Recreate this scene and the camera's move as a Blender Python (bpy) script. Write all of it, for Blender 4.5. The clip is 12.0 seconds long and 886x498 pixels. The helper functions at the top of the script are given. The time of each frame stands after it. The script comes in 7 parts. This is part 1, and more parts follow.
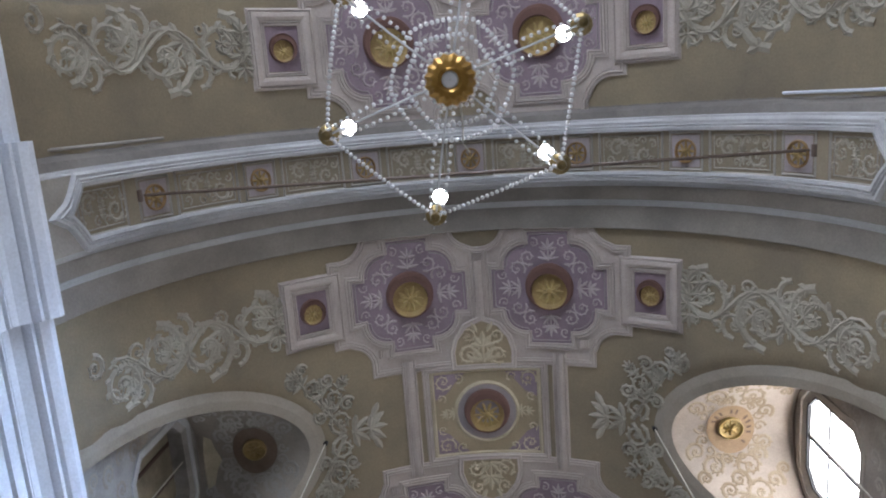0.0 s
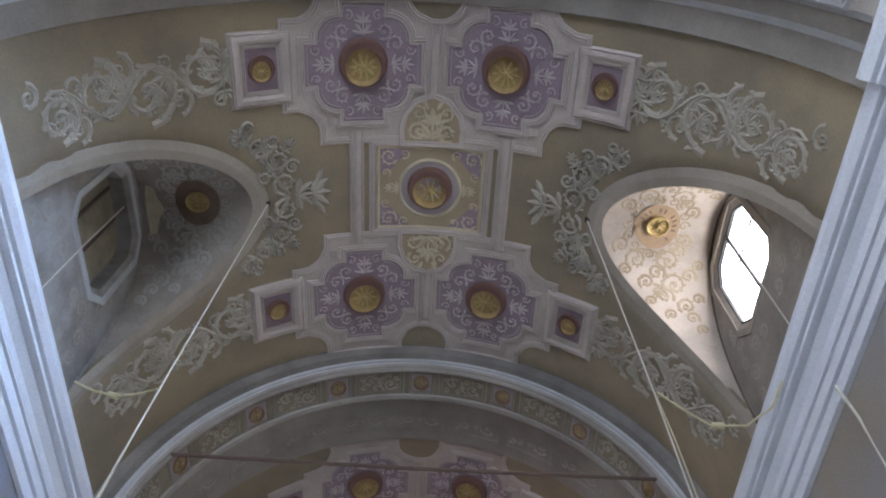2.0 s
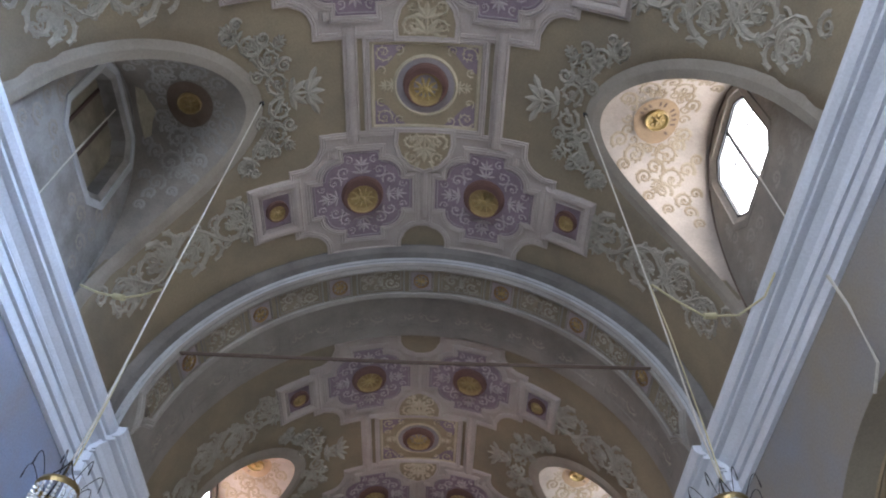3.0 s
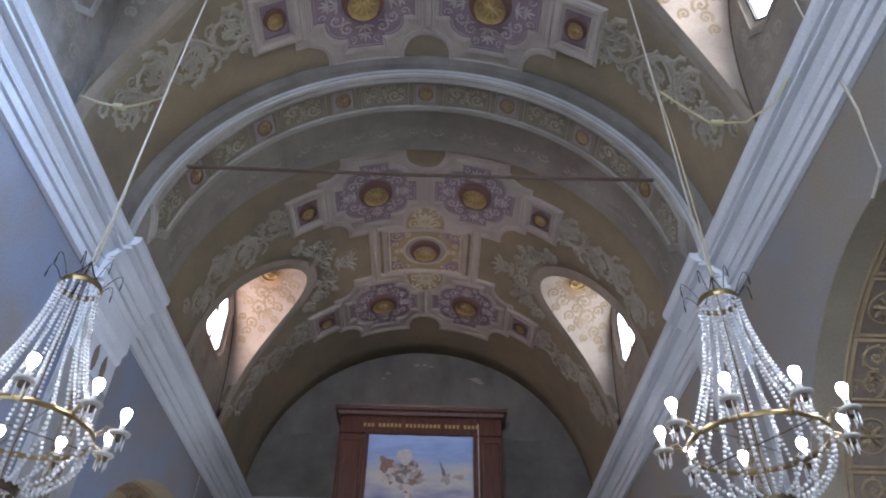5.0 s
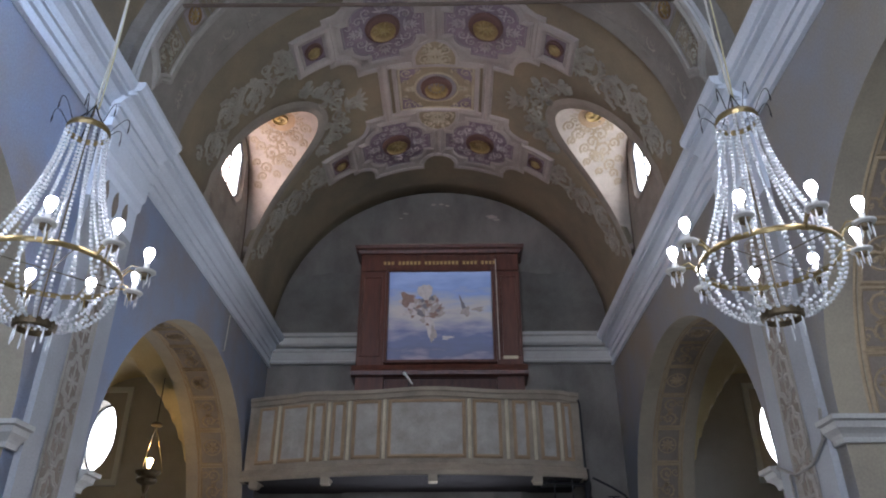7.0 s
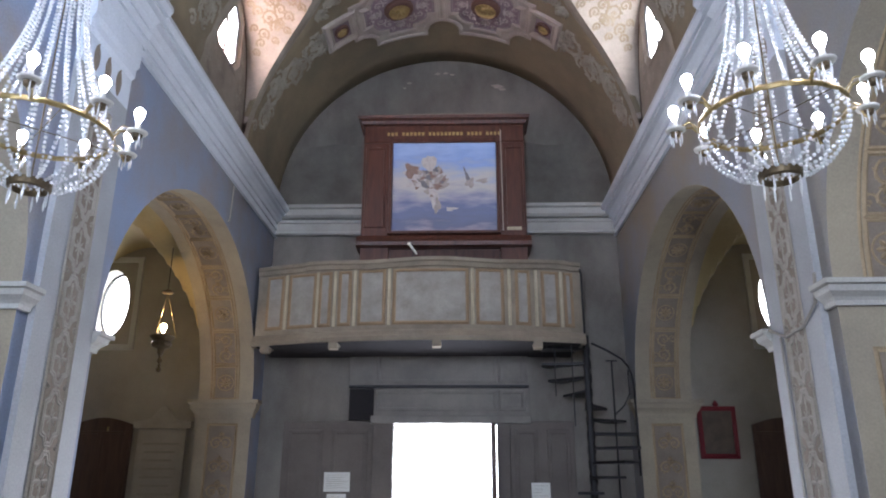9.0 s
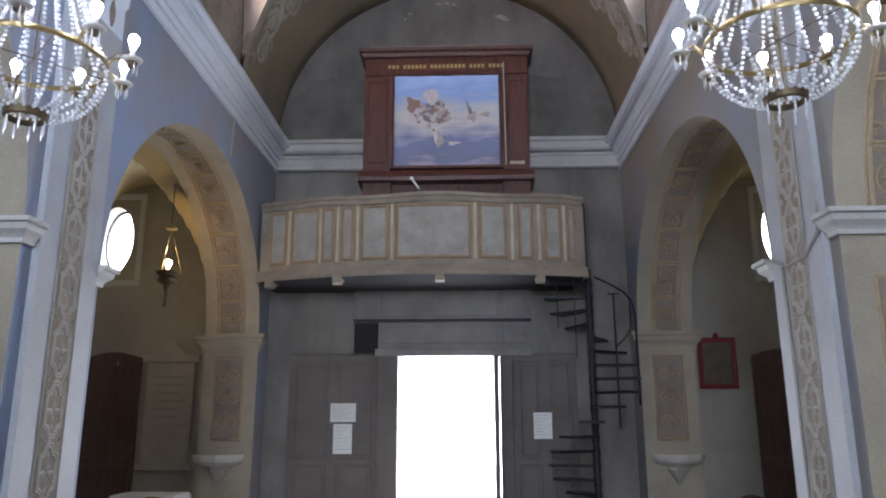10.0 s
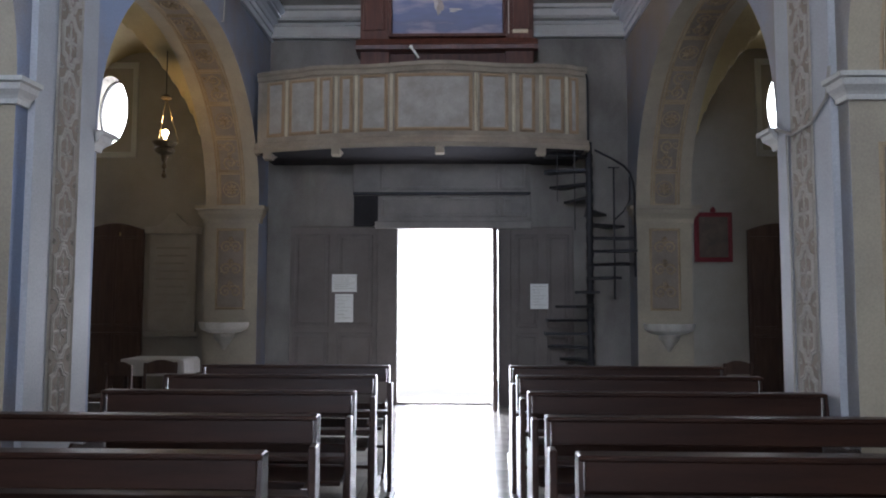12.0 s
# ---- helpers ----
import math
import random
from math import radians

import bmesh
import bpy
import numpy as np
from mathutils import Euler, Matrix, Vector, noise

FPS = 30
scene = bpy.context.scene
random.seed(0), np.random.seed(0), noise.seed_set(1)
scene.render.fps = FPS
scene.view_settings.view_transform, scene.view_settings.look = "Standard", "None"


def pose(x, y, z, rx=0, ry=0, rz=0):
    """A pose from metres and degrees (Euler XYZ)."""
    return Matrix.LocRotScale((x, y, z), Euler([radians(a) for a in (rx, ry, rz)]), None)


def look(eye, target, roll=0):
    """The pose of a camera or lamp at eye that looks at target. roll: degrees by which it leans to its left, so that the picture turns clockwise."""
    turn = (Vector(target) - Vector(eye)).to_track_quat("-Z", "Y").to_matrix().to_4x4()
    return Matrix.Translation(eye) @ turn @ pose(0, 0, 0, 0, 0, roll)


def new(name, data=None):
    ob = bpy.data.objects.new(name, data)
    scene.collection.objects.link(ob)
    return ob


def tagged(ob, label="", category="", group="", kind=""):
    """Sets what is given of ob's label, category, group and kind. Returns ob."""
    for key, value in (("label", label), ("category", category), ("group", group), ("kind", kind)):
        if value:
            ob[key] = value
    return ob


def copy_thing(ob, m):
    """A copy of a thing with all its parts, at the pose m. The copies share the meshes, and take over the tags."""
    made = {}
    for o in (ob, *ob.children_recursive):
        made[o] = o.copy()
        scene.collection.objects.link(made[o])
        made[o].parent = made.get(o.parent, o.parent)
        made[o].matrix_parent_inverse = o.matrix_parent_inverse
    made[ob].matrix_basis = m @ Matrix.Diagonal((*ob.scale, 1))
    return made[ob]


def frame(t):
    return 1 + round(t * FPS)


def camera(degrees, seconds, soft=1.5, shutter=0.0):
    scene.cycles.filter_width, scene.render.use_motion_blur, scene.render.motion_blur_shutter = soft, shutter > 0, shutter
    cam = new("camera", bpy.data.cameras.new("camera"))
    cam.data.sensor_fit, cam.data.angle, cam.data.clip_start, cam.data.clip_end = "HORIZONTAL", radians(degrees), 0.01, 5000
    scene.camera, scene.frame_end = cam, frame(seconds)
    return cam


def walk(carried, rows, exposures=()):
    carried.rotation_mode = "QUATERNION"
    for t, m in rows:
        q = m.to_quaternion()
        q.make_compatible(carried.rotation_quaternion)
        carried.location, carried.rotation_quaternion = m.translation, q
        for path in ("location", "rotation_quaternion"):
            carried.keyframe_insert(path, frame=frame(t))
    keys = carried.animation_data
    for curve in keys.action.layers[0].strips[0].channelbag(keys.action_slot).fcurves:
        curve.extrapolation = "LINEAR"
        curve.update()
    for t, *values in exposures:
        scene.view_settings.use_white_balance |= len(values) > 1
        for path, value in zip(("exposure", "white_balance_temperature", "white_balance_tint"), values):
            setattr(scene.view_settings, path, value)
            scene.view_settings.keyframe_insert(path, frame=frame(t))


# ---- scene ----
cam = camera(62.50, 12.0, soft=2.0)
PATH = [
    (0, pose(0.120, -0.329, 1.980, 167.98, -2.79, 4.17)),
    (0.5, pose(0.166, -0.252, 1.950, 164.12, -2.28, 1.54)),
    (1, pose(0.182, -0.208, 1.934, 159.71, -1.69, -0.93)),
    (1.5, pose(0.172, -0.192, 1.925, 156.00, -1.46, -2.10)),
    (2, pose(0.159, -0.187, 1.919, 152.02, -1.32, -2.67)),
    (2.5, pose(0.161, -0.179, 1.909, 148.54, -1.40, -3.08)),
    (3, pose(0.173, -0.174, 1.898, 144.26, -0.76, -1.87)),
    (3.5, pose(0.184, -0.167, 1.884, 140.62, -0.57, -1.58)),
    (5.5, pose(0.199, -0.107, 1.820, 126.85, -1.08, -1.24)),
    (6, pose(0.202, -0.091, 1.812, 123.61, -0.80, -0.69)),
    (6.5, pose(0.206, -0.079, 1.807, 120.74, -0.10, 0.37)),
    (7, pose(0.216, -0.070, 1.799, 117.91, 0.09, 0.89)),
    (9, pose(0.275, -0.025, 1.742, 108.19, -0.13, 1.47)),
    (9.5, pose(0.285, -0.018, 1.723, 105.82, 0.17, 1.76)),
    (10, pose(0.288, -0.012, 1.700, 103.31, 0.13, 1.84)),
    (10.5, pose(0.285, -0.008, 1.676, 100.98, 0.68, 2.04)),
    (11, pose(0.278, -0.005, 1.651, 98.39, 0.72, 2.02)),
    (11.5, pose(0.266, -0.003, 1.625, 96.07, 0.45, 1.84)),
    (12, pose(0.253, -0.000, 1.600, 93.90, -0.16, 1.58)),
]

EXPO = [(t, s, k, 13) for t, s, k in ((0.0, 0.17, 6350), (2.0, 0.16, 6200), (3.5, 0.22, 6150), (5.5, 0.24, 6050), (7.0, 0.20, 6000), (9.0, 0.76, 6000), (10.5, 0.68, 6000), (12.0, 0.28, 6000))]
walk(cam, PATH, EXPO)

# ---------------------------------------------------------------- world and light
world = bpy.data.worlds.new("sky")
scene.world = world
world.use_nodes = True
wn = world.node_tree.nodes
sky = wn.new("ShaderNodeTexSky")
sky.sky_type = "NISHITA"
sky.sun_disc = False
sky.sun_elevation = radians(48)
sky.sun_rotation = radians(115)
wn["Background"].inputs["Strength"].default_value = 0.1
world.node_tree.links.new(sky.outputs[0], wn["Background"].inputs[0])


def area(name, at, target, sx, sy, power, color, spread=180):
    d = bpy.data.lights.new(name, "AREA")
    d.shape, d.size, d.size_y, d.energy, d.color = "RECTANGLE", sx, sy, power, color
    d.spread = radians(spread)
    ob = new(name, d)
    ob.matrix_world = look(at, target)
    return ob


DAY, COOL, WARM = (0.92, 0.95, 1.0), (0.60, 0.76, 1.0), (1.0, 0.72, 0.48)
sun_data = bpy.data.lights.new("sun", "SUN")
sun_data.energy, sun_data.angle, sun_data.color = 3.0, radians(0.5), (1.0, 0.95, 0.87)
sun = new("sun", sun_data)
sun.matrix_world = look((9, 5, 11), (0, 1, 0))

YC2, YC3, YC1 = 2.88, 8.34, -2.12          # middles of the bays
area("door_daylight", (0.0, 11.35, 1.35), (0.0, 0.0, 1.0), 1.4, 2.6, 170, DAY)
area("window_daylight_east", (2.98, YC2, 7.56), (0, YC2, 8.0), 0.85, 0.9, 12, (1.0, 0.86, 0.76))
area("window_daylight_east", (2.98, YC3, 7.5), (0, YC3, 8.0), 0.85, 0.9, 9, (1.0, 0.86, 0.78))
area("window_daylight_west", (-2.98, YC3, 7.5), (0, YC3, 8.0), 0.85, 0.9, 18, (1.0, 0.40, 0.18))
# Unseen back-bay windows: narrowed beams added to brighten the nave cornices.
area("window_daylight_east", (2.98, YC1, 7.5), (-2.8, 3.0, 5.3), 0.85, 0.9, 46, (0.50, 0.70, 1.0), 34)
area("window_daylight_west", (-2.98, YC1, 7.5), (2.8, 3.2, 5.0), 0.85, 0.9, 18, DAY, 60)
area("choir_window_daylight", (-1.3, -8.3, 4.5), (0.6, 8.0, 4.2), 3.2, 3.6, 270, (0.70, 0.82, 1.0), 135)
area("oval_window_daylight", (-5.36, 11.3, 4.57), (-5.0, 6.0, 2.4), 0.5, 0.95, 8, DAY, 140)
area("oval_window_daylight", (5.24, 11.3, 4.57), (5.0, 6.0, 2.4), 0.5, 0.95, 9, DAY, 140)


# ---------------------------------------------------------------- materials
def material(name, base, rough=0.85, spots=None, amount=0.5, scale=1.6, grain=60.0, bump=0.15, metal=0.0, stretch=(1, 1, 1),
             per_object=0.0, spec=0.3):
    """A surface with large stains (spots, blended by amount), fine grain and relief."""
    m = bpy.data.materials.new(name)
    m.use_nodes = True
    n, l = m.node_tree.nodes, m.node_tree.links
    b = n["Principled BSDF"]
    b.inputs["Roughness"].default_value = rough
    b.inputs["Metallic"].default_value = metal
    b.inputs["Specular IOR Level"].default_value = spec
    co = n.new("ShaderNodeTexCoord")
    mp = n.new("ShaderNodeMapping")
    mp.inputs["Scale"].default_value = stretch
    l.new(co.outputs["Object"], mp.inputs[0])
    big = n.new("ShaderNodeTexNoise")
    big.inputs["Scale"].default_value, big.inputs["Detail"].default_value, big.inputs["Roughness"].default_value = scale, 6, 0.62
    l.new(mp.outputs[0], big.inputs["Vector"])
    ramp = n.new("ShaderNodeValToRGB")
    ramp.color_ramp.elements[0].position, ramp.color_ramp.elements[1].position = 0.36, 0.66
    l.new(big.outputs[0], ramp.inputs[0])
    mix = n.new("ShaderNodeMix")
    mix.data_type = "RGBA"
    spots = spots or [c * 0.72 for c in base]
    mix.inputs[6].default_value = (*base, 1)
    mix.inputs[7].default_value = (*[b0 + (s0 - b0) * amount for b0, s0 in zip(base, spots)], 1)
    l.new(ramp.outputs[0], mix.inputs[0])
    fine = n.new("ShaderNodeTexNoise")
    fine.inputs["Scale"].default_value, fine.inputs["Detail"].default_value = grain, 4
    l.new(mp.outputs[0], fine.inputs["Vector"])
    mul = n.new("ShaderNodeMix")
    mul.data_type, mul.blend_type = "RGBA", "MULTIPLY"
    mul.inputs[0].default_value = 0.35
    l.new(mix.outputs[2], mul.inputs[6])
    l.new(fine.outputs[0], mul.inputs[7])
    out = mul.outputs[2]
    if per_object:
        info = n.new("ShaderNodeObjectInfo")
        hsv = n.new("ShaderNodeHueSaturation")
        rng = n.new("ShaderNodeMapRange")
        rng.inputs["To Min"].default_value, rng.inputs["To Max"].default_value = 1 - per_object, 1 + per_object
        l.new(info.outputs["Random"], rng.inputs[0])
        l.new(rng.outputs[0], hsv.inputs["Value"])
        l.new(out, hsv.inputs["Color"])
        out = hsv.outputs[0]
    l.new(out, b.inputs["Base Color"])
    if bump:
        bp = n.new("ShaderNodeBump")
        bp.inputs["Strength"].default_value, bp.inputs["Distance"].default_value = bump, 0.02
        l.new(fine.outputs[0], bp.inputs["Height"])
        l.new(bp.outputs[0], b.inputs["Normal"])
    return m


def glow(name, color, strength):
    m = bpy.data.materials.new(name)
    m.use_nodes = True
    b = m.node_tree.nodes["Principled BSDF"]
    b.inputs["Base Color"].default_value = (*color, 1)
    b.inputs["Emission Color"].default_value = (*color, 1)
    b.inputs["Emission Strength"].default_value = strength
    return m


def crystal(name):
    m = bpy.data.materials.new(name)
    m.use_nodes = True
    b = m.node_tree.nodes["Principled BSDF"]
    b.inputs["Base Color"].default_value = (0.93, 0.95, 0.97, 1)
    b.inputs["Roughness"].default_value = 0.06
    b.inputs["Transmission Weight"].default_value = 0.5
    b.inputs["IOR"].default_value = 1.5
    return m


def pane_glass(name):
    m = bpy.data.materials.new(name)
    m.use_nodes = True
    b = m.node_tree.nodes["Principled BSDF"]
    b.inputs["Base Color"].default_value = (0.95, 0.96, 0.95, 1)
    b.inputs["Roughness"].default_value = 0.08
    b.inputs["Transmission Weight"].default_value = 1.0
    b.inputs["IOR"].default_value = 1.1
    return m


M_VAULT = material("olive_tan_fresco", (0.298, 0.248, 0.166), spots=(0.195, 0.166, 0.125), amount=0.85, scale=1.1, bump=0.1)
M_LILAC = material("pale_lilac_fresco", (0.51, 0.455, 0.415), spots=(0.39, 0.34, 0.315), amount=0.8, scale=2.2, bump=0.06)
M_LILAC_DEEP = material("dusky_lilac_fresco", (0.36, 0.32, 0.33), amount=0.5, scale=2.5, bump=0.06)
M_PURPLE = material("purple_fresco", (0.30, 0.235, 0.275), spots=(0.22, 0.17, 0.20), amount=0.8, scale=3, bump=0.06)
M_SCROLL = material("grey_scroll_fresco", (0.425, 0.40, 0.335), spots=(0.29, 0.265, 0.215), amount=0.9, scale=3.5, bump=0.1)
M_SCROLL_PINK = material("pink_grey_fresco", (0.52, 0.465, 0.46), spots=(0.40, 0.345, 0.35), amount=0.8, scale=3, bump=0.1)
M_CREAM = material("cream_ornament_fresco", (0.60, 0.53, 0.39), spots=(0.42, 0.36, 0.25), amount=0.8, scale=3, bump=0.08)
M_SQUARE = material("ochre_panel_fresco", (0.36, 0.30, 0.20), amount=0.5, scale=3, bump=0.06)
M_GOLD = material("gilded_fresco", (0.50, 0.38, 0.15), rough=0.5, spots=(0.30, 0.21, 0.08), amount=0.8, scale=9, bump=0.1, spec=0.5)
M_GOLD_DARK = material("dark_gilding", (0.26, 0.16, 0.07), rough=0.6, amount=0.5, scale=9, bump=0.1)
M_GOLD_MID = material("worn_gilded_fresco", (0.40, 0.29, 0.12), rough=0.55, spots=(0.27, 0.18, 0.075), amount=0.8, scale=9, bump=0.1)
M_MAROON = material("maroon_shadow_paint", (0.16, 0.09, 0.075), amount=0.5, scale=8)
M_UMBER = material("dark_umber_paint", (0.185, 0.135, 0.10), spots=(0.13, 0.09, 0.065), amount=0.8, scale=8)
M_RIB = material("grey_beige_plaster", (0.42, 0.40, 0.365), spots=(0.27, 0.25, 0.225), amount=0.9, scale=1.3, bump=0.1)
M_RIBFIELD = material("brown_panel_fresco", (0.26, 0.222, 0.16), amount=0.6, scale=3, bump=0.08)
M_WHITE = material("white_cornice_paint", (0.74, 0.79, 0.87), rough=0.6, spots=(0.58, 0.63, 0.71), amount=0.6, scale=1.2, bump=0.06)
M_PILASTER = material("grey_white_pilaster_paint", (0.41, 0.42, 0.44), rough=0.65, spots=(0.32, 0.325, 0.335), amount=0.8, scale=1.0, bump=0.08)
M_IMPOST = material("cream_impost_paint", (0.52, 0.51, 0.48), rough=0.65, spots=(0.40, 0.385, 0.355), amount=0.8, scale=1.4, bump=0.06)
# Pale plaster; along the rib edges its paleness acts as painted highlight.
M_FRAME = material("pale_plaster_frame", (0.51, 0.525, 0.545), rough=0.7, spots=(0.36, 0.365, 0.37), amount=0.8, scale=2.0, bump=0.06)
M_INTERLACE = material("faded_grey_interlace_paint", (0.40, 0.365, 0.315), spots=(0.30, 0.27, 0.235), amount=0.8, scale=4, bump=0.08)
# Two darker copies of the rib plaster, with shade put into their colour.
M_RIB_SHADE = material("sooty_brown_plaster", (0.325, 0.305, 0.275), spots=(0.21, 0.195, 0.175), amount=0.9, scale=1.3, bump=0.1)
M_COVE_SHADE = material("soot_blackened_plaster", (0.15, 0.14, 0.13), spots=(0.25, 0.235, 0.215), amount=0.9, scale=1.8, bump=0.1)
# Near-black boards: shade under the loft and in the recess as colour.
M_SHADE_BLACK = material("blackened_underside_boards", (0.035, 0.033, 0.036), rough=0.95, spec=0.1, amount=0.5, scale=3, stretch=(1, 5, 1))
M_WALL = material("blue_grey_wall_paint", (0.255, 0.31, 0.445), spots=(0.285, 0.25, 0.225), amount=0.95, scale=0.75, bump=0.08)
# Wall paint recoloured for the east side: brown stains plus the light's cast.
M_WALL_EAST = material("olive_grey_wall_paint", (0.255, 0.265, 0.305), spots=(0.28, 0.245, 0.195), amount=0.95, scale=0.8, bump=0.08)
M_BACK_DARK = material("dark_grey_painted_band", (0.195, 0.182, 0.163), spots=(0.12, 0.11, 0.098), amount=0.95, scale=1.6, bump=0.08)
# Duller copy of the cornice white, standing in for dimmer light.
M_CORNICE_SOUTH = material("greyed_cream_cornice_paint", (0.50, 0.49, 0.46), rough=0.65, spots=(0.36, 0.345, 0.32), amount=0.8, scale=1.4, bump=0.06)
M_TRANSOM = material("worn_grey_beige_transom_paint", (0.26, 0.24, 0.215), rough=0.6, spots=(0.18, 0.165, 0.15), amount=0.9, scale=2.2, bump=0.08)
M_BACK = material("slate_grey_wall_paint", (0.25, 0.232, 0.208), spots=(0.145, 0.13, 0.115), amount=0.95, scale=1.5, stretch=(1, 1, 0.55), bump=0.08)
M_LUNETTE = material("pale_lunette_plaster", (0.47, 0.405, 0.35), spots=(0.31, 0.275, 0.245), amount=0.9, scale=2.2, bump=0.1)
# Dark plaster of the blind lunettes; on glazed window walls it paints shade.
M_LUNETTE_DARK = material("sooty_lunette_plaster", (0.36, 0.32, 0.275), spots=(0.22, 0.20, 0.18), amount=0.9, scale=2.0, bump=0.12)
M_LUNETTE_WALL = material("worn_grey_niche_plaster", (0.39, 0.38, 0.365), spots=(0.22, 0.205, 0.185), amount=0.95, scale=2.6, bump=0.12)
M_BOARDING = material("dusty_olive_boarding", (0.32, 0.285, 0.205), spots=(0.19, 0.165, 0.125), amount=0.9, scale=3.5, bump=0.1)
M_EDGE = material("faded_grey_edge_paint", (0.37, 0.335, 0.285), spots=(0.27, 0.24, 0.195), amount=0.9, scale=1.6, bump=0.08)
M_LUNETTE_SCROLL = material("faint_lunette_scroll_paint", (0.27, 0.215, 0.15), spots=(0.38, 0.32, 0.24), amount=0.9, scale=4, bump=0.08)
M_TAN = material("tan_arch_paint", (0.385, 0.335, 0.25), spots=(0.27, 0.235, 0.19), amount=0.8, scale=1.4, bump=0.08)
M_OCHRE = material("ochre_panel_paint", (0.39, 0.30, 0.19), spots=(0.27, 0.205, 0.13), amount=0.8, scale=3, bump=0.08)
M_ROSE = material("rose_beige_panel_paint", (0.27, 0.222, 0.18), spots=(0.19, 0.155, 0.125), amount=0.8, scale=2.5, bump=0.08)
M_AISLE = material("warm_grey_aisle_paint", (0.36, 0.335, 0.29), spots=(0.26, 0.235, 0.20), amount=0.8, scale=1.0, bump=0.08)
M_AISLE_VAULT = material("yellow_aisle_vault_paint", (0.46, 0.365, 0.185), spots=(0.33, 0.255, 0.13), amount=0.8, scale=1.2, bump=0.08)
M_WOOD = material("red_brown_wood", (0.105, 0.038, 0.025), rough=0.42, spots=(0.055, 0.02, 0.014), amount=0.9, scale=3, grain=40, stretch=(6, 6, 0.8), bump=0.12, spec=0.4)
M_PEW = material("dark_pew_wood", (0.042, 0.018, 0.011), rough=0.34, spots=(0.022, 0.010, 0.007), amount=0.9, scale=3, grain=45, stretch=(0.8, 6, 6), bump=0.1, spec=0.3)
M_DOORWOOD = material("dark_door_wood", (0.10, 0.06, 0.045), rough=0.55, spots=(0.06, 0.035, 0.028), amount=0.8, scale=3, stretch=(6, 6, 0.7), bump=0.12)
M_GREYWOOD = material("brown_grey_boarding", (0.155, 0.132, 0.118), rough=0.6, spots=(0.10, 0.084, 0.075), amount=0.8, scale=1.5, bump=0.08)
M_BALCONY = material("beige_balcony_paint", (0.35, 0.298, 0.228), spots=(0.23, 0.192, 0.15), amount=0.9, scale=2.2, bump=0.1)
M_MARBLE = material("grey_marbled_paint", (0.41, 0.39, 0.355), spots=(0.28, 0.262, 0.235), amount=0.9, scale=4.5, bump=0.04)
M_PEACH = material("peach_border_paint", (0.37, 0.265, 0.165), spots=(0.26, 0.185, 0.12), amount=0.8, scale=4, bump=0.05)
M_RUST = material("rusty_brown_iron", (0.13, 0.095, 0.075), rough=0.75, amount=0.6, scale=8, bump=0.1)
M_IRON = material("black_iron", (0.03, 0.03, 0.033), rough=0.5, metal=0.6, amount=0.5, scale=6, bump=0.1)
M_BRASS = material("old_brass", (0.36, 0.28, 0.14), rough=0.35, metal=0.9, spots=(0.25, 0.17, 0.07), amount=0.8, scale=14, bump=0.15)
M_FLOOR = material("polished_stone_floor", (0.48, 0.455, 0.42), rough=0.16, spots=(0.30, 0.28, 0.26), amount=0.8, scale=3, bump=0.02, per_object=0.08, spec=0.5)
M_GROUT = material("dark_floor_joint", (0.16, 0.15, 0.14), amount=0.4)
M_PAPER = material("white_paper", (0.80, 0.80, 0.77), rough=0.9, amount=0.1, bump=0.02)
M_CLOTH = material("white_altar_cloth", (0.66, 0.65, 0.63), rough=0.95, amount=0.25, scale=4, grain=200, bump=0.1)
M_STONE = material("pale_holy_water_stone", (0.52, 0.49, 0.44), rough=0.5, amount=0.6, scale=5, bump=0.06)
M_MEMORIAL = material("beige_memorial_stone", (0.40, 0.37, 0.32), rough=0.6, amount=0.6, scale=3, bump=0.05)
M_INK = material("faded_dark_lettering", (0.17, 0.12, 0.09), amount=0.4)
M_ROPE = material("pale_rope", (0.60, 0.57, 0.50), rough=0.9, amount=0.6, scale=30, bump=0.2)
M_CABLE = material("yellowed_cable", (0.55, 0.50, 0.30), rough=0.6, amount=0.5, scale=10)
M_RED = material("dark_red_frame", (0.20, 0.02, 0.03), rough=0.5, amount=0.5, scale=4)
M_PICTURE = material("dark_old_picture", (0.08, 0.065, 0.055), rough=0.4, spots=(0.16, 0.12, 0.09), amount=0.9, scale=5)
M_SKYBACK = glow("bright_daylight_beyond", (0.97, 0.98, 1.0), 9.0)
M_BULB = glow("lit_bulb", (0.97, 0.98, 1.0), 48.0)
M_LAMPWARM = glow("warm_lit_bulb", (1.0, 0.72, 0.32), 40.0)
M_BEAD = material("white_glass_bead", (0.93, 0.94, 0.95), rough=0.12, amount=0.2, scale=40, bump=0.0, spec=0.9)
M_AMBER = material("amber_gilding", (0.52, 0.30, 0.07), rough=0.3, metal=0.5, spots=(0.34, 0.18, 0.04), amount=0.8, scale=20, bump=0.1)
M_OLDBRASS = material("tarnished_brass", (0.17, 0.13, 0.075), rough=0.5, metal=0.6, spots=(0.09, 0.065, 0.04), amount=0.8, scale=20, bump=0.2)
M_CRYSTAL = crystal("clear_crystal")
M_GLASS = pane_glass("window_glass")
M_CANDLE = material("white_candle_sleeve", (0.75, 0.74, 0.70), rough=0.5, amount=0.2)


# ---------------------------------------------------------------- building helpers
def mesh_of(name, bm, smooth=False):
    bm.normal_update()
    me = bpy.data.meshes.new(name)
    bm.to_mesh(me)
    bm.free()
    if smooth:
        for p in me.polygons:
            p.use_smooth = True
    return me


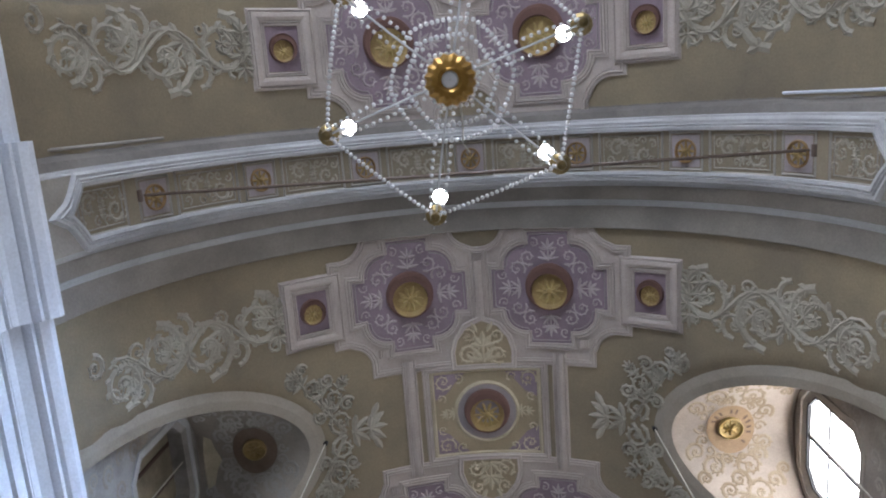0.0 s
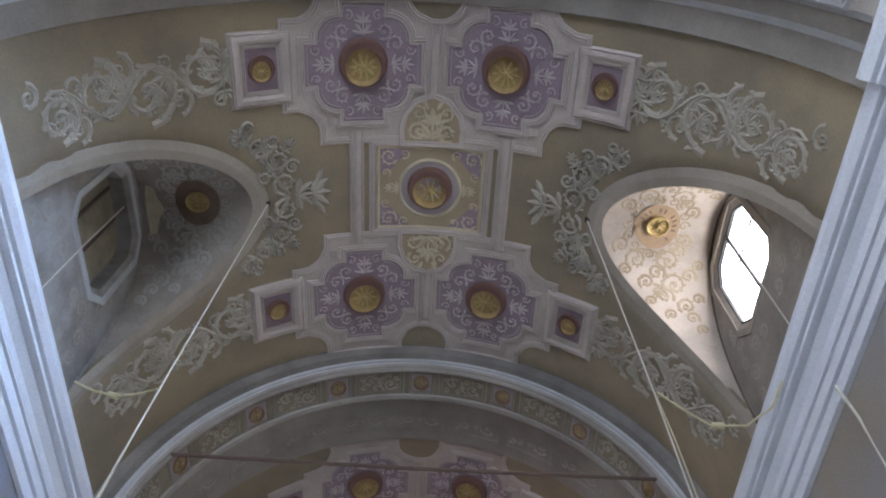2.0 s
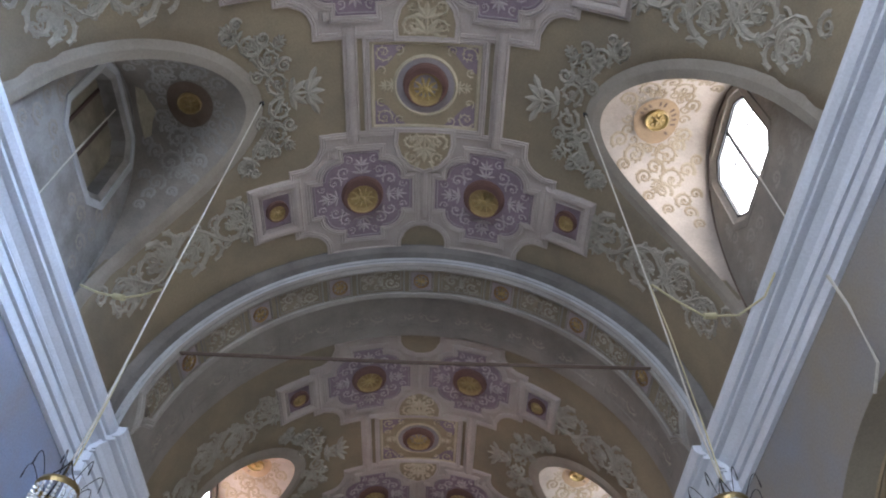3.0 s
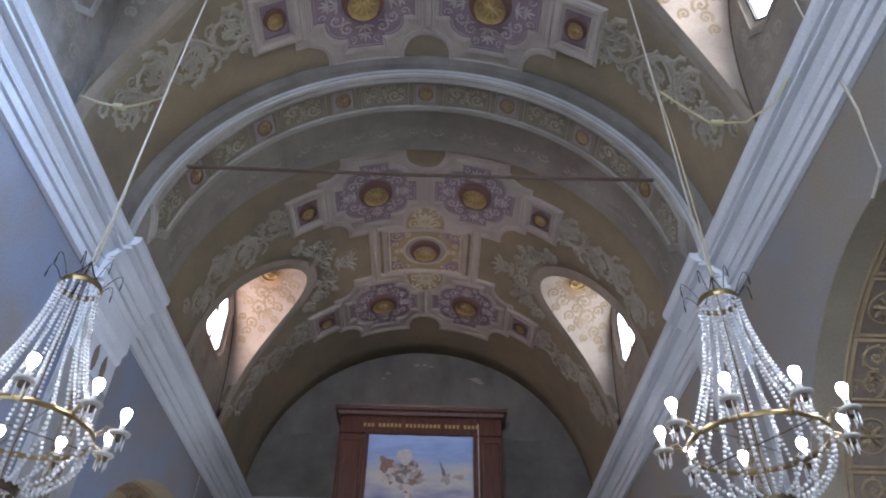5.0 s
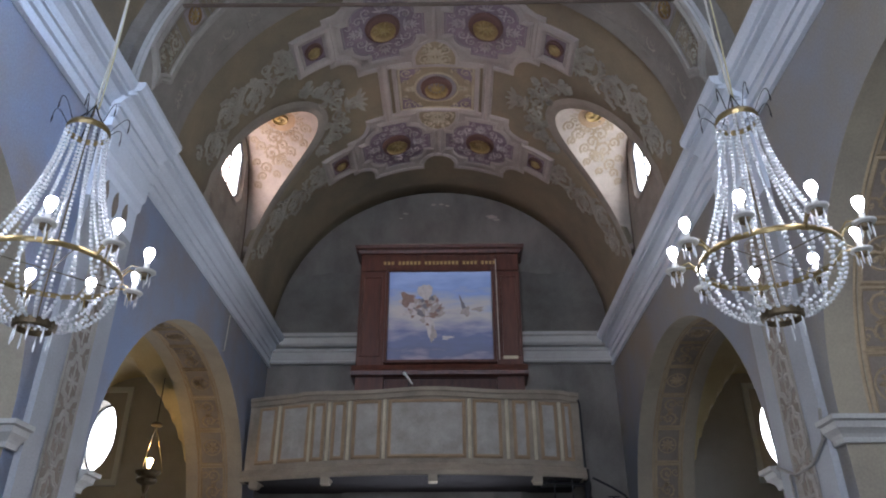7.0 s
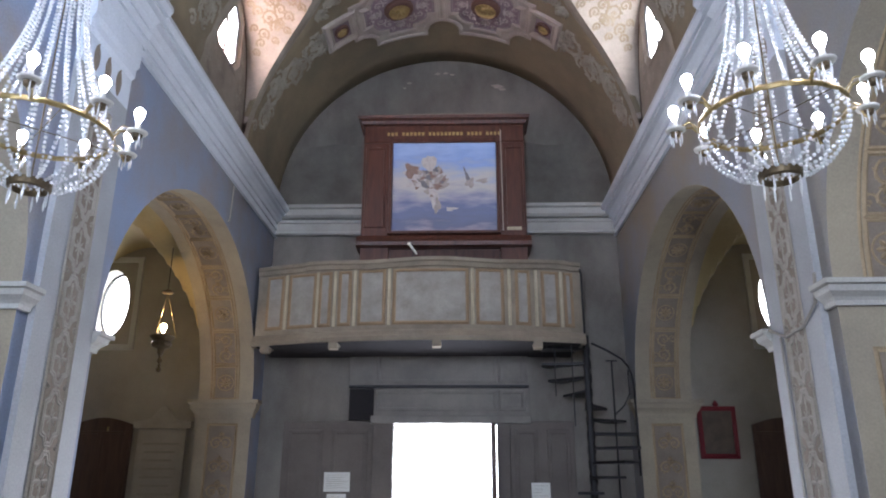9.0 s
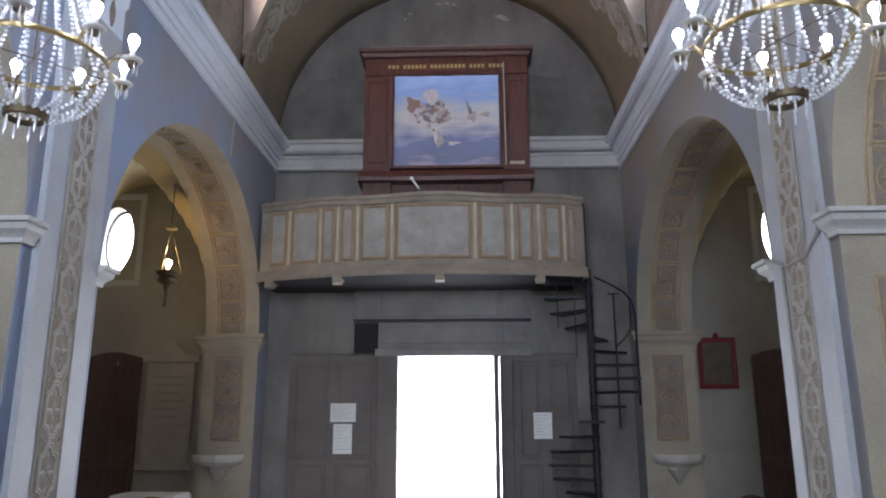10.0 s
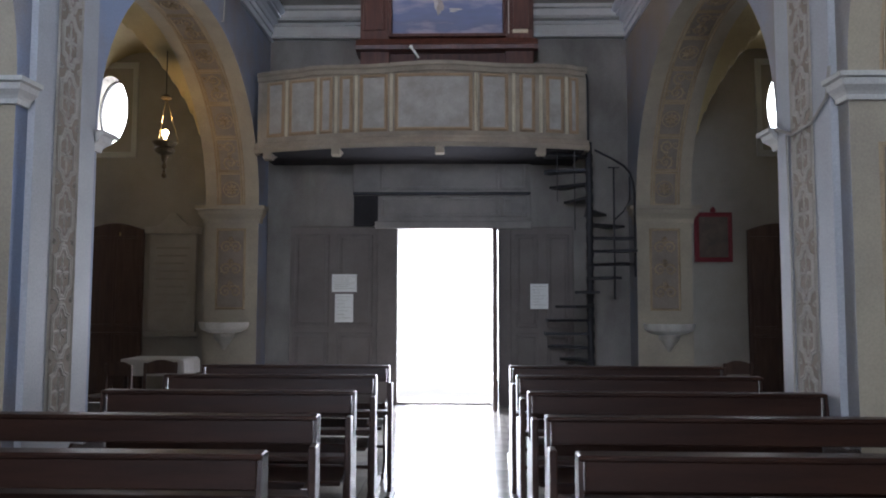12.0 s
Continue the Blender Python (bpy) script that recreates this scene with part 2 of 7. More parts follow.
def part(name, bm, mat, parent=None, label="", smooth=False, kind=""):
    me = mesh_of(name, bm, smooth)
    me.materials.append(mat)
    ob = new(name, me)
    ob.parent = parent
    if label:
        ob["label"] = label
    if kind:
        ob["kind"] = kind
    return ob


def again(ob, parent, m):
    """The same mesh once more, at the pose m under parent."""
    o = new(ob.name.split(".")[0], ob.data)
    o.parent = parent
    o.matrix_basis = m
    for key in ("label", "kind"):
        if key in ob:
            o[key] = ob[key]
    return o


def thing(name, at, label, category, group="", kind=""):
    ob = new(name)
    ob.empty_display_size = 0.1
    ob.matrix_basis = Matrix.Translation(at)
    return tagged(ob, label, category, group, kind)


def box(bm, x0, x1, y0, y1, z0, z1, bevel=0.0):
    """A box, with its edges taken off by bevel."""
    vs = [bm.verts.new((x, y, z)) for x in (x0, x1) for y in (y0, y1) for z in (z0, z1)]
    fs = [bm.faces.new([vs[i] for i in q]) for q in
          ((0, 1, 3, 2), (4, 6, 7, 5), (0, 4, 5, 1), (2, 3, 7, 6), (0, 2, 6, 4), (1, 5, 7, 3))]
    if bevel:
        es = list({e for f in fs for e in f.edges})
        bmesh.ops.bevel(bm, geom=es, offset=bevel, segments=1, affect="EDGES")
    return bm


def boxes(*rows, bevel=0.0):
    bm = bmesh.new()
    for r in rows:
        box(bm, *r, bevel=bevel)
    return bm


def grid(bm, rows, closed=False):
    """Quads between rows of points."""
    vr = [[bm.verts.new(p) for p in r] for r in rows]
    for a, b in zip(vr, vr[1:]):
        n = len(a)
        for i in range(n if closed else n - 1):
            j = (i + 1) % n
            bm.faces.new((a[i], a[j], b[j], b[i]))
    return vr


def lathe(bm, profile, n=16, at=(0, 0, 0), cap=False):
    """Turns a profile of (radius, height) about z."""
    rows = [[(at[0] + r * math.cos(2 * math.pi * i / n), at[1] + r * math.sin(2 * math.pi * i / n), at[2] + h) for i in range(n)]
            for r, h in profile]
    vr = grid(bm, rows, closed=True)
    if cap:
        bm.faces.new(vr[-1])
        bm.faces.new(list(reversed(vr[0])))
    return bm


def tube(bm, pts, r=0.01, n=6, r_end=None):
    """A round bar along points."""
    pts = [Vector(p) for p in pts]
    rows = []
    for i, p in enumerate(pts):
        d = (pts[min(i + 1, len(pts) - 1)] - pts[max(i - 1, 0)]).normalized()
        a = d.orthogonal().normalized() if abs(d.z) > 0.95 else d.cross(Vector((0, 0, 1))).normalized()
        b = d.cross(a)
        k = r if r_end is None else r + (r_end - r) * i / max(len(pts) - 1, 1)
        rows.append([p + a * k * math.cos(2 * math.pi * j / n) + b * k * math.sin(2 * math.pi * j / n) for j in range(n)])
    vr = grid(bm, rows, closed=True)
    bm.faces.new(list(reversed(vr[0])))
    bm.faces.new(vr[-1])
    return bm


def ring(bm, r, z, thick, n=40, m=6, at=(0, 0)):
    rows = []
    for i in range(n + 1):
        a = 2 * math.pi * i / n
        rows.append([(at[0] + (r + thick * math.cos(2 * math.pi * j / m)) * math.cos(a),
                      at[1] + (r + thick * math.cos(2 * math.pi * j / m)) * math.sin(a),
                      z + thick * math.sin(2 * math.pi * j / m)) for j in range(m)])
    grid(bm, rows, closed=True)
    return bm


def extrude_profile(bm, profile, along, y0, y1, side=1.0, cap=True):
    """A moulding: profile of (out, z) from the wall at x = along, reaching inwards for side = 1 (wall at +x) or -1."""
    rows = [[(side * (along - o), y, z) for o, z in profile] for y in (y0, y1)]
    vr = grid(bm, rows)
    if cap:
        bm.faces.new(vr[0])
        bm.faces.new(list(reversed(vr[1])))
    return bm


# ---------------------------------------------------------------- the vault's own sheet: u metres round the curve, v metres along
Z0, R = 6.16, 2.80


def on_vault(u, v, h=0.0, r=R):
    a = u / R
    return ((r - h) * math.sin(a), v, Z0 + (r - h) * math.cos(a))


def flat_fill(bm, outline, h, put, centre=None, rings=5):
    """A star-shaped field inside an outline of (u, v), laid on a sheet by put(u, v, h)."""
    cu = sum(p[0] for p in outline) / len(outline) if centre is None else centre[0]
    cv = sum(p[1] for p in outline) / len(outline) if centre is None else centre[1]
    rows = [[put(cu + (p[0] - cu) * k / rings, cv + (p[1] - cv) * k / rings, h) for p in outline] for k in range(1, rings + 1)]
    vr = grid(bm, rows, closed=True)
    bm.faces.new(vr[0])


def dense(points, step=0.06, closed=True):
    out = []
    n = len(points)
    for i in range(n if closed else n - 1):
        a, b = points[i], points[(i + 1) % n]
        k = max(1, int(math.hypot(b[0] - a[0], b[1] - a[1]) / step))
        out += [(a[0] + (b[0] - a[0]) * j / k, a[1] + (b[1] - a[1]) * j / k) for j in range(k)]
    if not closed:
        out.append(points[-1])
    return out


def frame_path(bm, points, profile, put, closed=True):
    """A moulding along a path on a sheet; profile of (offset to the right of the path, height)."""
    pts = dense(points, closed=closed)
    n = len(pts)
    rows = []
    for i, p in enumerate(pts):
        a = pts[(i - 1) % n] if closed or i else None
        b = pts[(i + 1) % n] if closed or i < n - 1 else None
        d1 = (Vector(p) - Vector(a)).normalized() if a else None
        d2 = (Vector(b) - Vector(p)).normalized() if b else None
        d1, d2 = d1 or d2, d2 or d1
        n1, n2 = Vector((d1.y, -d1.x)), Vector((d2.y, -d2.x))
        mit = (n1 + n2) / max(1 + n1.dot(n2), 0.35)
        rows.append([put(p[0] + mit.x * o, p[1] + mit.y * o, h) for o, h in profile])
    if closed:
        rows.append(rows[0])
    grid(bm, rows)


def ribbon(bm, pts, w0, w1, h, put):
    """A raised stroke that swells and tapers."""
    rows = []
    n = len(pts)
    for i, p in enumerate(pts):
        a, b = pts[max(i - 1, 0)], pts[min(i + 1, n - 1)]
        d = math.hypot(b[0] - a[0], b[1] - a[1]) or 1.0
        nx, ny = (b[1] - a[1]) / d, -(b[0] - a[0]) / d
        w = (w0 + (w1 - w0) * i / max(n - 1, 1)) / 2
        rows.append([put(p[0] + nx * w, p[1] + ny * w, 0.002), put(p[0], p[1], h), put(p[0] - nx * w, p[1] - ny * w, 0.002)])
    grid(bm, rows)


def petal(bm, u, v, ang, length, width, h, put):
    """A raised leaf from (u, v)."""
    c, s = math.cos(ang), math.sin(ang)
    rows = []
    for k, w in ((0.0, 0.25), (0.3, 0.85), (0.6, 1.0), (0.85, 0.6), (1.0, 0.08)):
        q, e = k * length, w * width / 2
        rows.append([put(u + c * q - s * e, v + s * q + c * e, 0.002), put(u + c * q, v + s * q, h), put(u + c * q + s * e, v + s * q - c * e, 0.002)])
    grid(bm, rows)


def scroll(bm, u, v, r, start, turns, hand, put, w=0.045, h=0.02, leaves=True):
    """A leafy volute that winds in to (u, v)."""
    n = int(18 * turns)
    pts = []
    for i in range(n + 1):
        a = start + hand * 2 * math.pi * turns * i / n
        k = r * (1 - 0.86 * i / n)
        pts.append((u + k * math.cos(a), v + k * math.sin(a)))
    ribbon(bm, pts, w, w * 0.4, h, put)
    for j in range(6):
        petal(bm, u, v, start + j * math.pi / 3, r * 0.26, r * 0.13, h, put)
    if leaves:
        for i in range(1, int(n * 0.68), 2):
            p, q = pts[i], pts[i + 1]
            a = math.atan2(q[1] - p[1], q[0] - p[0]) - hand * random.uniform(0.5, 1.0)
            petal(bm, p[0], p[1], a, r * random.uniform(0.26, 0.44), r * 0.24, h, put)
            if i % 4 == 1:
                petal(bm, p[0], p[1], a + hand * 1.7, r * random.uniform(0.20, 0.32), r * 0.18, h, put)


def leaf_spray(bm, u, v, ang, size, put, n=9, h=0.02):
    """A palmette: two fans of leaves and a tip on a short stem."""
    c, s = math.cos(ang), math.sin(ang)
    ribbon(bm, [(u + c * size * k / 6, v + s * size * k / 6) for k in range(6)], size * 0.10, size * 0.04, h, put)
    for base, reach, count in ((0.05, 0.50, 5), (0.42, 0.40, 5)):
        for i in range(count):
            k = (i - (count - 1) / 2) / ((count - 1) / 2)
            if abs(k) < 0.1 and base < 0.2:
                continue
            petal(bm, u + c * size * base, v + s * size * base, ang + k * 1.35, size * reach * (1 - 0.18 * abs(k)), size * 0.155, h, put)
    if n > 5:
        for e in (-1, 1):
            curl = [(u + c * size * 0.1 + size * 0.30 * t * math.cos(ang + e * (1.9 - 1.6 * t)), v + s * size * 0.1 + size * 0.30 * t * math.sin(ang + e * (1.9 - 1.6 * t))) for t in [q / 6 for q in range(7)]]
            ribbon(bm, curl, size * 0.07, size * 0.03, h, put)


def rosette(bm, u, v, r, put, h=0.04, petals=10):
    for j in range(petals):
        petal(bm, u + r * 0.28 * math.cos(j * 2 * math.pi / petals), v + r * 0.28 * math.sin(j * 2 * math.pi / petals),
              j * 2 * math.pi / petals, r * 0.68, r * 0.48, h, put)
    for j in range(petals - 2):
        a = (j + 0.5) * 2 * math.pi / (petals - 2)
        petal(bm, u + r * 0.1 * math.cos(a), v + r * 0.1 * math.sin(a), a, r * 0.45, r * 0.34, h * 1.6, put)
    rows = [[put(u + r * k * math.cos(2 * math.pi * i / 12), v + r * k * math.sin(2 * math.pi * i / 12), q) for i in range(12)]
            for k, q in ((0.24, h * 0.8), (0.2, h * 1.9), (0.1, h * 2.4), (0.02, h * 2.5))]
    vr = grid(bm, rows, closed=True)
    bm.faces.new(vr[-1])


def dish(bm, u, v, r, put, deep=0.05):
    """A raised round rim with a sunken bowl."""
    prof = ((1.0, 0.002), (0.99, deep * 0.9), (0.93, deep), (0.90, deep * 0.6), (0.78, deep * 0.25), (0.5, 0.008), (0.03, 0.008))
    rows = [[put(u + r * k * math.cos(2 * math.pi * i / 28), v + r * k * math.sin(2 * math.pi * i / 28), q) for i in range(28)] for k, q in prof]
    vr = grid(bm, rows, closed=True)
    bm.faces.new(vr[-1])


# ---------------------------------------------------------------- nave vault
APEX, LW, LC = 36.0, 0.92, 77.0             # lunette: top of its opening in degrees from the crown, half width, widest at
XW, XA, XO = 2.80, 3.60, 6.05               # nave wall face, its back, outer aisle wall
YB = 11.25                                  # inner face of the entrance wall


def half_width(deg):
    if deg <= APEX:
        return 0.0
    k = max(0.0, (LC - deg) / (LC - APEX))
    return LW * math.sqrt(max(0.0, 1 - k * k))


PHIS = [0, 4, 8, 12, 16, 20, 24, 28, 32, 36, 36.15, 36.5, 37, 38, 39.5, 41, 43, 46, 49, 52, 56, 60, 65, 70, 77, 84, 90]


def vault_bay(name, y0, y1, yc):
    bm = bmesh.new()
    angles = [-a for a in reversed(PHIS[1:])] + PHIS
    for lo, hi, near in ((y0, yc, 1), (y1, yc, -1)):
        rows = []
        for a in angles:
            edge = yc - near * half_width(abs(a))
            u = radians(a) * R
            rows.append([on_vault(u, lo + (edge - lo) * k / 8) for k in range(9)])
        grid(bm, rows)
    bmesh.ops.remove_doubles(bm, verts=bm.verts, dist=1e-4)
    bmesh.ops.recalc_face_normals(bm, faces=bm.faces)
    ob = part(name, bm, M_VAULT, smooth=True)
    mod = ob.modifiers.new("thickness", "SOLIDIFY")
    mod.thickness, mod.offset = 0.12, 1.0 if ob.data.polygons[0].normal.dot(Vector((0, 0, 1))) > 0 else -1.0
    return tagged(ob, "olive painted barrel vault with faded fresco ornament", "ceiling", kind="structure")


VAULTS = {}
for label, y0, y1, yc in (("ceiling_choir", -8.6, -4.6, -6.6), ("ceiling_back", -4.6, 0.25, YC1), ("ceiling_middle", 0.25, 5.32, YC2), ("ceiling_front", 5.32, YB, YC3)):
    VAULTS[label] = vault_bay(label, y0, y1, yc)

OCT = [(-0.43, 7.40), (-0.43, 8.06), (-0.29, 8.21), (0.31, 8.21), (0.46, 8.06), (0.46, 7.42), (0.31, 7.26), (-0.29, 7.26)]
XL = 2.84                                   # face of the window wall inside a lunette


def lunette_outline(n=44):
    """Half outline, from the foot up to the top: (half width, height)."""
    out = []
    for i in range(n + 1):
        a = 90 - (90 - APEX) * (1 - (1 - i / n) ** 2)
        out.append((half_width(a), Z0 + R * math.cos(radians(a))))
    return out


def lunette(name, side, yc, mat, label, blind=False):
    half = lunette_outline()
    loop = [(w, z) for w, z in half] + [(-w, z) for w, z in reversed(half[:-1])]
    bm = bmesh.new()
    # the cross vault, from the edge on the barrel to the window wall
    rows = []
    for w, z in loop:
        a = math.acos(min(1, (z - Z0) / R))
        x_edge = R * math.sin(a)
        rows.append([(side * (x_edge + (XL - x_edge) * k / 4), yc + w, z) for k in range(5)])
    grid(bm, rows)
    ob = part(name, bm, mat, smooth=True)
    tagged(ob, label, "ceiling", kind="structure")
    # window wall with an eight-sided opening and splayed reveal
    bm = bmesh.new()
    cy, cz = 0.015, 7.73

    def cast(ring_pts, ang):
        best = None
        for p, q in zip(ring_pts, ring_pts[1:] + ring_pts[:1]):
            d, e = (math.cos(ang), math.sin(ang)), (q[0] - p[0], q[1] - p[1])
            det = d[0] * -e[1] + d[1] * e[0]
            if abs(det) < 1e-9:
                continue
            px, pz = p[0] - cy, p[1] - cz
            s = (px * -e[1] + pz * e[0]) / det
            t = (d[0] * pz - d[1] * px) / det
            if s > 0 and -1e-6 <= t <= 1 + 1e-6 and (best is None or s < best):
                best = s
        return (cy + best * math.cos(ang), cz + best * math.sin(ang))

    outer = loop + [(-LW, Z0 - 0.02), (LW, Z0 - 0.02)]
    angs = [2 * math.pi * i / 64 for i in range(64)]
    inner = [cast(OCT, a) for a in angs]
    out = [cast(outer, a) for a in angs]
    wide = [(p[0] * 1.10, cz + (p[1] - cz) * 1.10) for p in inner]
    deep = XL + (0.07 if not blind else 0.17)
    rows = [[(side * XL, yc + p[0], p[1]) for p in out], [(side * XL, yc + p[0], p[1]) for p in wide],
            [(side * (XL + 0.03), yc + p[0], p[1]) for p in inner], [(side * deep, yc + p[0], p[1]) for p in inner]]
    vr = grid(bm, rows, closed=True)
    # Walls round glazed openings are darkened in colour to stand for shade.
    wall = part("lunette_wall", bm, M_LUNETTE_WALL if blind else M_LUNETTE_DARK, ob, "plaster window wall")
    if blind:
        bm = bmesh.new()
        bm.faces.new([bm.verts.new((side * (deep - 0.002), yc + p[0], p[1])) for p in inner])
        part("boarding", bm, M_BOARDING, ob, "dusty olive boarding behind the niche")
        for dy in (-0.2, 0.12):
            part("board_joint", boxes((side * deep - 0.012, side * deep + 0.012, yc + dy - 0.018, yc + dy + 0.018, 7.27, 8.20)), M_DOORWOOD, ob)
    bm = bmesh.new()
    rim = [(w * 0.985, Z0 + (z - Z0) * 0.992) for w, z in loop]
    tube(bm, [(side * (XL - 0.006), yc + w, z) for w, z in rim[3:-3]], 0.010, 5)
    part("edge_bead", bm, M_RUST if not blind else M_LUNETTE_WALL, ob, "thin bead round the window wall")
    pw = lambda u, v, h: (side * (XL - h), yc + u, v)
    bm = bmesh.new()
    for e in (-1, 1):
        for u, v, r in ((0.60, 7.30, 0.09), (0.66, 7.08, 0.07), (0.60, 6.88, 0.09), (0.66, 6.68, 0.07), (0.40, 7.02, 0.08), (0.22, 6.95, 0.07)):
            scroll(bm, e * u, v, r, 0.5 * e, 1.4, e, pw, w=0.034, h=0.004)
        leaf_spray(bm, e * 0.62, 7.38, math.pi / 2, 0.22, pw, n=6, h=0.004)
    part("wall_scroll", bm, M_INTERLACE, ob)
    bm = bmesh.new()
    frame_path(bm, [(p[0] * 1.18, 7.73 + (p[1] - 7.73) * 1.16) for p in OCT], [(-0.035, 0.001), (-0.03, 0.012), (0.03, 0.012), (0.035, 0.001)], pw)
    part("window_surround", bm, M_FRAME if blind else M_LUNETTE_DARK, ob, "worn plaster surround")
    # raised plaster lip along the edge on the barrel
    bm = bmesh.new()
    edge = [(side * math.acos(min(1, (z - Z0) / R)) * R, yc + w) for w, z in loop]
    ribbon(bm, edge, 0.17, 0.17, 0.014, on_vault)
    part("edge_moulding", bm, M_EDGE, ob, "plain grey plaster edge")
    return ob


def lunette_window(side, yc):
    """An eight-sided steel window with two bars and daylight beyond."""
    win = thing("window_1", (side * 2.885, yc, 7.735), "eight-sided clear glass window with thin iron glazing bars, blown out by daylight", "window", kind="structure")
    bm = bmesh.new()
    prof = []
    for k, d in ((1.0, -0.02), (1.0, 0.02), (0.965, 0.02), (0.965, -0.02)):
        prof.append([(d, p[0] * k, (p[1] - 7.735) * k) for p in OCT])
    prof.append(prof[0])
    grid(bm, prof, closed=True)
    part("window_frame", bm, M_IRON, win)
    part("glazing_bar", boxes((-0.015, 0.015, -0.015, 0.015, -0.45, 0.45)), M_IRON, win)
    part("glazing_bar", boxes((-0.008, 0.008, -0.42, 0.42, 0.08, 0.096)), M_IRON, win)
    bm = bmesh.new()
    bm.faces.new([bm.verts.new((0.0, p[0] * 0.95, (p[1] - 7.735) * 0.95)) for p in (OCT if side > 0 else reversed(OCT))])
    pane = part("pane", bm, M_GLASS, win)
    pane.visible_shadow = False
    bm = bmesh.new()
    bm.faces.new([bm.verts.new((side * 3.32, yc + a, 7.7 + b)) for a, b in ((-1.2, -0.9), (2.2, -0.9), (2.2, 2.4), (-1.2, 2.4))])
    back = part("backdrop", bm, M_SKYBACK)
    tagged(back, "white overexposed daylight outside a window", "backdrop", kind="structure")


for side, yc, blind in ((1, YC2, False), (-1, YC2, True), (1, YC3, False), (-1, YC3, False), (1, YC1, False), (-1, YC1, False), (1, -6.6, True), (-1, -6.6, True)):
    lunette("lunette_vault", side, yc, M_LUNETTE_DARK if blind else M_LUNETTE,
            "dark blind window lunette with grey scroll fresco" if blind else "pale sunlit window lunette with scroll fresco", blind)
    if not blind:
        lunette_window(side, yc)

# ---------------------------------------------------------------- transverse ribs
RIB_NORTH = [(-0.42, 2.81), (-0.375, 2.795), (-0.36, 2.745), (-0.345, 2.70), (-0.285, 2.67), (-0.282, 2.632), (-0.264, 2.628), (-0.26, 2.604), (-0.25, 2.60)]
RIB_SOUTH = [(0.25, 2.60), (0.256, 2.632), (0.274, 2.634), (0.28, 2.662), (0.302, 2.665), (0.312, 2.705)]


def rib_profile(reach):
    """The arch in section from north to south: soffit, stepped mouldings, a wide upper band and its fillets."""
    band = [(reach * 0.60, 2.712), (reach * 0.61, 2.728), (reach * 0.64, 2.73), (reach * 0.645, 2.738), (reach * 0.68, 2.74), (reach * 0.685, 2.752), (reach - 0.02, 2.76), (reach - 0.015, 2.785), (reach, 2.81)]
    if reach > 0.9:
        band = [(reach - 0.08, 2.735), (reach - 0.07, 2.752), (reach - 0.03, 2.755), (reach - 0.02, 2.785), (reach, 2.81)]
    return RIB_NORTH + RIB_SOUTH + band


RIBS = {}


def on_rib(u, v, h=0.0):
    return on_vault(u, v, h, 2.60)


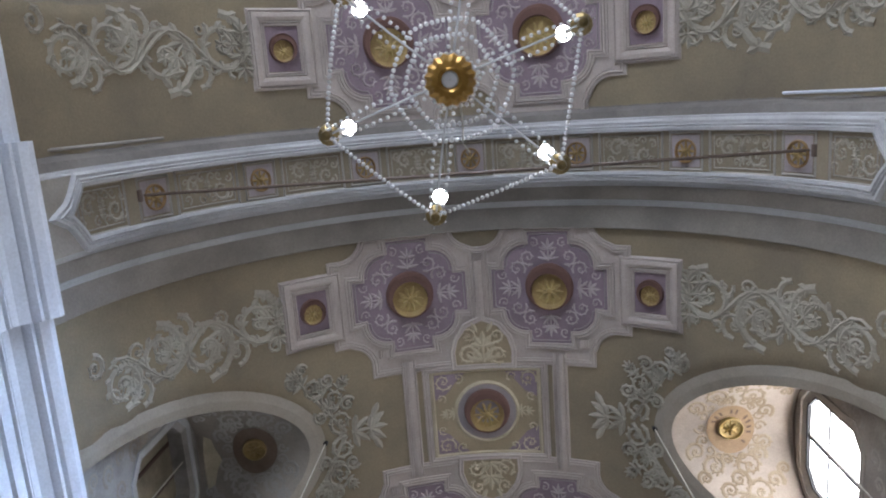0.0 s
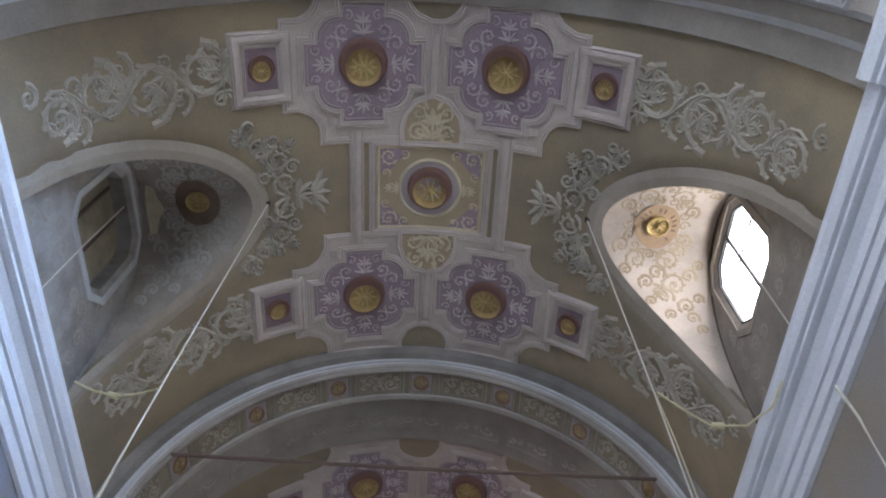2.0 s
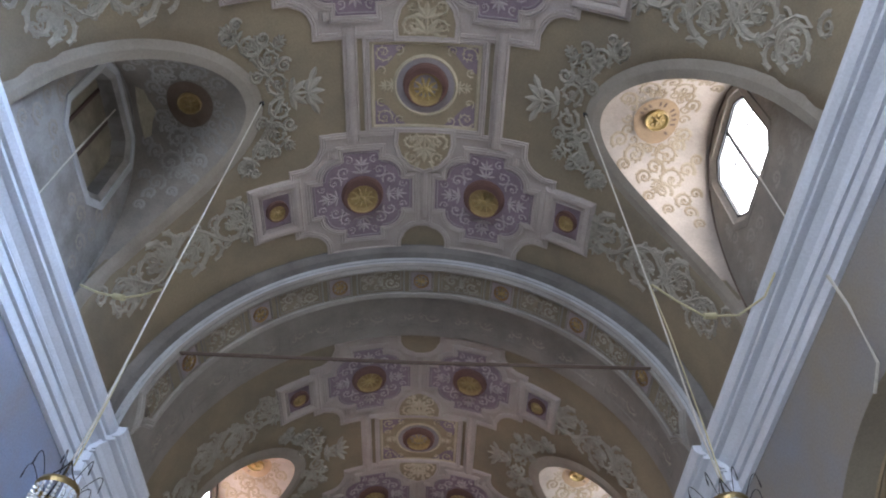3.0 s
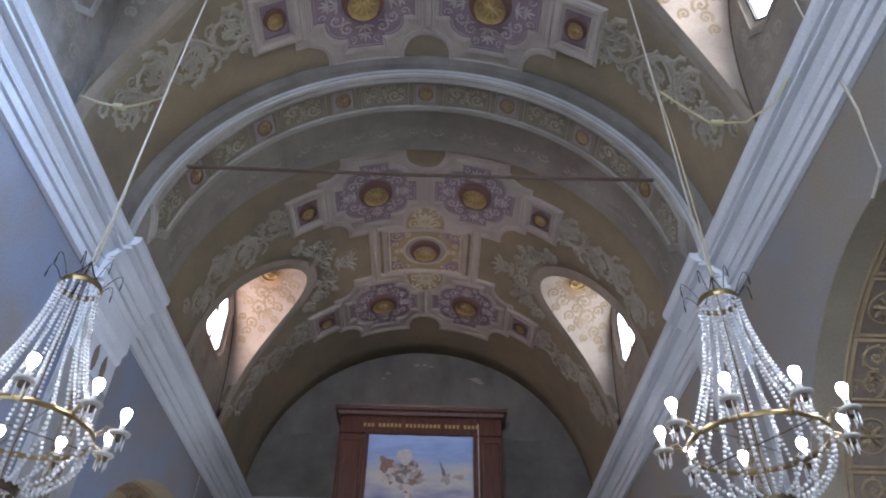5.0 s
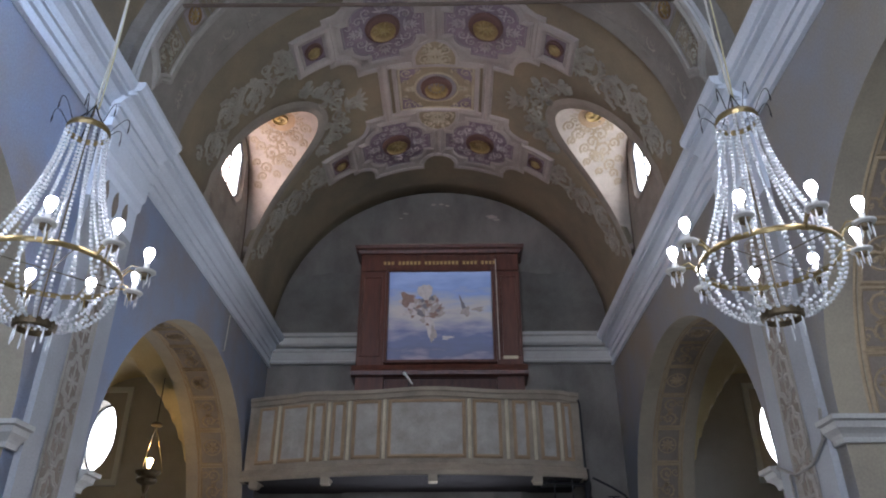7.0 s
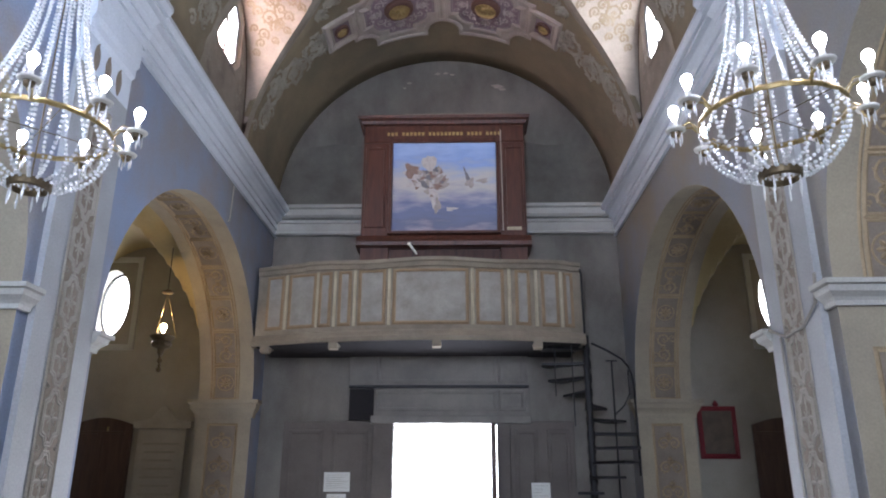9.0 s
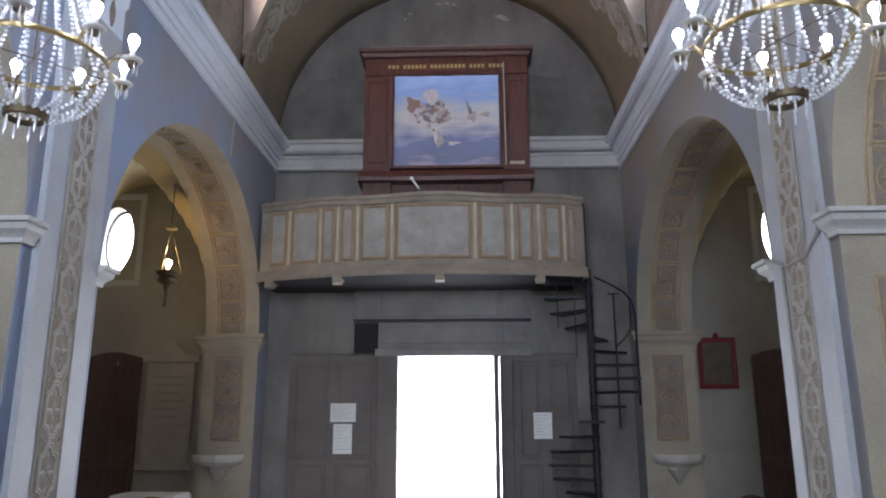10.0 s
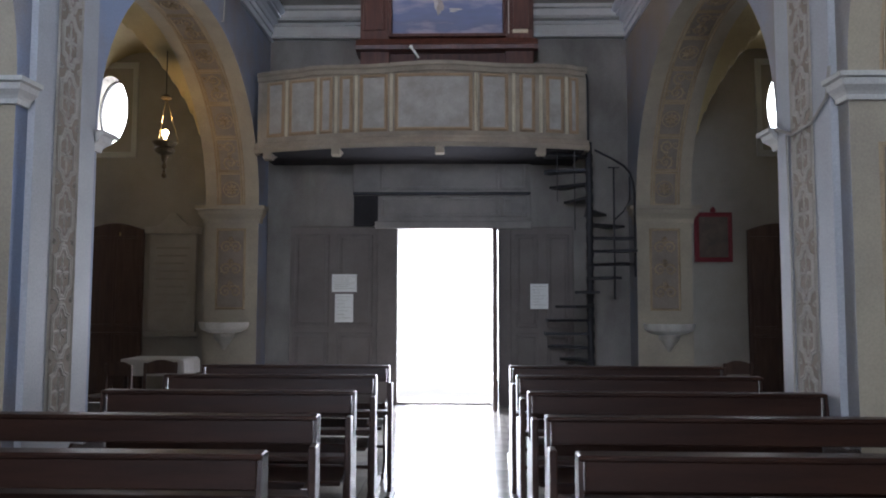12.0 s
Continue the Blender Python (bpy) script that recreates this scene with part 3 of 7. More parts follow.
def rib(name, yc, reach):
    # Front and back ribs take the darker copy, shade in its colour.
    rib_tone = M_RIB if name == "rib_arch_middle" else M_RIB_SHADE
    prof = rib_profile(reach)
    n, m = len(RIB_NORTH), len(RIB_NORTH) + len(RIB_SOUTH)

    def sweep(pts):
        bm = bmesh.new()
        grid(bm, [[(r * math.sin(radians(a)), yc + dy, Z0 + r * math.cos(radians(a))) for dy, r in pts] for a in range(-90, 91, 3)])
        return bm

    ob = part(name, sweep(prof[n - 1:n + 1]), rib_tone)
    # Dark cove and pale edges paint shade and highlight onto the mouldings.
    part("north_cove", sweep(prof[:5]), M_COVE_SHADE, ob, "dark cove of the arch with painted shade")
    part("north_moulding", sweep(prof[4:n]), M_FRAME, ob, "moulded edge with highlight painted in")
    part("south_moulding", sweep(prof[n:m]), M_FRAME, ob, "moulded edge with highlight painted in")
    if reach > 0.9:
        part("upper_band", sweep(prof[m - 1:m + 1]), rib_tone, ob)
        part("band_fillet", sweep(prof[m:]), rib_tone, ob)
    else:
        part("upper_band", sweep(prof[m - 1:m + 1]), M_RIB_SHADE, ob)
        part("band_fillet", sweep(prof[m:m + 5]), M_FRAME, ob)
        part("outer_band", sweep(prof[m + 4:]), M_RIB_SHADE, ob)
    tagged(ob, "moulded grey plaster transverse arch with panelled soffit", "arch", kind="structure")
    ends = radians(79.5) * R
    tip = radians(84.7) * R
    scoop = [(ends, -0.225), (ends + 0.035, -0.17), (ends + 0.08, -0.11), (ends + 0.14, -0.05), (tip, 0.0), (ends + 0.14, 0.05), (ends + 0.08, 0.11), (ends + 0.035, 0.17), (ends, 0.225)]
    shape = scoop + [(-u, -v) for u, v in scoop]
    put = lambda u, v, h: on_rib(u, yc + v, h)
    bm = bmesh.new()
    grid(bm, [[put(ends * k / 40, v, 0.003) for v in (-0.215, 0.0, 0.215)] for k in range(-40, 41)])
    for e in (-1, 1):
        grid(bm, [[put(e * (ends + (u - ends) * k / 3), v * 0.96, 0.003) for k in range(4)] for u, v in scoop[1:-1]])
    part("soffit_field", bm, M_RIBFIELD, ob)
    bm = bmesh.new()
    frame_path(bm, shape, [(-0.055, 0.0), (-0.055, 0.035), (-0.03, 0.04), (-0.022, 0.026), (-0.008, 0.036), (0.0, 0.022), (0.022, 0.026), (0.032, 0.014), (0.04, 0.0)], put)
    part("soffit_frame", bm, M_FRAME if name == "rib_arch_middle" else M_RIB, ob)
    bm, bm2, bm3, bm4 = bmesh.new(), bmesh.new(), bmesh.new(), bmesh.new()
    for k in range(-3, 4):
        u = radians(21.5 * k) * R
        flat_fill(bm, dense([(u - 0.13, -0.13), (u + 0.13, -0.13), (u + 0.13, 0.13), (u - 0.13, 0.13)]), 0.008, put, rings=2)
        rosette(bm2, u, 0.0, 0.085, put, h=0.02, petals=8)
        dish(bm3, u, 0.0, 0.10, put, 0.03)
        frame_path(bm4, [(u - 0.15, -0.15), (u + 0.15, -0.15), (u + 0.15, 0.15), (u - 0.15, 0.15)], [(-0.012, 0.0), (0, 0.016), (0.012, 0.0)], put)
    part("square_field", bm, M_LILAC_DEEP, ob)
    part("rosette", bm2, M_GOLD_MID, ob, "small gilded rosettes")
    part("rosette_rim", bm3, M_GOLD_DARK, ob)
    for k in range(-4, 4):
        u = radians(21.5 * (k + 0.5)) * R
        w = 0.30 if -4 < k < 3 else 0.24
        frame_path(bm4, [(u - w, -0.17), (u + w, -0.17), (u + w, 0.17), (u - w, 0.17)], [(-0.014, 0.0), (0, 0.016), (0.014, 0.0)], put)
        frame_path(bm4, [(u - w + 0.04, -0.13), (u + w - 0.04, -0.13), (u + w - 0.04, 0.13), (u - w + 0.04, 0.13)], [(-0.007, 0.0), (0, 0.01), (0.007, 0.0)], put)
    part("panel_border", bm4, rib_tone, ob)
    bm = bmesh.new()
    for k in range(-4, 4):
        u = radians(21.5 * (k + 0.5)) * R
        for e in (-1, 1):
            scroll(bm, u + e * 0.13, 0.03 * e, 0.08, 0.5 * e, 1.3, e, put, w=0.03, h=0.01)
            for d, v in ((0.05, 0.085), (0.05, -0.085), (0.20, 0.07), (0.21, -0.06), (0.12, -0.09)):
                scroll(bm, u + e * d, v, 0.04, random.uniform(0, 6), 1.1, e, put, w=0.02, h=0.008)
            leaf_spray(bm, u, 0.0, math.pi / 2 * e, 0.10, put, n=4, h=0.012)
    part("panel_scroll", bm, M_SCROLL, ob)
    if reach > 0.9:
        # faint painted cartouches on the upper band
        up = lambda u, v, h: on_vault(u, yc + v, h, 2.728)
        bm, fr = bmesh.new(), bmesh.new()
        mid = (0.33 + reach - 0.08) / 2
        for k in range(-5, 6):
            u = radians(14.6 * k) * R
            frame_path(fr, [(u - 0.29, mid - 0.17), (u + 0.29, mid - 0.17), (u + 0.29, mid + 0.17), (u - 0.29, mid + 0.17)], [(-0.014, 0.0), (0, 0.01), (0.014, 0.0)], up)
            for e in (-1, 1):
                scroll(bm, u + e * 0.14, mid, 0.10, 0.4 * e, 1.5, e, up, w=0.034, h=0.01)
                scroll(bm, u + e * 0.24, mid - 0.07 * e, 0.05, 2.0 * e, 1.1, -e, up, w=0.022, h=0.008)
            leaf_spray(bm, u, mid - 0.05, math.pi / 2, 0.13, up, n=4, h=0.01)
        part("band_border", fr, rib_tone, ob)
        part("band_scroll", bm, M_INTERLACE, ob)
    return ob


YR1, YR2, YR0 = 0.25, 5.24, -4.6
for name, y, reach in (("rib_arch_back", YR0, 0.73), ("rib_arch_middle", YR1, 0.73), ("rib_arch_front", YR2, 1.06)):
    RIBS[name] = rib(name, y, reach)

# ---------------------------------------------------------------- painted ornament of each bay
FRAME = [(-0.075, 0.0), (-0.075, 0.024), (-0.065, 0.028), (-0.057, 0.014), (-0.047, 0.030), (-0.037, 0.016), (-0.028, 0.028), (0.0, 0.040), (0.035, 0.036), (0.042, 0.018), (0.054, 0.030), (0.064, 0.012), (0.075, 0.0)]


def quatrefoil(cu, cv, grow=0.0):
    s, q, r = 0.205 + grow, 0.565 + grow, 0.205 + grow
    out = []
    for k in range(4):
        c, e = ((1, 0), (0, 1), (-1, 0), (0, -1))[k]
        pts = [(q, -s), (q, s)]
        for j in range(11):
            a = radians(-2 + 94 * j / 10)
            pts.append((0.235 + r * math.cos(a), 0.235 + r * math.sin(a)))
        out += [(cu + x * c - y * e, cv + x * e + y * c) for x, y in pts]
    return out


STRIPE = [(-0.036, 0.0), (-0.034, 0.020), (-0.022, 0.022), (-0.016, 0.010), (-0.006, 0.024), (0.006, 0.024), (0.014, 0.010), (0.022, 0.020), (0.034, 0.018), (0.036, 0.0)]


def cross_field(cu, cv):
    """The pale stepped field round a quatrefoil, with hollow corners."""
    s, q = 0.40, 0.755
    out = []
    for k in range(4):
        c, e = ((1, 0), (0, 1), (-1, 0), (0, -1))[k]
        pts = [(q, -s), (q, s), (q - 0.12, s)]
        m = 0.66
        pts += [(m - 0.24 * math.sin(math.pi / 2 * j / 6) + 0.0, s + (m - s) * (1 - math.cos(math.pi / 2 * j / 6)) * 0.92) for j in range(1, 6)]
        pts += [(s, q - 0.12)]
        out += [(cu + x * c - y * e, cv + x * e + y * c) for x, y in pts]
    return out


def bay_ornament(host, yc):
    put = lambda u, v, h: on_vault(u, yc + v, h)
    field, deep, framing, square, cream = bmesh.new(), bmesh.new(), bmesh.new(), bmesh.new(), bmesh.new()
    pink, grey, thin = bmesh.new(), bmesh.new(), bmesh.new()
    QU, QV, SU = 0.69, 1.29, 1.66
    for e in (-1, 1):
        for f in (-1, 1):
            cu, cv = e * QU, f * QV
            flat_fill(field, dense(quatrefoil(cu, cv), 0.08), 0.006, put, (cu, cv), 6)
            flat_fill(framing, dense(cross_field(cu, cv), 0.08), 0.003, put, (cu, cv), 8)
            frame_path(framing, cross_field(cu, cv), STRIPE, put)
            frame_path(framing, quatrefoil(cu, cv, 0.03), STRIPE, put)
            frame_path(thin, quatrefoil(cu, cv, -0.03), [(-0.010, 0.004), (0, 0.014), (0.010, 0.004)], put)
            for k in range(4):
                a = k * math.pi / 2
                leaf_spray(pink, cu + 0.27 * math.cos(a), cv + 0.27 * math.sin(a), a, 0.27, put, n=6, h=0.016)
                for g in (-1, 1):
                    b = a + math.pi / 4 + g * 0.22
                    scroll(pink, cu + 0.365 * math.cos(b), cv + 0.365 * math.sin(b), 0.082, b + math.pi, 1.3, g, put, w=0.032, h=0.014)
                    b = a + g * 0.3
                    scroll(pink, cu + 0.47 * math.cos(b), cv + 0.47 * math.sin(b), 0.05, b, 1.1, -g, put, w=0.024, h=0.013, leaves=True)
            # small square with its rosette
            su = e * SU
            sq = [(su - 0.155, cv - 0.19), (su + 0.155, cv - 0.19), (su + 0.155, cv + 0.19), (su - 0.155, cv + 0.19)]
            flat_fill(field, dense(sq), 0.006, put, rings=3)
            frame_path(framing, [(su - 0.225, cv - 0.27), (su + 0.225, cv - 0.27), (su + 0.225, cv + 0.27), (su - 0.225, cv + 0.27)], FRAME, put)
            # great scroll band down to the cornice
            us = [2.20, 2.72, 3.16, 3.56]
            rs = [0.25, 0.28, 0.24, 0.19]
            for j, (u, r) in enumerate(zip(us, rs)):
                g = 1 if j % 2 else -1
                scroll(grey, e * u, cv + g * 0.05, r, (math.pi / 2) * g * e + (0 if e > 0 else math.pi), 1.75, g * e, put, w=0.075, h=0.016)
                scroll(grey, e * (u + 0.23), cv - g * 0.17, r * 0.5, (math.pi / 2) * -g, 1.3, -g * e, put, w=0.05, h=0.014)
                leaf_spray(grey, e * (u - 0.2), cv - g * 0.08, (0.9 * g) if e > 0 else math.pi - 0.9 * g, 0.36, put, n=8, h=0.014)
            for k in range(18):
                uu = 1.98 + 0.098 * k
                b = random.uniform(0, 6.28)
                scroll(grey, e * (uu + random.uniform(-0.03, 0.03)), cv + (0.2 if k % 2 else -0.2) * random.uniform(0.55, 1.05) * (1 - 0.3 * k / 18), random.uniform(0.05, 0.085), b, 1.1, 1 if k % 3 else -1, put, w=0.034, h=0.013)
            leaf_spray(grey, e * 2.02, cv + 0.02, math.pi / 2, 0.30, put, n=8, h=0.022)
            leaf_spray(grey, e * 2.02, cv - 0.02, -math.pi / 2, 0.28, put, n=8, h=0.022)
            ribbon(grey, [(e * (1.95 + 0.09 * k), cv + 0.16 * math.sin(k * 0.62)) for k in range(20)], 0.05, 0.03, 0.02, put)
        # sprays that crown the lunette
        inward = math.pi if e > 0 else 0.0
        leaf_spray(grey, e * 1.40, 0.0, inward, 0.44, put, n=10, h=0.022)
        for k in range(-2, 3):
            petal(grey, e * (1.22 - 0.02 * abs(k)), 0.05 * k, inward - e * k * 0.55, 0.17, 0.07, 0.018, put)
        for f in (-1, 1):
            for u, v, r, turn in ((1.50, 0.14, 0.125, -1.2), (1.56, 0.40, 0.135, 1.5), (1.42, 0.31, 0.075, 0.4), (1.70, 0.24, 0.07, 2.2), (1.74, 0.55, 0.105, -0.6), (1.60, 0.60, 0.07, 2.6), (1.93, 0.66, 0.085, 1.2), (1.84, 0.76, 0.055, 0.2)):
                scroll(grey, e * u, f * v, r, f * turn, 1.6, f * e if turn < 0 else -f * e, put, w=0.042, h=0.022)
            for u, v, a, size in ((1.58, 0.24, 1.25, 0.24), (1.66, 0.44, 0.95, 0.24), (1.84, 0.60, 0.85, 0.28), (1.50, 0.48, 2.3, 0.20)):
                leaf_spray(grey, e * u, f * v, f * a if e > 0 else math.pi - f * a, size, put, n=8)
            ribbon(grey, [(e * (1.46 + 0.05 * k), f * (0.02 + 0.075 * k)) for k in range(10)], 0.05, 0.025, 0.018, put)
        # straight bars beside the middle square
        frame_path(framing, [(e * 0.76, -0.62), (e * 0.76, 0.62)], FRAME, put, closed=False)
        # bands that tie the pairs of quatrefoils
        frame_path(framing, [(0.0, e * (QV - 0.30)), (0.0, e * (QV + 0.30))], FRAME, put, closed=False)
        for f in (-1, 1):
            frame_path(framing, [(f * 0.98, e * 0.70), (f * 0.98, e * 0.78)], FRAME, put, closed=False)
        # palmettes between middle square and quatrefoils
        shield = [(-0.30, e * 0.50), (0.30, e * 0.50), (0.31, e * 0.66), (0.27, e * 0.80), (0.17, e * 0.93), (0.0, e * 1.0), (-0.17, e * 0.93), (-0.27, e * 0.80), (-0.31, e * 0.66)]
        flat_fill(square, dense(shield), 0.026, put, rings=3)
        frame_path(framing, shield, [(-0.030, 0.02), (-0.02, 0.036), (0.0, 0.030), (0.02, 0.036), (0.030, 0.02)], put)
        over = lambda u, v, h: put(u, v, h + 0.026)
        leaf_spray(cream, 0.0, e * 0.54, math.pi / 2 * e, 0.40, over, n=7, h=0.012)
        for f in (-1, 1):
            scroll(cream, f * 0.15, e * 0.62, 0.10, f * 1.0, 1.4, -f * e, over, w=0.032, h=0.012)
            scroll(cream, f * 0.14, e * 0.82, 0.075, f * 2.0, 1.2, f * e, over, w=0.026, h=0.012)
            petal(cream, f * 0.05, e * 0.86, e * math.pi / 2 - f * e * 0.5, 0.12, 0.05, 0.012, over)
    flat_fill(square, dense([(-0.56, -0.47), (0.56, -0.47), (0.56, 0.47), (-0.56, 0.47)]), 0.004, put, rings=6)
    frame_path(framing, [(-0.60, -0.50), (0.60, -0.50), (0.60, 0.50), (-0.60, 0.50)], STRIPE, put)
    frame_path(cream, [(-0.54, -0.45), (0.54, -0.45), (0.54, 0.45), (-0.54, 0.45)], [(-0.018, 0.004), (0, 0.016), (0.018, 0.004)], put)
    circle = lambda r: [(r * math.cos(2 * math.pi * k / 40), r * math.sin(2 * math.pi * k / 40)) for k in range(40)]
    flat_fill(deep, circle(0.30), 0.009, put, (0, 0), 4)
    frame_path(cream, circle(0.315), [(-0.022, 0.004), (0, 0.02), (0.022, 0.004)], put)
    for e in (-1, 1):
        for f in (-1, 1):
            flat_fill(field, dense([(e * 0.20, f * 0.43), (e * 0.52, f * 0.43), (e * 0.52, f * 0.16), (e * 0.40, f * 0.22), (e * 0.30, f * 0.34)]), 0.0075, put, (e * 0.43, f * 0.36), 2)
            scroll(cream, e * 0.43, f * 0.35, 0.09, 0.4, 1.4, e * f, put, w=0.03, h=0.014)
            scroll(cream, e * 0.27, f * 0.38, 0.055, 2.0, 1.2, -e * f, put, w=0.022, h=0.014)
            scroll(cream, e * 0.46, f * 0.17, 0.05, 1.0, 1.2, -e * f, put, w=0.022, h=0.014)
        leaf_spray(cream, e * 0.33, 0.0, 0.0 if e > 0 else math.pi, 0.19, put, n=4, h=0.012)
    part("purple_field", field, M_PURPLE, host)
    part("lilac_disc", deep, M_LILAC_DEEP, host)
    part("frame_band", framing, M_LILAC, host)
    part("thin_border", thin, M_LILAC_DEEP, host)
    part("ochre_field", square, M_SQUARE, host)
    part("cream_ornament", cream, M_CREAM, host)
    part("pink_ornament", pink, M_SCROLL_PINK, host)
    part("scroll_ornament", grey, M_SCROLL, host)
    for u, v, r in [(e * QU, f * QV, 0.215) for e in (-1, 1) for f in (-1, 1)] + [(e * SU, f * QV, 0.115) for e in (-1, 1) for f in (-1, 1)] + [(0, 0, 0.215)]:
        bm = bmesh.new()
        dish(bm, u, v, r, put, 0.05 if r > 0.2 else 0.03)
        part("rosette_bowl", bm, M_GOLD_MID, host, "worn gilded bowl")
        bm = bmesh.new()
        turn = [(math.cos(2 * math.pi * k / 36), math.sin(2 * math.pi * k / 36)) for k in range(36)]
        grid(bm, [[put(u + r * a * c, v + r * (a * s + d), q) for c, s in turn]
                  for a, d, q in ((1.10, -0.06, 0.007), (1.07, -0.05, 0.045), (1.0, 0.0, 0.058 if r > 0.2 else 0.038), (0.84, 0.13, 0.058 if r > 0.2 else 0.038), (0.80, 0.14, 0.012))], closed=True)
        part("rosette_rim", bm, M_MAROON, host, "maroon painted rim")
        bm = bmesh.new()
        rosette(bm, u, v + r * 0.16, r * 0.66, put, h=0.016 if r > 0.2 else 0.011)
        part("rosette", bm, M_GOLD, host, "gilded flower rosette")


for name, yc in (("ceiling_back", YC1), ("ceiling_middle", YC2 - 0.03), ("ceiling_front", YC3)):
    bay_ornament(VAULTS[name], yc)

# medallions and scrollwork under the lunettes
def on_lunette(side, yc):
    """u along the lunette's curve from its top, v outwards from the barrel."""
    half = lunette_outline(60)
    lens = [0.0]
    top = list(reversed(half))
    for p, q in zip(top, top[1:]):
        lens.append(lens[-1] + math.hypot(q[0] - p[0], q[1] - p[1]))

    def put(u, v, h):
        s = abs(u)
        w = float(np.interp(s, lens, [p[0] for p in top]))
        z = float(np.interp(s, lens, [p[1] for p in top]))
        g = 1 if u >= 0 else -1
        k = max(0.02, min(1.0, s / 0.3))
        return (side * (XL - v), yc + g * (w - h * k * 0.6), z - h)
    return put


for side, yc in ((1, YC2), (-1, YC2), (1, YC3), (-1, YC3)):
    put = on_lunette(side, yc)
    med = thing("ceiling_medallion", (0, 0, 0), "round painted medallion with a gilded boss and lettered ring under a lunette", "medallion", kind="structure")
    bm = bmesh.new()
    flat_fill(bm, [(0.25 * math.cos(2 * math.pi * k / 36), 0.58 + 0.22 * math.sin(2 * math.pi * k / 36)) for k in range(36)], 0.012, put, (0, 0.58), 5)
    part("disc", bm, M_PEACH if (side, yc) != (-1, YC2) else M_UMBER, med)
    bm = bmesh.new()
    dish(bm, 0.0, 0.58, 0.115, lambda u, v, h: put(u, v, h + 0.012), 0.04)
    rosette(bm, 0.0, 0.58, 0.08, lambda u, v, h: put(u, v, h + 0.014), h=0.02, petals=8)
    part("gilded_boss", bm, M_GOLD if (side, yc) != (-1, YC2) else M_GOLD_MID, med)
    bm = bmesh.new()
    for k in range(13):
        if k in (3, 6, 11):
            continue
        a = math.pi * 0.62 + k * 0.30
        c, s = math.cos(a), math.sin(a)
        pts = [(0.155 * c - 0.012 * s, 0.58 + 0.145 * s), (0.205 * c, 0.58 + 0.19 * s)]
        ribbon(bm, [pts[0], ((pts[0][0] + pts[1][0]) / 2, (pts[0][1] + pts[1][1]) / 2), pts[1]], 0.022, 0.022, 0.004, lambda u, v, h: put(u, v, h + 0.014))
    part("lettering", bm, M_INK, med)
    bm = bmesh.new()
    for e in (-1, 1):
        for u, v, r in ((0.36, 0.42, 0.12), (0.36, 0.74, 0.11), (0.60, 0.36, 0.13), (0.82, 0.26, 0.09), (0.22, 0.90, 0.09), (0.58, 0.64, 0.08), (0.16, 0.27, 0.08), (0.46, 0.84, 0.07), (0.30, 0.62, 0.06), (0.78, 0.60, 0.06), (0.92, 0.42, 0.06), (1.08, 0.14, 0.06), (0.40, 0.12, 0.06)):
            scroll(bm, e * u, v, r, 0.6 * e, 1.5, e, put, w=0.036, h=0.005)
        for u, v, r in ((0.48, 0.54, 0.09), (0.72, 0.46, 0.09), (0.95, 0.22, 0.07), (0.26, 0.33, 0.07), (0.5, 0.22, 0.08), (0.74, 0.14, 0.06)):
            scroll(bm, e * u, v, r, -0.9 * e, 1.4, -e, put, w=0.04, h=0.005)
        leaf_spray(bm, e * 0.6, 0.5, 0.3 if e > 0 else math.pi - 0.3, 0.2, put, n=6, h=0.005)
    for k in range(16):
        a = 2 * math.pi * k / 16
        scroll(bm, 0.31 * math.cos(a), 0.58 + 0.27 * math.sin(a), 0.055, a, 1.2, 1 if k % 2 else -1, put, w=0.026, h=0.005)
    part("scroll_ornament", bm, M_LUNETTE_SCROLL if side * yc != -YC2 else M_RIB, med)

put = on_lunette(-1, YC2)
patch = bmesh.new()
flat_fill(patch, [(-0.16, 0.09), (0.02, 0.06), (0.24, 0.07), (0.38, 0.10), (0.34, 0.17), (0.20, 0.19), (0.10, 0.24), (-0.02, 0.18), (-0.12, 0.16)], 0.006, put, rings=3)
tagged(part("flaked_plaster_patch", patch, M_CREAM), "pale patch of bare plaster where lunette paint has flaked", "plaster patch", kind="structure")

# ---------------------------------------------------------------- nave walls with their arcades
ARCHES = [(-6.2, -5.1, 3.0, 0.9), (-3.9, -0.45, 3.1, 1.7), (0.97, 4.82, 3.08, 1.88), (5.93, 10.76, 2.97, 2.10)]  # from, to, springing, rise


def arch_height(y):
    for a, b, s, rise in ARCHES:
        if a < y < b:
            k = (y - (a + b) / 2) / ((b - a) / 2)
            return s + rise * math.sqrt(max(0.0, 1 - k * k))
    return 0.0


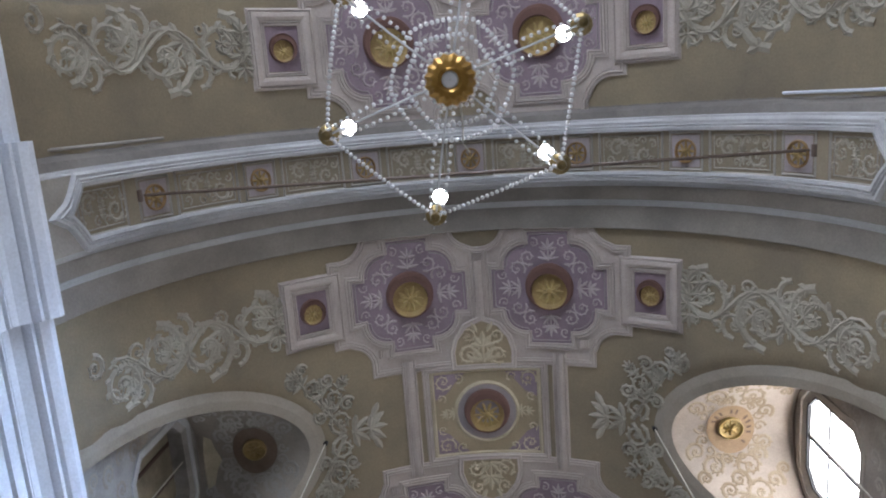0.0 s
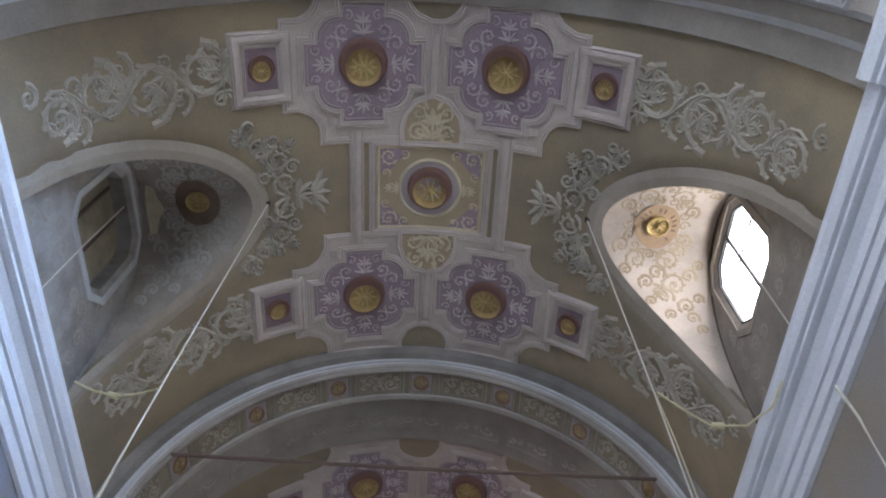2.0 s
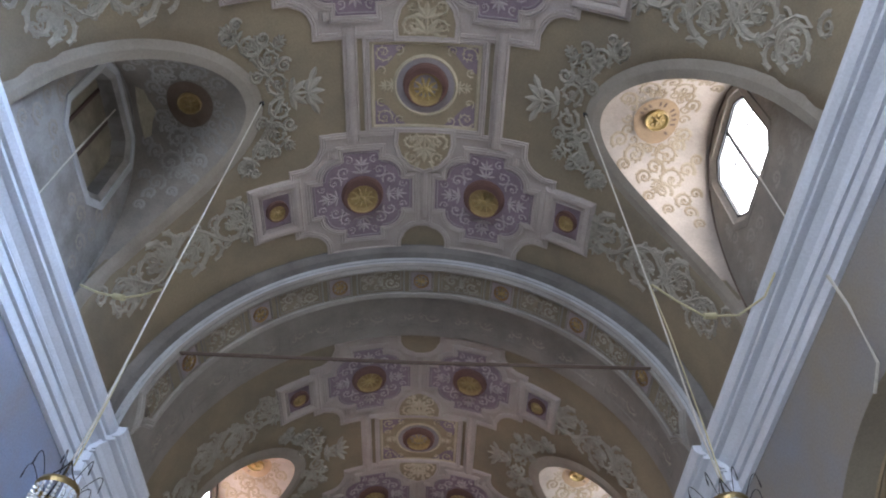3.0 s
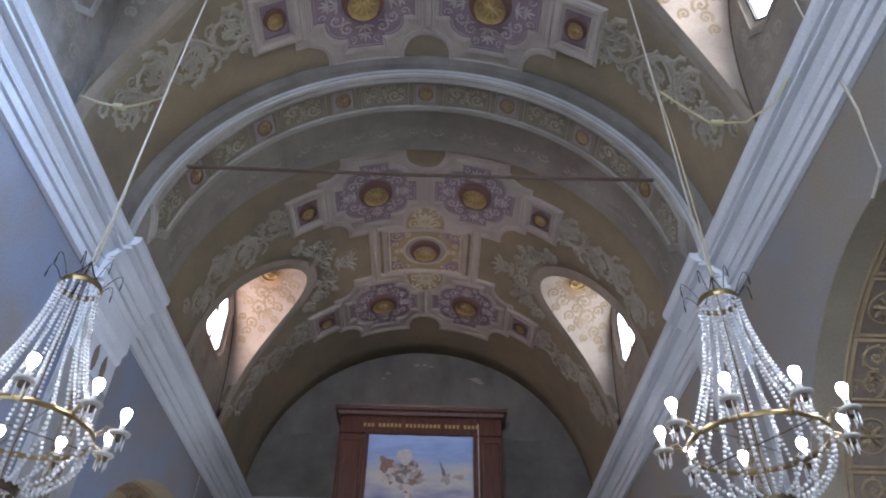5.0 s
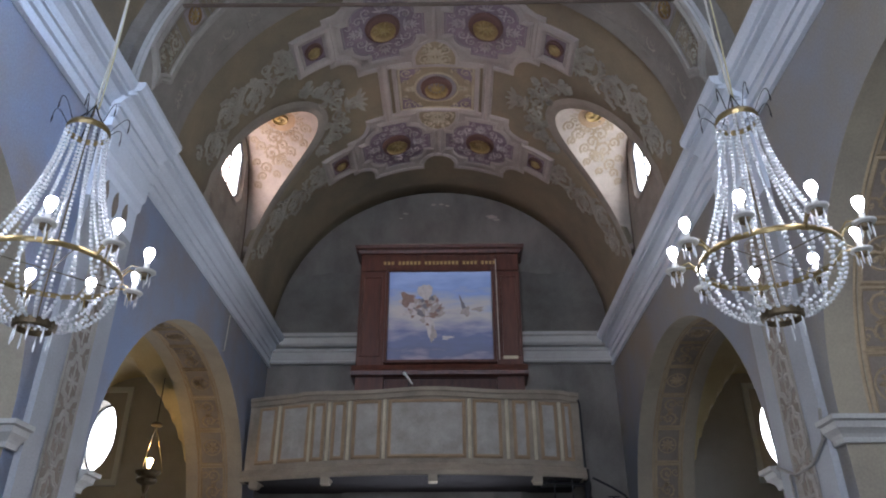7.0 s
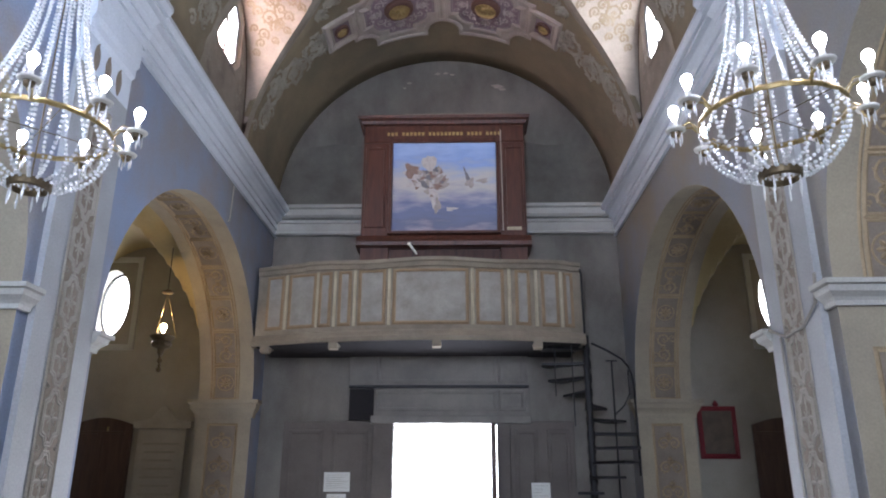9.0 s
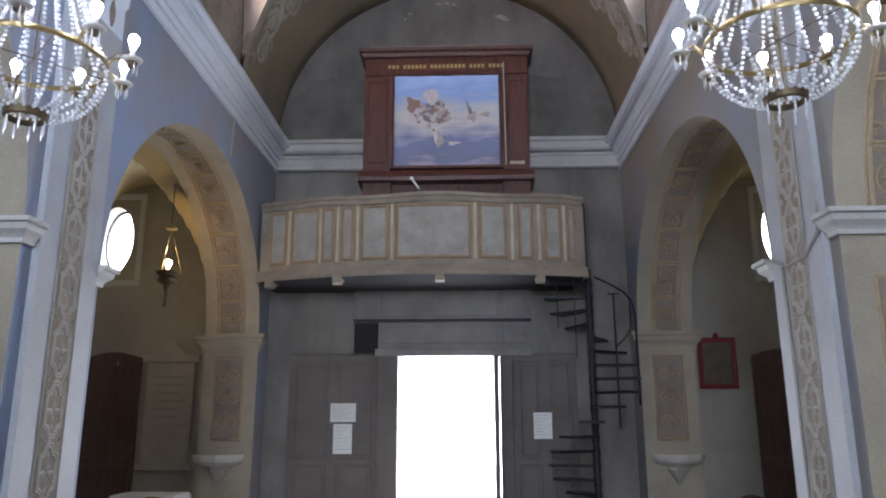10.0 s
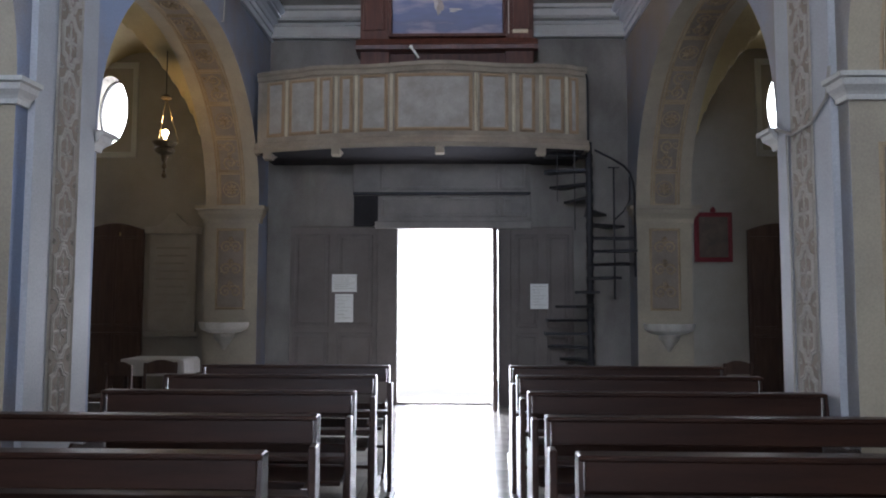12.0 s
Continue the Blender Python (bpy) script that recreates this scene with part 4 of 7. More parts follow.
def nave_wall(name, side):
    ys = [-8.6]
    for a, b, s, rise in ARCHES:
        ys += [a, a]
        ys += [(a + b) / 2 - (b - a) / 2 * math.cos(math.pi * k / 40) for k in range(1, 40)]
        ys += [b, b]
    ys.append(YB + 0.5)
    zs, edge = [], {}
    for i, y in enumerate(ys):
        zs.append(arch_height(y))
    for a, b, s, rise in ARCHES:
        i = ys.index(a)
        zs[i + 1] = s
        j = len(ys) - 1 - ys[::-1].index(b)
        zs[j - 1] = s
    bm = bmesh.new()
    for x, tag in ((XW, 0), (XA, 1)):
        grid(bm, [[(side * x, y, z + (Z0 + 0.02 - z) * k / 3) for k in range(4)] for y, z in zip(ys, zs)])
    ob = part(name, bm, M_WALL_EAST if side > 0 else M_WALL)
    tagged(ob, ("olive-grey" if side > 0 else "blue-grey") + " painted nave wall with round arches, stained plaster", "wall", kind="structure")
    soff = bmesh.new()
    for a, b, s, rise in ARCHES:
        path = [(a, 0.0), (a, s)] + [((a + b) / 2 - (b - a) / 2 * math.cos(math.pi * k / 40), s + rise * math.sin(math.pi * k / 40)) for k in range(1, 40)] + [(b, s), (b, 0.0)]
        grid(soff, [[(side * (XW + (XA - XW) * k / 2), y, z) for k in range(3)] for y, z in path])
    part("arch_soffit", soff, M_TAN, ob, "tan painted arch soffit")
    for a, b, s, rise in ARCHES[1:]:
        mid, half = (a + b) / 2, (b - a) / 2

        def put(u, v, h):
            """u 0..1 round the arch, v metres across the soffit from the nave face."""
            t = math.pi * (1 - u)
            n = Vector((-math.cos(t) * rise, -math.sin(t) * half)).normalized()
            return (side * (XW + v), mid + half * math.cos(t) + n.x * h, s + rise * math.sin(t) + n.y * h)

        span = math.pi * (half + rise) / 2
        bm, cr, fl = bmesh.new(), bmesh.new(), bmesh.new()
        pu = lambda u, v, h: put(u / span, v, h)
        n = 13
        for v in (0.22, 0.62):
            frame_path(cr, [(0.02, v), (span - 0.02, v)], [(-0.014, 0.002), (0, 0.012), (0.014, 0.002)], pu, closed=False)
        for k in range(n):
            u0, u1 = span * (k + 0.04) / n, span * (k + 0.96) / n
            grid(bm, [[pu(u0 + (u1 - u0) * i / 8, v, 0.004) for v in (0.26, 0.42, 0.58)] for i in range(9)])
            frame_path(cr, [(u0, 0.26), (u1, 0.26), (u1, 0.58), (u0, 0.58)], [(-0.02, 0.002), (0, 0.016), (0.02, 0.002)], pu)
            if k % 2:
                um = (u0 + u1) / 2
                for e in (-1, 1):
                    scroll(fl, um + e * (u1 - u0) * 0.24, 0.41, 0.10, 0.3, 1.5, e, pu, w=0.036, h=0.012)
                    scroll(fl, um - e * (u1 - u0) * 0.28, 0.41 + e * 0.12, 0.06, 1.3, 1.2, -e, pu, w=0.026, h=0.010)
                leaf_spray(fl, um, 0.41, 0.0, 0.1, pu, n=4)
            else:
                um = (u0 + u1) / 2
                rosette(fl, um, 0.41, 0.10, pu, h=0.02, petals=8)
                frame_path(cr, [(um + 0.12 * math.cos(2 * math.pi * q / 20), 0.41 + 0.12 * math.sin(2 * math.pi * q / 20)) for q in range(20)], [(-0.012, 0.002), (0, 0.012), (0.012, 0.002)], pu)
        part("soffit_panel", bm, M_ROSE, ob)
        part("soffit_border", cr, M_OCHRE, ob)
        part("soffit_scroll", fl, M_OCHRE, ob)
        # jamb panels, imposts
        for y, out in ((b, -1), (a, 1)):
            pj = lambda u, v, h: (side * (XW + u), y + out * h, v)
            bm, cr = bmesh.new(), bmesh.new()
            grid(bm, [[pj(u, v, 0.004) for u in (0.20, 0.40, 0.61)] for v in (1.45, 2.0, 2.62)])
            part("jamb_panel", bm, M_ROSE, ob)
            frame_path(cr, [(0.20, 1.45), (0.61, 1.45), (0.61, 2.62), (0.20, 2.62)], [(-0.02, 0.002), (0, 0.016), (0.02, 0.002)], pj)
            for v in (1.70, 2.03, 2.36):
                scroll(cr, 0.33, v, 0.09, 0.2, 1.5, 1, pj, w=0.034, h=0.012)
                scroll(cr, 0.48, v, 0.09, 2.9, 1.5, -1, pj, w=0.034, h=0.012)
                leaf_spray(cr, 0.405, v + 0.05, math.pi / 2, 0.14, pj, n=5)
            part("jamb_ornament", cr, M_OCHRE, ob)
            bm = bmesh.new()
            prof = [(0.0, -0.25), (0.03, -0.25), (0.035, -0.20), (0.05, -0.17), (0.09, -0.12), (0.10, -0.06), (0.13, -0.05), (0.13, 0.0), (0.0, 0.0)]
            rows = []
            tall = 1.0 if b > 6 and y > 6 else 0.66
            for o, z in [(o, z * tall) for o, z in prof]:
                x0, x1 = XW - o * 0.9, XA + o * 0.9
                y0 = y + out * o
                yb = y - out * 0.12
                rows.append([(side * x0, yb, s + z), (side * x0, y0, s + z), (side * x1, y0, s + z), (side * x1, yb, s + z)])
            vr = grid(bm, rows)
            bm.faces.new([r[0] for r in vr] + [r[3] for r in reversed(vr)])
            part("impost", bm, M_TAN if b > 6 and y > 6 else M_IMPOST, ob, "moulded impost capital")
    return ob


WALL_R = nave_wall("wall_east", 1)
WALL_L = nave_wall("wall_west", -1)

# ---------------------------------------------------------------- cornice and pilasters
CORNICE = [(0.0, 5.56), (0.04, 5.56), (0.04, 5.67), (0.005, 5.672), (0.005, 5.688), (0.06, 5.69), (0.06, 5.79), (0.022, 5.792), (0.022, 5.806), (0.075, 5.808), (0.075, 5.824), (0.03, 5.826), (0.03, 5.842),
           (0.065, 5.845), (0.085, 5.89), (0.14, 5.935), (0.08, 5.937), (0.08, 5.952), (0.19, 5.955), (0.19, 5.99), (0.15, 5.992), (0.15, 6.005), (0.215, 6.01), (0.24, 6.045), (0.25, 6.06), (0.25, 6.12), (0.0, 6.14)]
CORNICE = [(o, 6.14 - (6.14 - z) * 0.83) for o, z in CORNICE]
CORNICE_SOUTH = [(0.0, 5.68), (0.09, 5.68), (0.10, 5.71), (0.085, 5.73), (0.085, 5.87), (0.10, 5.88), (0.10, 5.90), (0.03, 5.905), (0.03, 5.955), (0.12, 5.96), (0.15, 6.0), (0.15, 6.10), (0.19, 6.115), (0.19, 6.17), (0.0, 6.185)]
PILASTERS = [(-5.1, -4.1), (-0.25, 0.80), (4.90, 5.86)]


def cornice(name, side):
    ob = None
    bm = bmesh.new()
    cuts = [-8.6] + [v for p in PILASTERS for v in p] + [YB - 0.0]
    for i, (a, b) in enumerate(zip(cuts, cuts[1:])):
        extra = 0.075 if i % 2 else 0.0
        extrude_profile(bm, [(o + (extra if o else 0.0), z) for o, z in CORNICE], XW - 0.001, a, b, side)
    ob = part(name, bm, M_WHITE)
    return tagged(ob, "white painted moulded cornice breaking forward over the pilasters", "cornice", kind="structure")


cornice("cornice_east", 1)
cornice("cornice_west", -1)


def pilaster(side, y0, y1):
    ym, w = (y0 + y1) / 2, (y1 - y0) / 2 - 0.06
    ob = thing("pilaster", (side * XW, ym, 0), "white pilaster with a long rose-beige ornamented panel", "pilaster", "nave pilasters", kind="structure")
    pj = lambda u, v, h: (-side * (0.05 + h), u, v)
    part("shaft", boxes((-side * 0.05 if side > 0 else 0.0, 0.0 if side > 0 else 0.05, -w, w, 0.0, 5.0)), M_PILASTER, ob)
    part("plinth", boxes((-0.09 if side > 0 else 0.0, 0.0 if side > 0 else 0.09, -w - 0.04, w + 0.04, 0.0, 0.45), bevel=0.01), M_PILASTER, ob)
    bm = bmesh.new()
    grid(bm, [[pj(u, 0.6 + 0.42 * k, 0.004) for u in (-0.165, 0.0, 0.165)] for k in range(11)])
    part("panel", bm, M_ROSE, ob)
    bm = bmesh.new()
    frame_path(bm, [(-0.16, 0.62), (0.16, 0.62), (0.16, 4.78), (-0.16, 4.78)], [(-0.016, 0.004), (0, 0.014), (0.016, 0.004)], pj)
    k, v = 0, 0.72
    while v < 4.5:
        frame_path(bm, [(-0.03, v), (0.03, v), (0.06, v + 0.06), (0.11, v + 0.08), (0.11, v + 0.30), (0.06, v + 0.32), (0.03, v + 0.38), (-0.03, v + 0.38), (-0.06, v + 0.32), (-0.11, v + 0.30), (-0.11, v + 0.08), (-0.06, v + 0.06)],
                   [(-0.026, 0.004), (-0.019, 0.012), (-0.004, 0.012), (0.0, 0.006), (0.006, 0.012), (0.017, 0.012), (0.022, 0.004)], pj)
        for q in range(8):
            petal(bm, 0.0, v + 0.19, q * math.pi / 4, 0.105 if q % 2 == 0 else 0.07, 0.042 if q % 2 == 0 else 0.026, 0.01, pj)
        for e in (-1, 1):
            petal(bm, 0.0, v + 0.19 + e * 0.09, e * math.pi / 2, 0.06, 0.05, 0.01, pj)
            scroll(bm, e * 0.125, v + 0.42, 0.03, 0.0, 1.1, e, pj, w=0.018, h=0.01)
        ribbon(bm, [(0, v + 0.38), (0, v + 0.40), (0, v + 0.44)], 0.05, 0.05, 0.01, pj)
        v += 0.44
    part("panel_ornament", bm, M_INTERLACE, ob)
    prof = [(0.05, 5.0), (0.05, 5.30), (0.08, 5.33), (0.08, 5.40), (0.11, 5.44), (0.11, 5.665), (0.0, 5.665), (0.0, 5.0)]
    bm = bmesh.new()
    rows = [[(-side * o, y, z) for o, z in prof] for y in (-w, w)]
    vr = grid(bm, rows)
    bm.faces.new(vr[0]); bm.faces.new(list(reversed(vr[1])))
    part("capital", bm, M_WHITE, ob)
    bm = bmesh.new()
    for u in (-0.2, 0.0, 0.2):
        petal(bm, u, 5.02, math.pi / 2, 0.26, 0.11, 0.012, pj)
    part("capital_leaf", bm, M_ROSE, ob)
    return ob


for side in (1, -1):
    for y0, y1 in PILASTERS:
        pilaster(side, y0, y1)

# ---------------------------------------------------------------- entrance wall, choir wall, aisles, floor
DX0, DX1, DZ = -1.0, 0.95, 2.72             # doorway


def oval(cx, cz, a, b, n=32):
    return [(cx + a * math.cos(2 * math.pi * k / n), cz + b * math.sin(2 * math.pi * k / n)) for k in range(n)]


def pierced_panel(bm, x0, x1, z0, z1, hole, y, y2):
    """A wall panel with one hole (outline of (x, z)), its face at y and the hole's reveal to y2."""
    cx = sum(p[0] for p in hole) / len(hole)
    cz = sum(p[1] for p in hole) / len(hole)
    rim = []
    for px, pz in hole:
        dx, dz = px - cx, pz - cz
        t = min(((x1 if dx > 0 else x0) - cx) / dx if abs(dx) > 1e-9 else 1e9, ((z1 if dz > 0 else z0) - cz) / dz if abs(dz) > 1e-9 else 1e9)
        rim.append((cx + dx * t, cz + dz * t))
    grid(bm, [[(x, y, z) for x, z in rim], [(x, y, z) for x, z in hole], [(x, y2, z) for x, z in hole]], closed=True)


bm = bmesh.new()
y2 = YB + 0.5
# nave part with the doorway
for x0, x1, z0, z1 in ((-XA, DX0, 0, DZ), (DX1, XA, 0, DZ), (-XA, XA, DZ, 6.16)):
    grid(bm, [[(x0 + (x1 - x0) * i / 4, YB, z0 + (z1 - z0) * k / 4) for i in range(5)] for k in range(5)])
grid(bm, [[(DX0, YB, 0), (DX0, YB, DZ), (DX1, YB, DZ), (DX1, YB, 0)], [(DX0, y2, 0), (DX0, y2, DZ), (DX1, y2, DZ), (DX1, y2, 0)]])
half = [(R * math.sin(radians(a)), Z0 + R * math.cos(radians(a))) for a in range(-90, 91, 5)]
bm.faces.new([bm.verts.new((x * 1.05, YB, Z0 + (z - Z0) * 1.05)) for x, z in half])
fac = part("wall_south", bm, M_BACK)
tagged(fac, "slate-grey painted entrance wall with a wide doorway", "wall", kind="structure")
# Darker strip of wall from the cornice up to z 7.32.
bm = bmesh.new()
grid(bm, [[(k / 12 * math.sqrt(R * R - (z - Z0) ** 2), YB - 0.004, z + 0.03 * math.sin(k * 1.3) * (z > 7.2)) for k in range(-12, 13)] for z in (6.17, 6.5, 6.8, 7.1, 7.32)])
part("painted_band", bm, M_BACK_DARK, fac, "darker band above the cornice")
for x, z, r in ((-0.62, 8.52, 0.03), (-0.12, 8.70, 0.035), (0.02, 8.71, 0.03), (0.13, 8.68, 0.025), (0.92, 8.44, 0.06), (1.0, 8.38, 0.04), (-0.7, 8.42, 0.02)):
    bm = bmesh.new()
    bm.faces.new([bm.verts.new((x + 1.5 * r * (1 + 0.4 * math.sin(3 * k + x * 9)) * math.cos(k * 0.7), YB - 0.004, z + 0.7 * r * math.sin(k * 0.7))) for k in range(9)])
    part("flaked_patch", bm, M_LUNETTE, fac, "pale patch where paint has flaked")
for e, ox in ((-1, 5.36), (1, 5.24)):
    bm = bmesh.new()
    pierced_panel(bm, min(e * XA, e * XO), max(e * XA, e * XO), 0.0, 6.2, oval(e * ox, 4.57, 0.29, 0.55), YB, YB + 0.4)
    tagged(part("wall_aisle_end", bm, M_AISLE), "warm grey plaster aisle end wall with an oval window", "wall", kind="structure")
    win = thing("window_2", (e * ox, YB + 0.3, 4.57), "oval clear window, blown out by daylight, with square painted surround", "window", kind="structure")
    bm = bmesh.new()
    grid(bm, [[(a, -0.02, b) for a, b in oval(0, 0, 0.30, 0.55)], [(a, -0.02, b) for a, b in oval(0, 0, 0.275, 0.52)], [(a, 0.02, b) for a, b in oval(0, 0, 0.275, 0.52)]], closed=True)
    part("window_frame", bm, M_IRON, win)
    bm = bmesh.new()
    bm.faces.new([bm.verts.new((a, 0.0, b)) for a, b in oval(0, 0, 0.28, 0.53)])
    part("pane", bm, M_GLASS, win).visible_shadow = False
    bm = bmesh.new()
    frame_path(bm, [(-0.42, -0.72), (0.42, -0.72), (0.42, 0.72), (-0.42, 0.72)], [(-0.05, 0.0), (-0.04, 0.02), (0.04, 0.02), (0.05, 0.0)], lambda u, v, h: (u, -0.302 - h, v))
    part("surround", bm, M_IMPOST, win)
    bm = bmesh.new()
    bm.faces.new([bm.verts.new((e * ox + a, YB + 1.2, 4.5 + b)) for a, b in ((-1.3, -1.4), (1.3, -1.4), (1.3, 1.4), (-1.3, 1.4))])
    tagged(part("backdrop", bm, M_SKYBACK), "white overexposed daylight outside a window", "backdrop", kind="structure")
    bm = bmesh.new()
    grid(bm, [[(e * XO, y, z) for z in (0, 2, 4, 6.2)] for y in (-8.6, -4, 0, 4, 8, YB)])
    tagged(part("wall_aisle", bm, M_AISLE), "warm grey plaster outer aisle wall", "wall", kind="structure")
    bm = bmesh.new()
    mid, hw = (XA + XO) / 2, (XO - XA) / 2
    for (y0, y1), (ya, yb, ys_, rise) in zip(((-8.6, -4.6), (-4.6, 0.25), (0.25, 5.40), (5.40, YB)), ARCHES):
        rows = []
        for k in range(41):
            x = XA + (XO - XA) * k / 40
            row = []
            for j in range(61):
                y = y0 + (y1 - y0) * j / 60
                q = min(1.0, abs((x - mid) / hw))
                across = 3.35 + 2.15 * math.sqrt(1 - q * q)
                q = min(1.0, abs((y - (ya + yb) / 2) / ((yb - ya) / 2 + 0.06)))
                along = ys_ + 0.05 + (rise + 0.04) * math.sqrt(1 - q * q)
                row.append((e * x, y, max(across, along)))
            rows.append(row)
        grid(bm, rows)
    tagged(part("ceiling_aisle", bm, M_AISLE_VAULT), "yellow painted aisle vault", "ceiling", kind="structure")

# cornice across the entrance wall, its dimmer light put into the colour
bm = bmesh.new()
grid(bm, [[(x, YB - o, z) for o, z in CORNICE_SOUTH] for x in (-XW + 0.02, XW - 0.02)])
tagged(part("cornice_south", bm, M_CORNICE_SOUTH), "cornice across the entrance wall in a dimmed cream", "cornice", kind="structure")

# the choir end behind the walk, with its tall window
bm = bmesh.new()
pierced_panel(bm, -XO, XO, 0.0, 9.2, [(-2.9, 2.6), (0.3, 2.6), (0.3, 6.3), (-2.9, 6.3)], -8.6, -9.0)
tagged(part("wall_north", bm, M_WALL), "blue-grey plaster choir wall with a large window", "wall", kind="structure")
bm = bmesh.new()
bm.faces.new([bm.verts.new((a - 1.3, -9.6, 4.5 + b)) for a, b in ((-3, -3), (3, -3), (3, 3), (-3, 3))])
tagged(part("backdrop", bm, M_SKYBACK), "white overexposed daylight outside a window", "backdrop", kind="structure")

bm = bmesh.new()
grid(bm, [[(x, y, -0.012) for x in (-XO - 40, -XO, -XW, 0, XW, XO, XO + 40)] for y in (-60, -8.6, 0, 6, YB, YB + 60)])
tagged(part("ground", bm, M_GROUT), "dark mortar bed and ground under the paving", "floor", kind="structure")
bm = bmesh.new()
bm.faces.new([bm.verts.new((a, YB + 3.5, 2.0 + b)) for a, b in ((-5, -2.1), (5, -2.1), (5, 4), (-5, 4))])
tagged(part("backdrop", bm, M_SKYBACK), "white overexposed daylight outside the open door", "backdrop", kind="structure")


# ---------------------------------------------------------------- doorway
def door_surround():
    ob = thing("door_1", (0, YB, 0), "open double church door with grey boarded lobby panels and a panelled transom", "door", kind="structure")
    y0, y1 = -0.14, -0.012
    for x0, x1 in ((-2.40, -1.06), (0.98, 1.93)):
        leaf = part("side_board", boxes((x0, x1, y0 + 0.02, y1, 0.0, 2.70), bevel=0.008), M_GREYWOOD, ob, "dark grey boarded side panel")
        n = 2
        w = (x1 - x0) / n
        for i in range(n):
            for z0, z1 in ((0.15, 1.05), (1.2, 2.55)):
                bm = bmesh.new()
                frame_path(bm, [(x0 + w * i + 0.1, z0), (x0 + w * (i + 1) - 0.1, z0), (x0 + w * (i + 1) - 0.1, z1), (x0 + w * i + 0.1, z1)],
                           [(-0.03, 0.0), (-0.02, 0.014), (0.02, 0.014), (0.03, 0.0)], lambda u, v, h: (u, y0 + 0.018 - h, v))
                part("panel_moulding", bm, M_GREYWOOD, ob)
    part("jamb", boxes((-1.06, -0.745, -0.16, 0.10, 0.0, 2.68), bevel=0.01), M_GREYWOOD, ob)
    part("jamb", boxes((0.79, 0.98, -0.16, 0.10, 0.0, 2.68), bevel=0.01), M_GREYWOOD, ob)
    part("open_leaf", boxes((0.675, 0.745, -0.78, -0.02, 0.02, 2.62), bevel=0.008), M_DOORWOOD, ob, "door leaf standing open")
    part("lintel", boxes((-1.10, 1.30, -0.18, 0.10, 2.665, 2.78), bevel=0.012), M_TRANSOM, ob)
    part("transom_board", boxes((-1.45, 1.28, -0.10, -0.012, 2.78, 3.80), bevel=0.008), M_TRANSOM, ob)
    for x0, x1, z0, z1 in ((-1.0, 0.78, 2.88, 3.14), (-1.0, 0.78, 3.30, 3.70), (0.86, 1.20, 2.88, 3.14), (0.86, 1.20, 3.30, 3.70)):
        bm = bmesh.new()
        frame_path(bm, [(x0, z0), (x1, z0), (x1, z1), (x0, z1)], [(-0.03, 0.0), (-0.022, 0.016), (0.01, 0.016), (0.03, 0.0)], lambda u, v, h: (u, -0.098 - h, v))
        part("panel_moulding", bm, M_TRANSOM, ob)
    part("iron_bar", boxes((-1.44, 1.28, -0.16, -0.125, 3.19, 3.235), bevel=0.008), M_IRON, ob, "black iron bar across the transom")
    # Black box set on the board; the recess's shade is its colour.
    part("dark_recess", boxes((-1.43, -1.06, -0.115, -0.09, 2.72, 3.18)), M_SHADE_BLACK, ob)
    part("threshold", boxes((-0.745, 0.70, -0.05, 0.5, 0.0, 0.035), bevel=0.01), M_STONE, ob)
    return ob


door_surround()
for x0, x1, z0, z1 in ((-1.75, -1.37, 1.70, 1.97), (-1.70, -1.42, 1.24, 1.67), (1.27, 1.54, 1.45, 1.83)):
    bm = bmesh.new()
    grid(bm, [[(x0 + (x1 - x0) * i / 4, YB - 0.146 - 0.004 * math.sin(i * 1.3 + k), z0 + (z1 - z0) * k / 4) for i in range(5)] for k in range(5)])
    sheet = part("paper_notice", bm, M_PAPER)
    tagged(sheet, "white paper notice pinned to a dark board", "notice", "paper notices")
    bm = bmesh.new()
    for k in range(7):
        z = z1 - 0.04 - k * (z1 - z0 - 0.08) / 6.5
        box(bm, x0 + 0.03, x1 - 0.03 - 0.05 * (k % 3), YB - 0.1535, YB - 0.152, z - 0.005, z)
    part("text_line", bm, M_MEMORIAL, sheet, kind="stuff")

# ---------------------------------------------------------------- organ loft balcony
BX0, BX1, BZ0, BZ1 = -2.70, 1.95, 3.78, 4.87


def front_y(x):
    return 10.42 - 0.50 * max(0.0, 1 - ((x + 0.10) / 2.65) ** 2)


def on_front(x, z, h):
    return (x, front_y(x) - h, z)


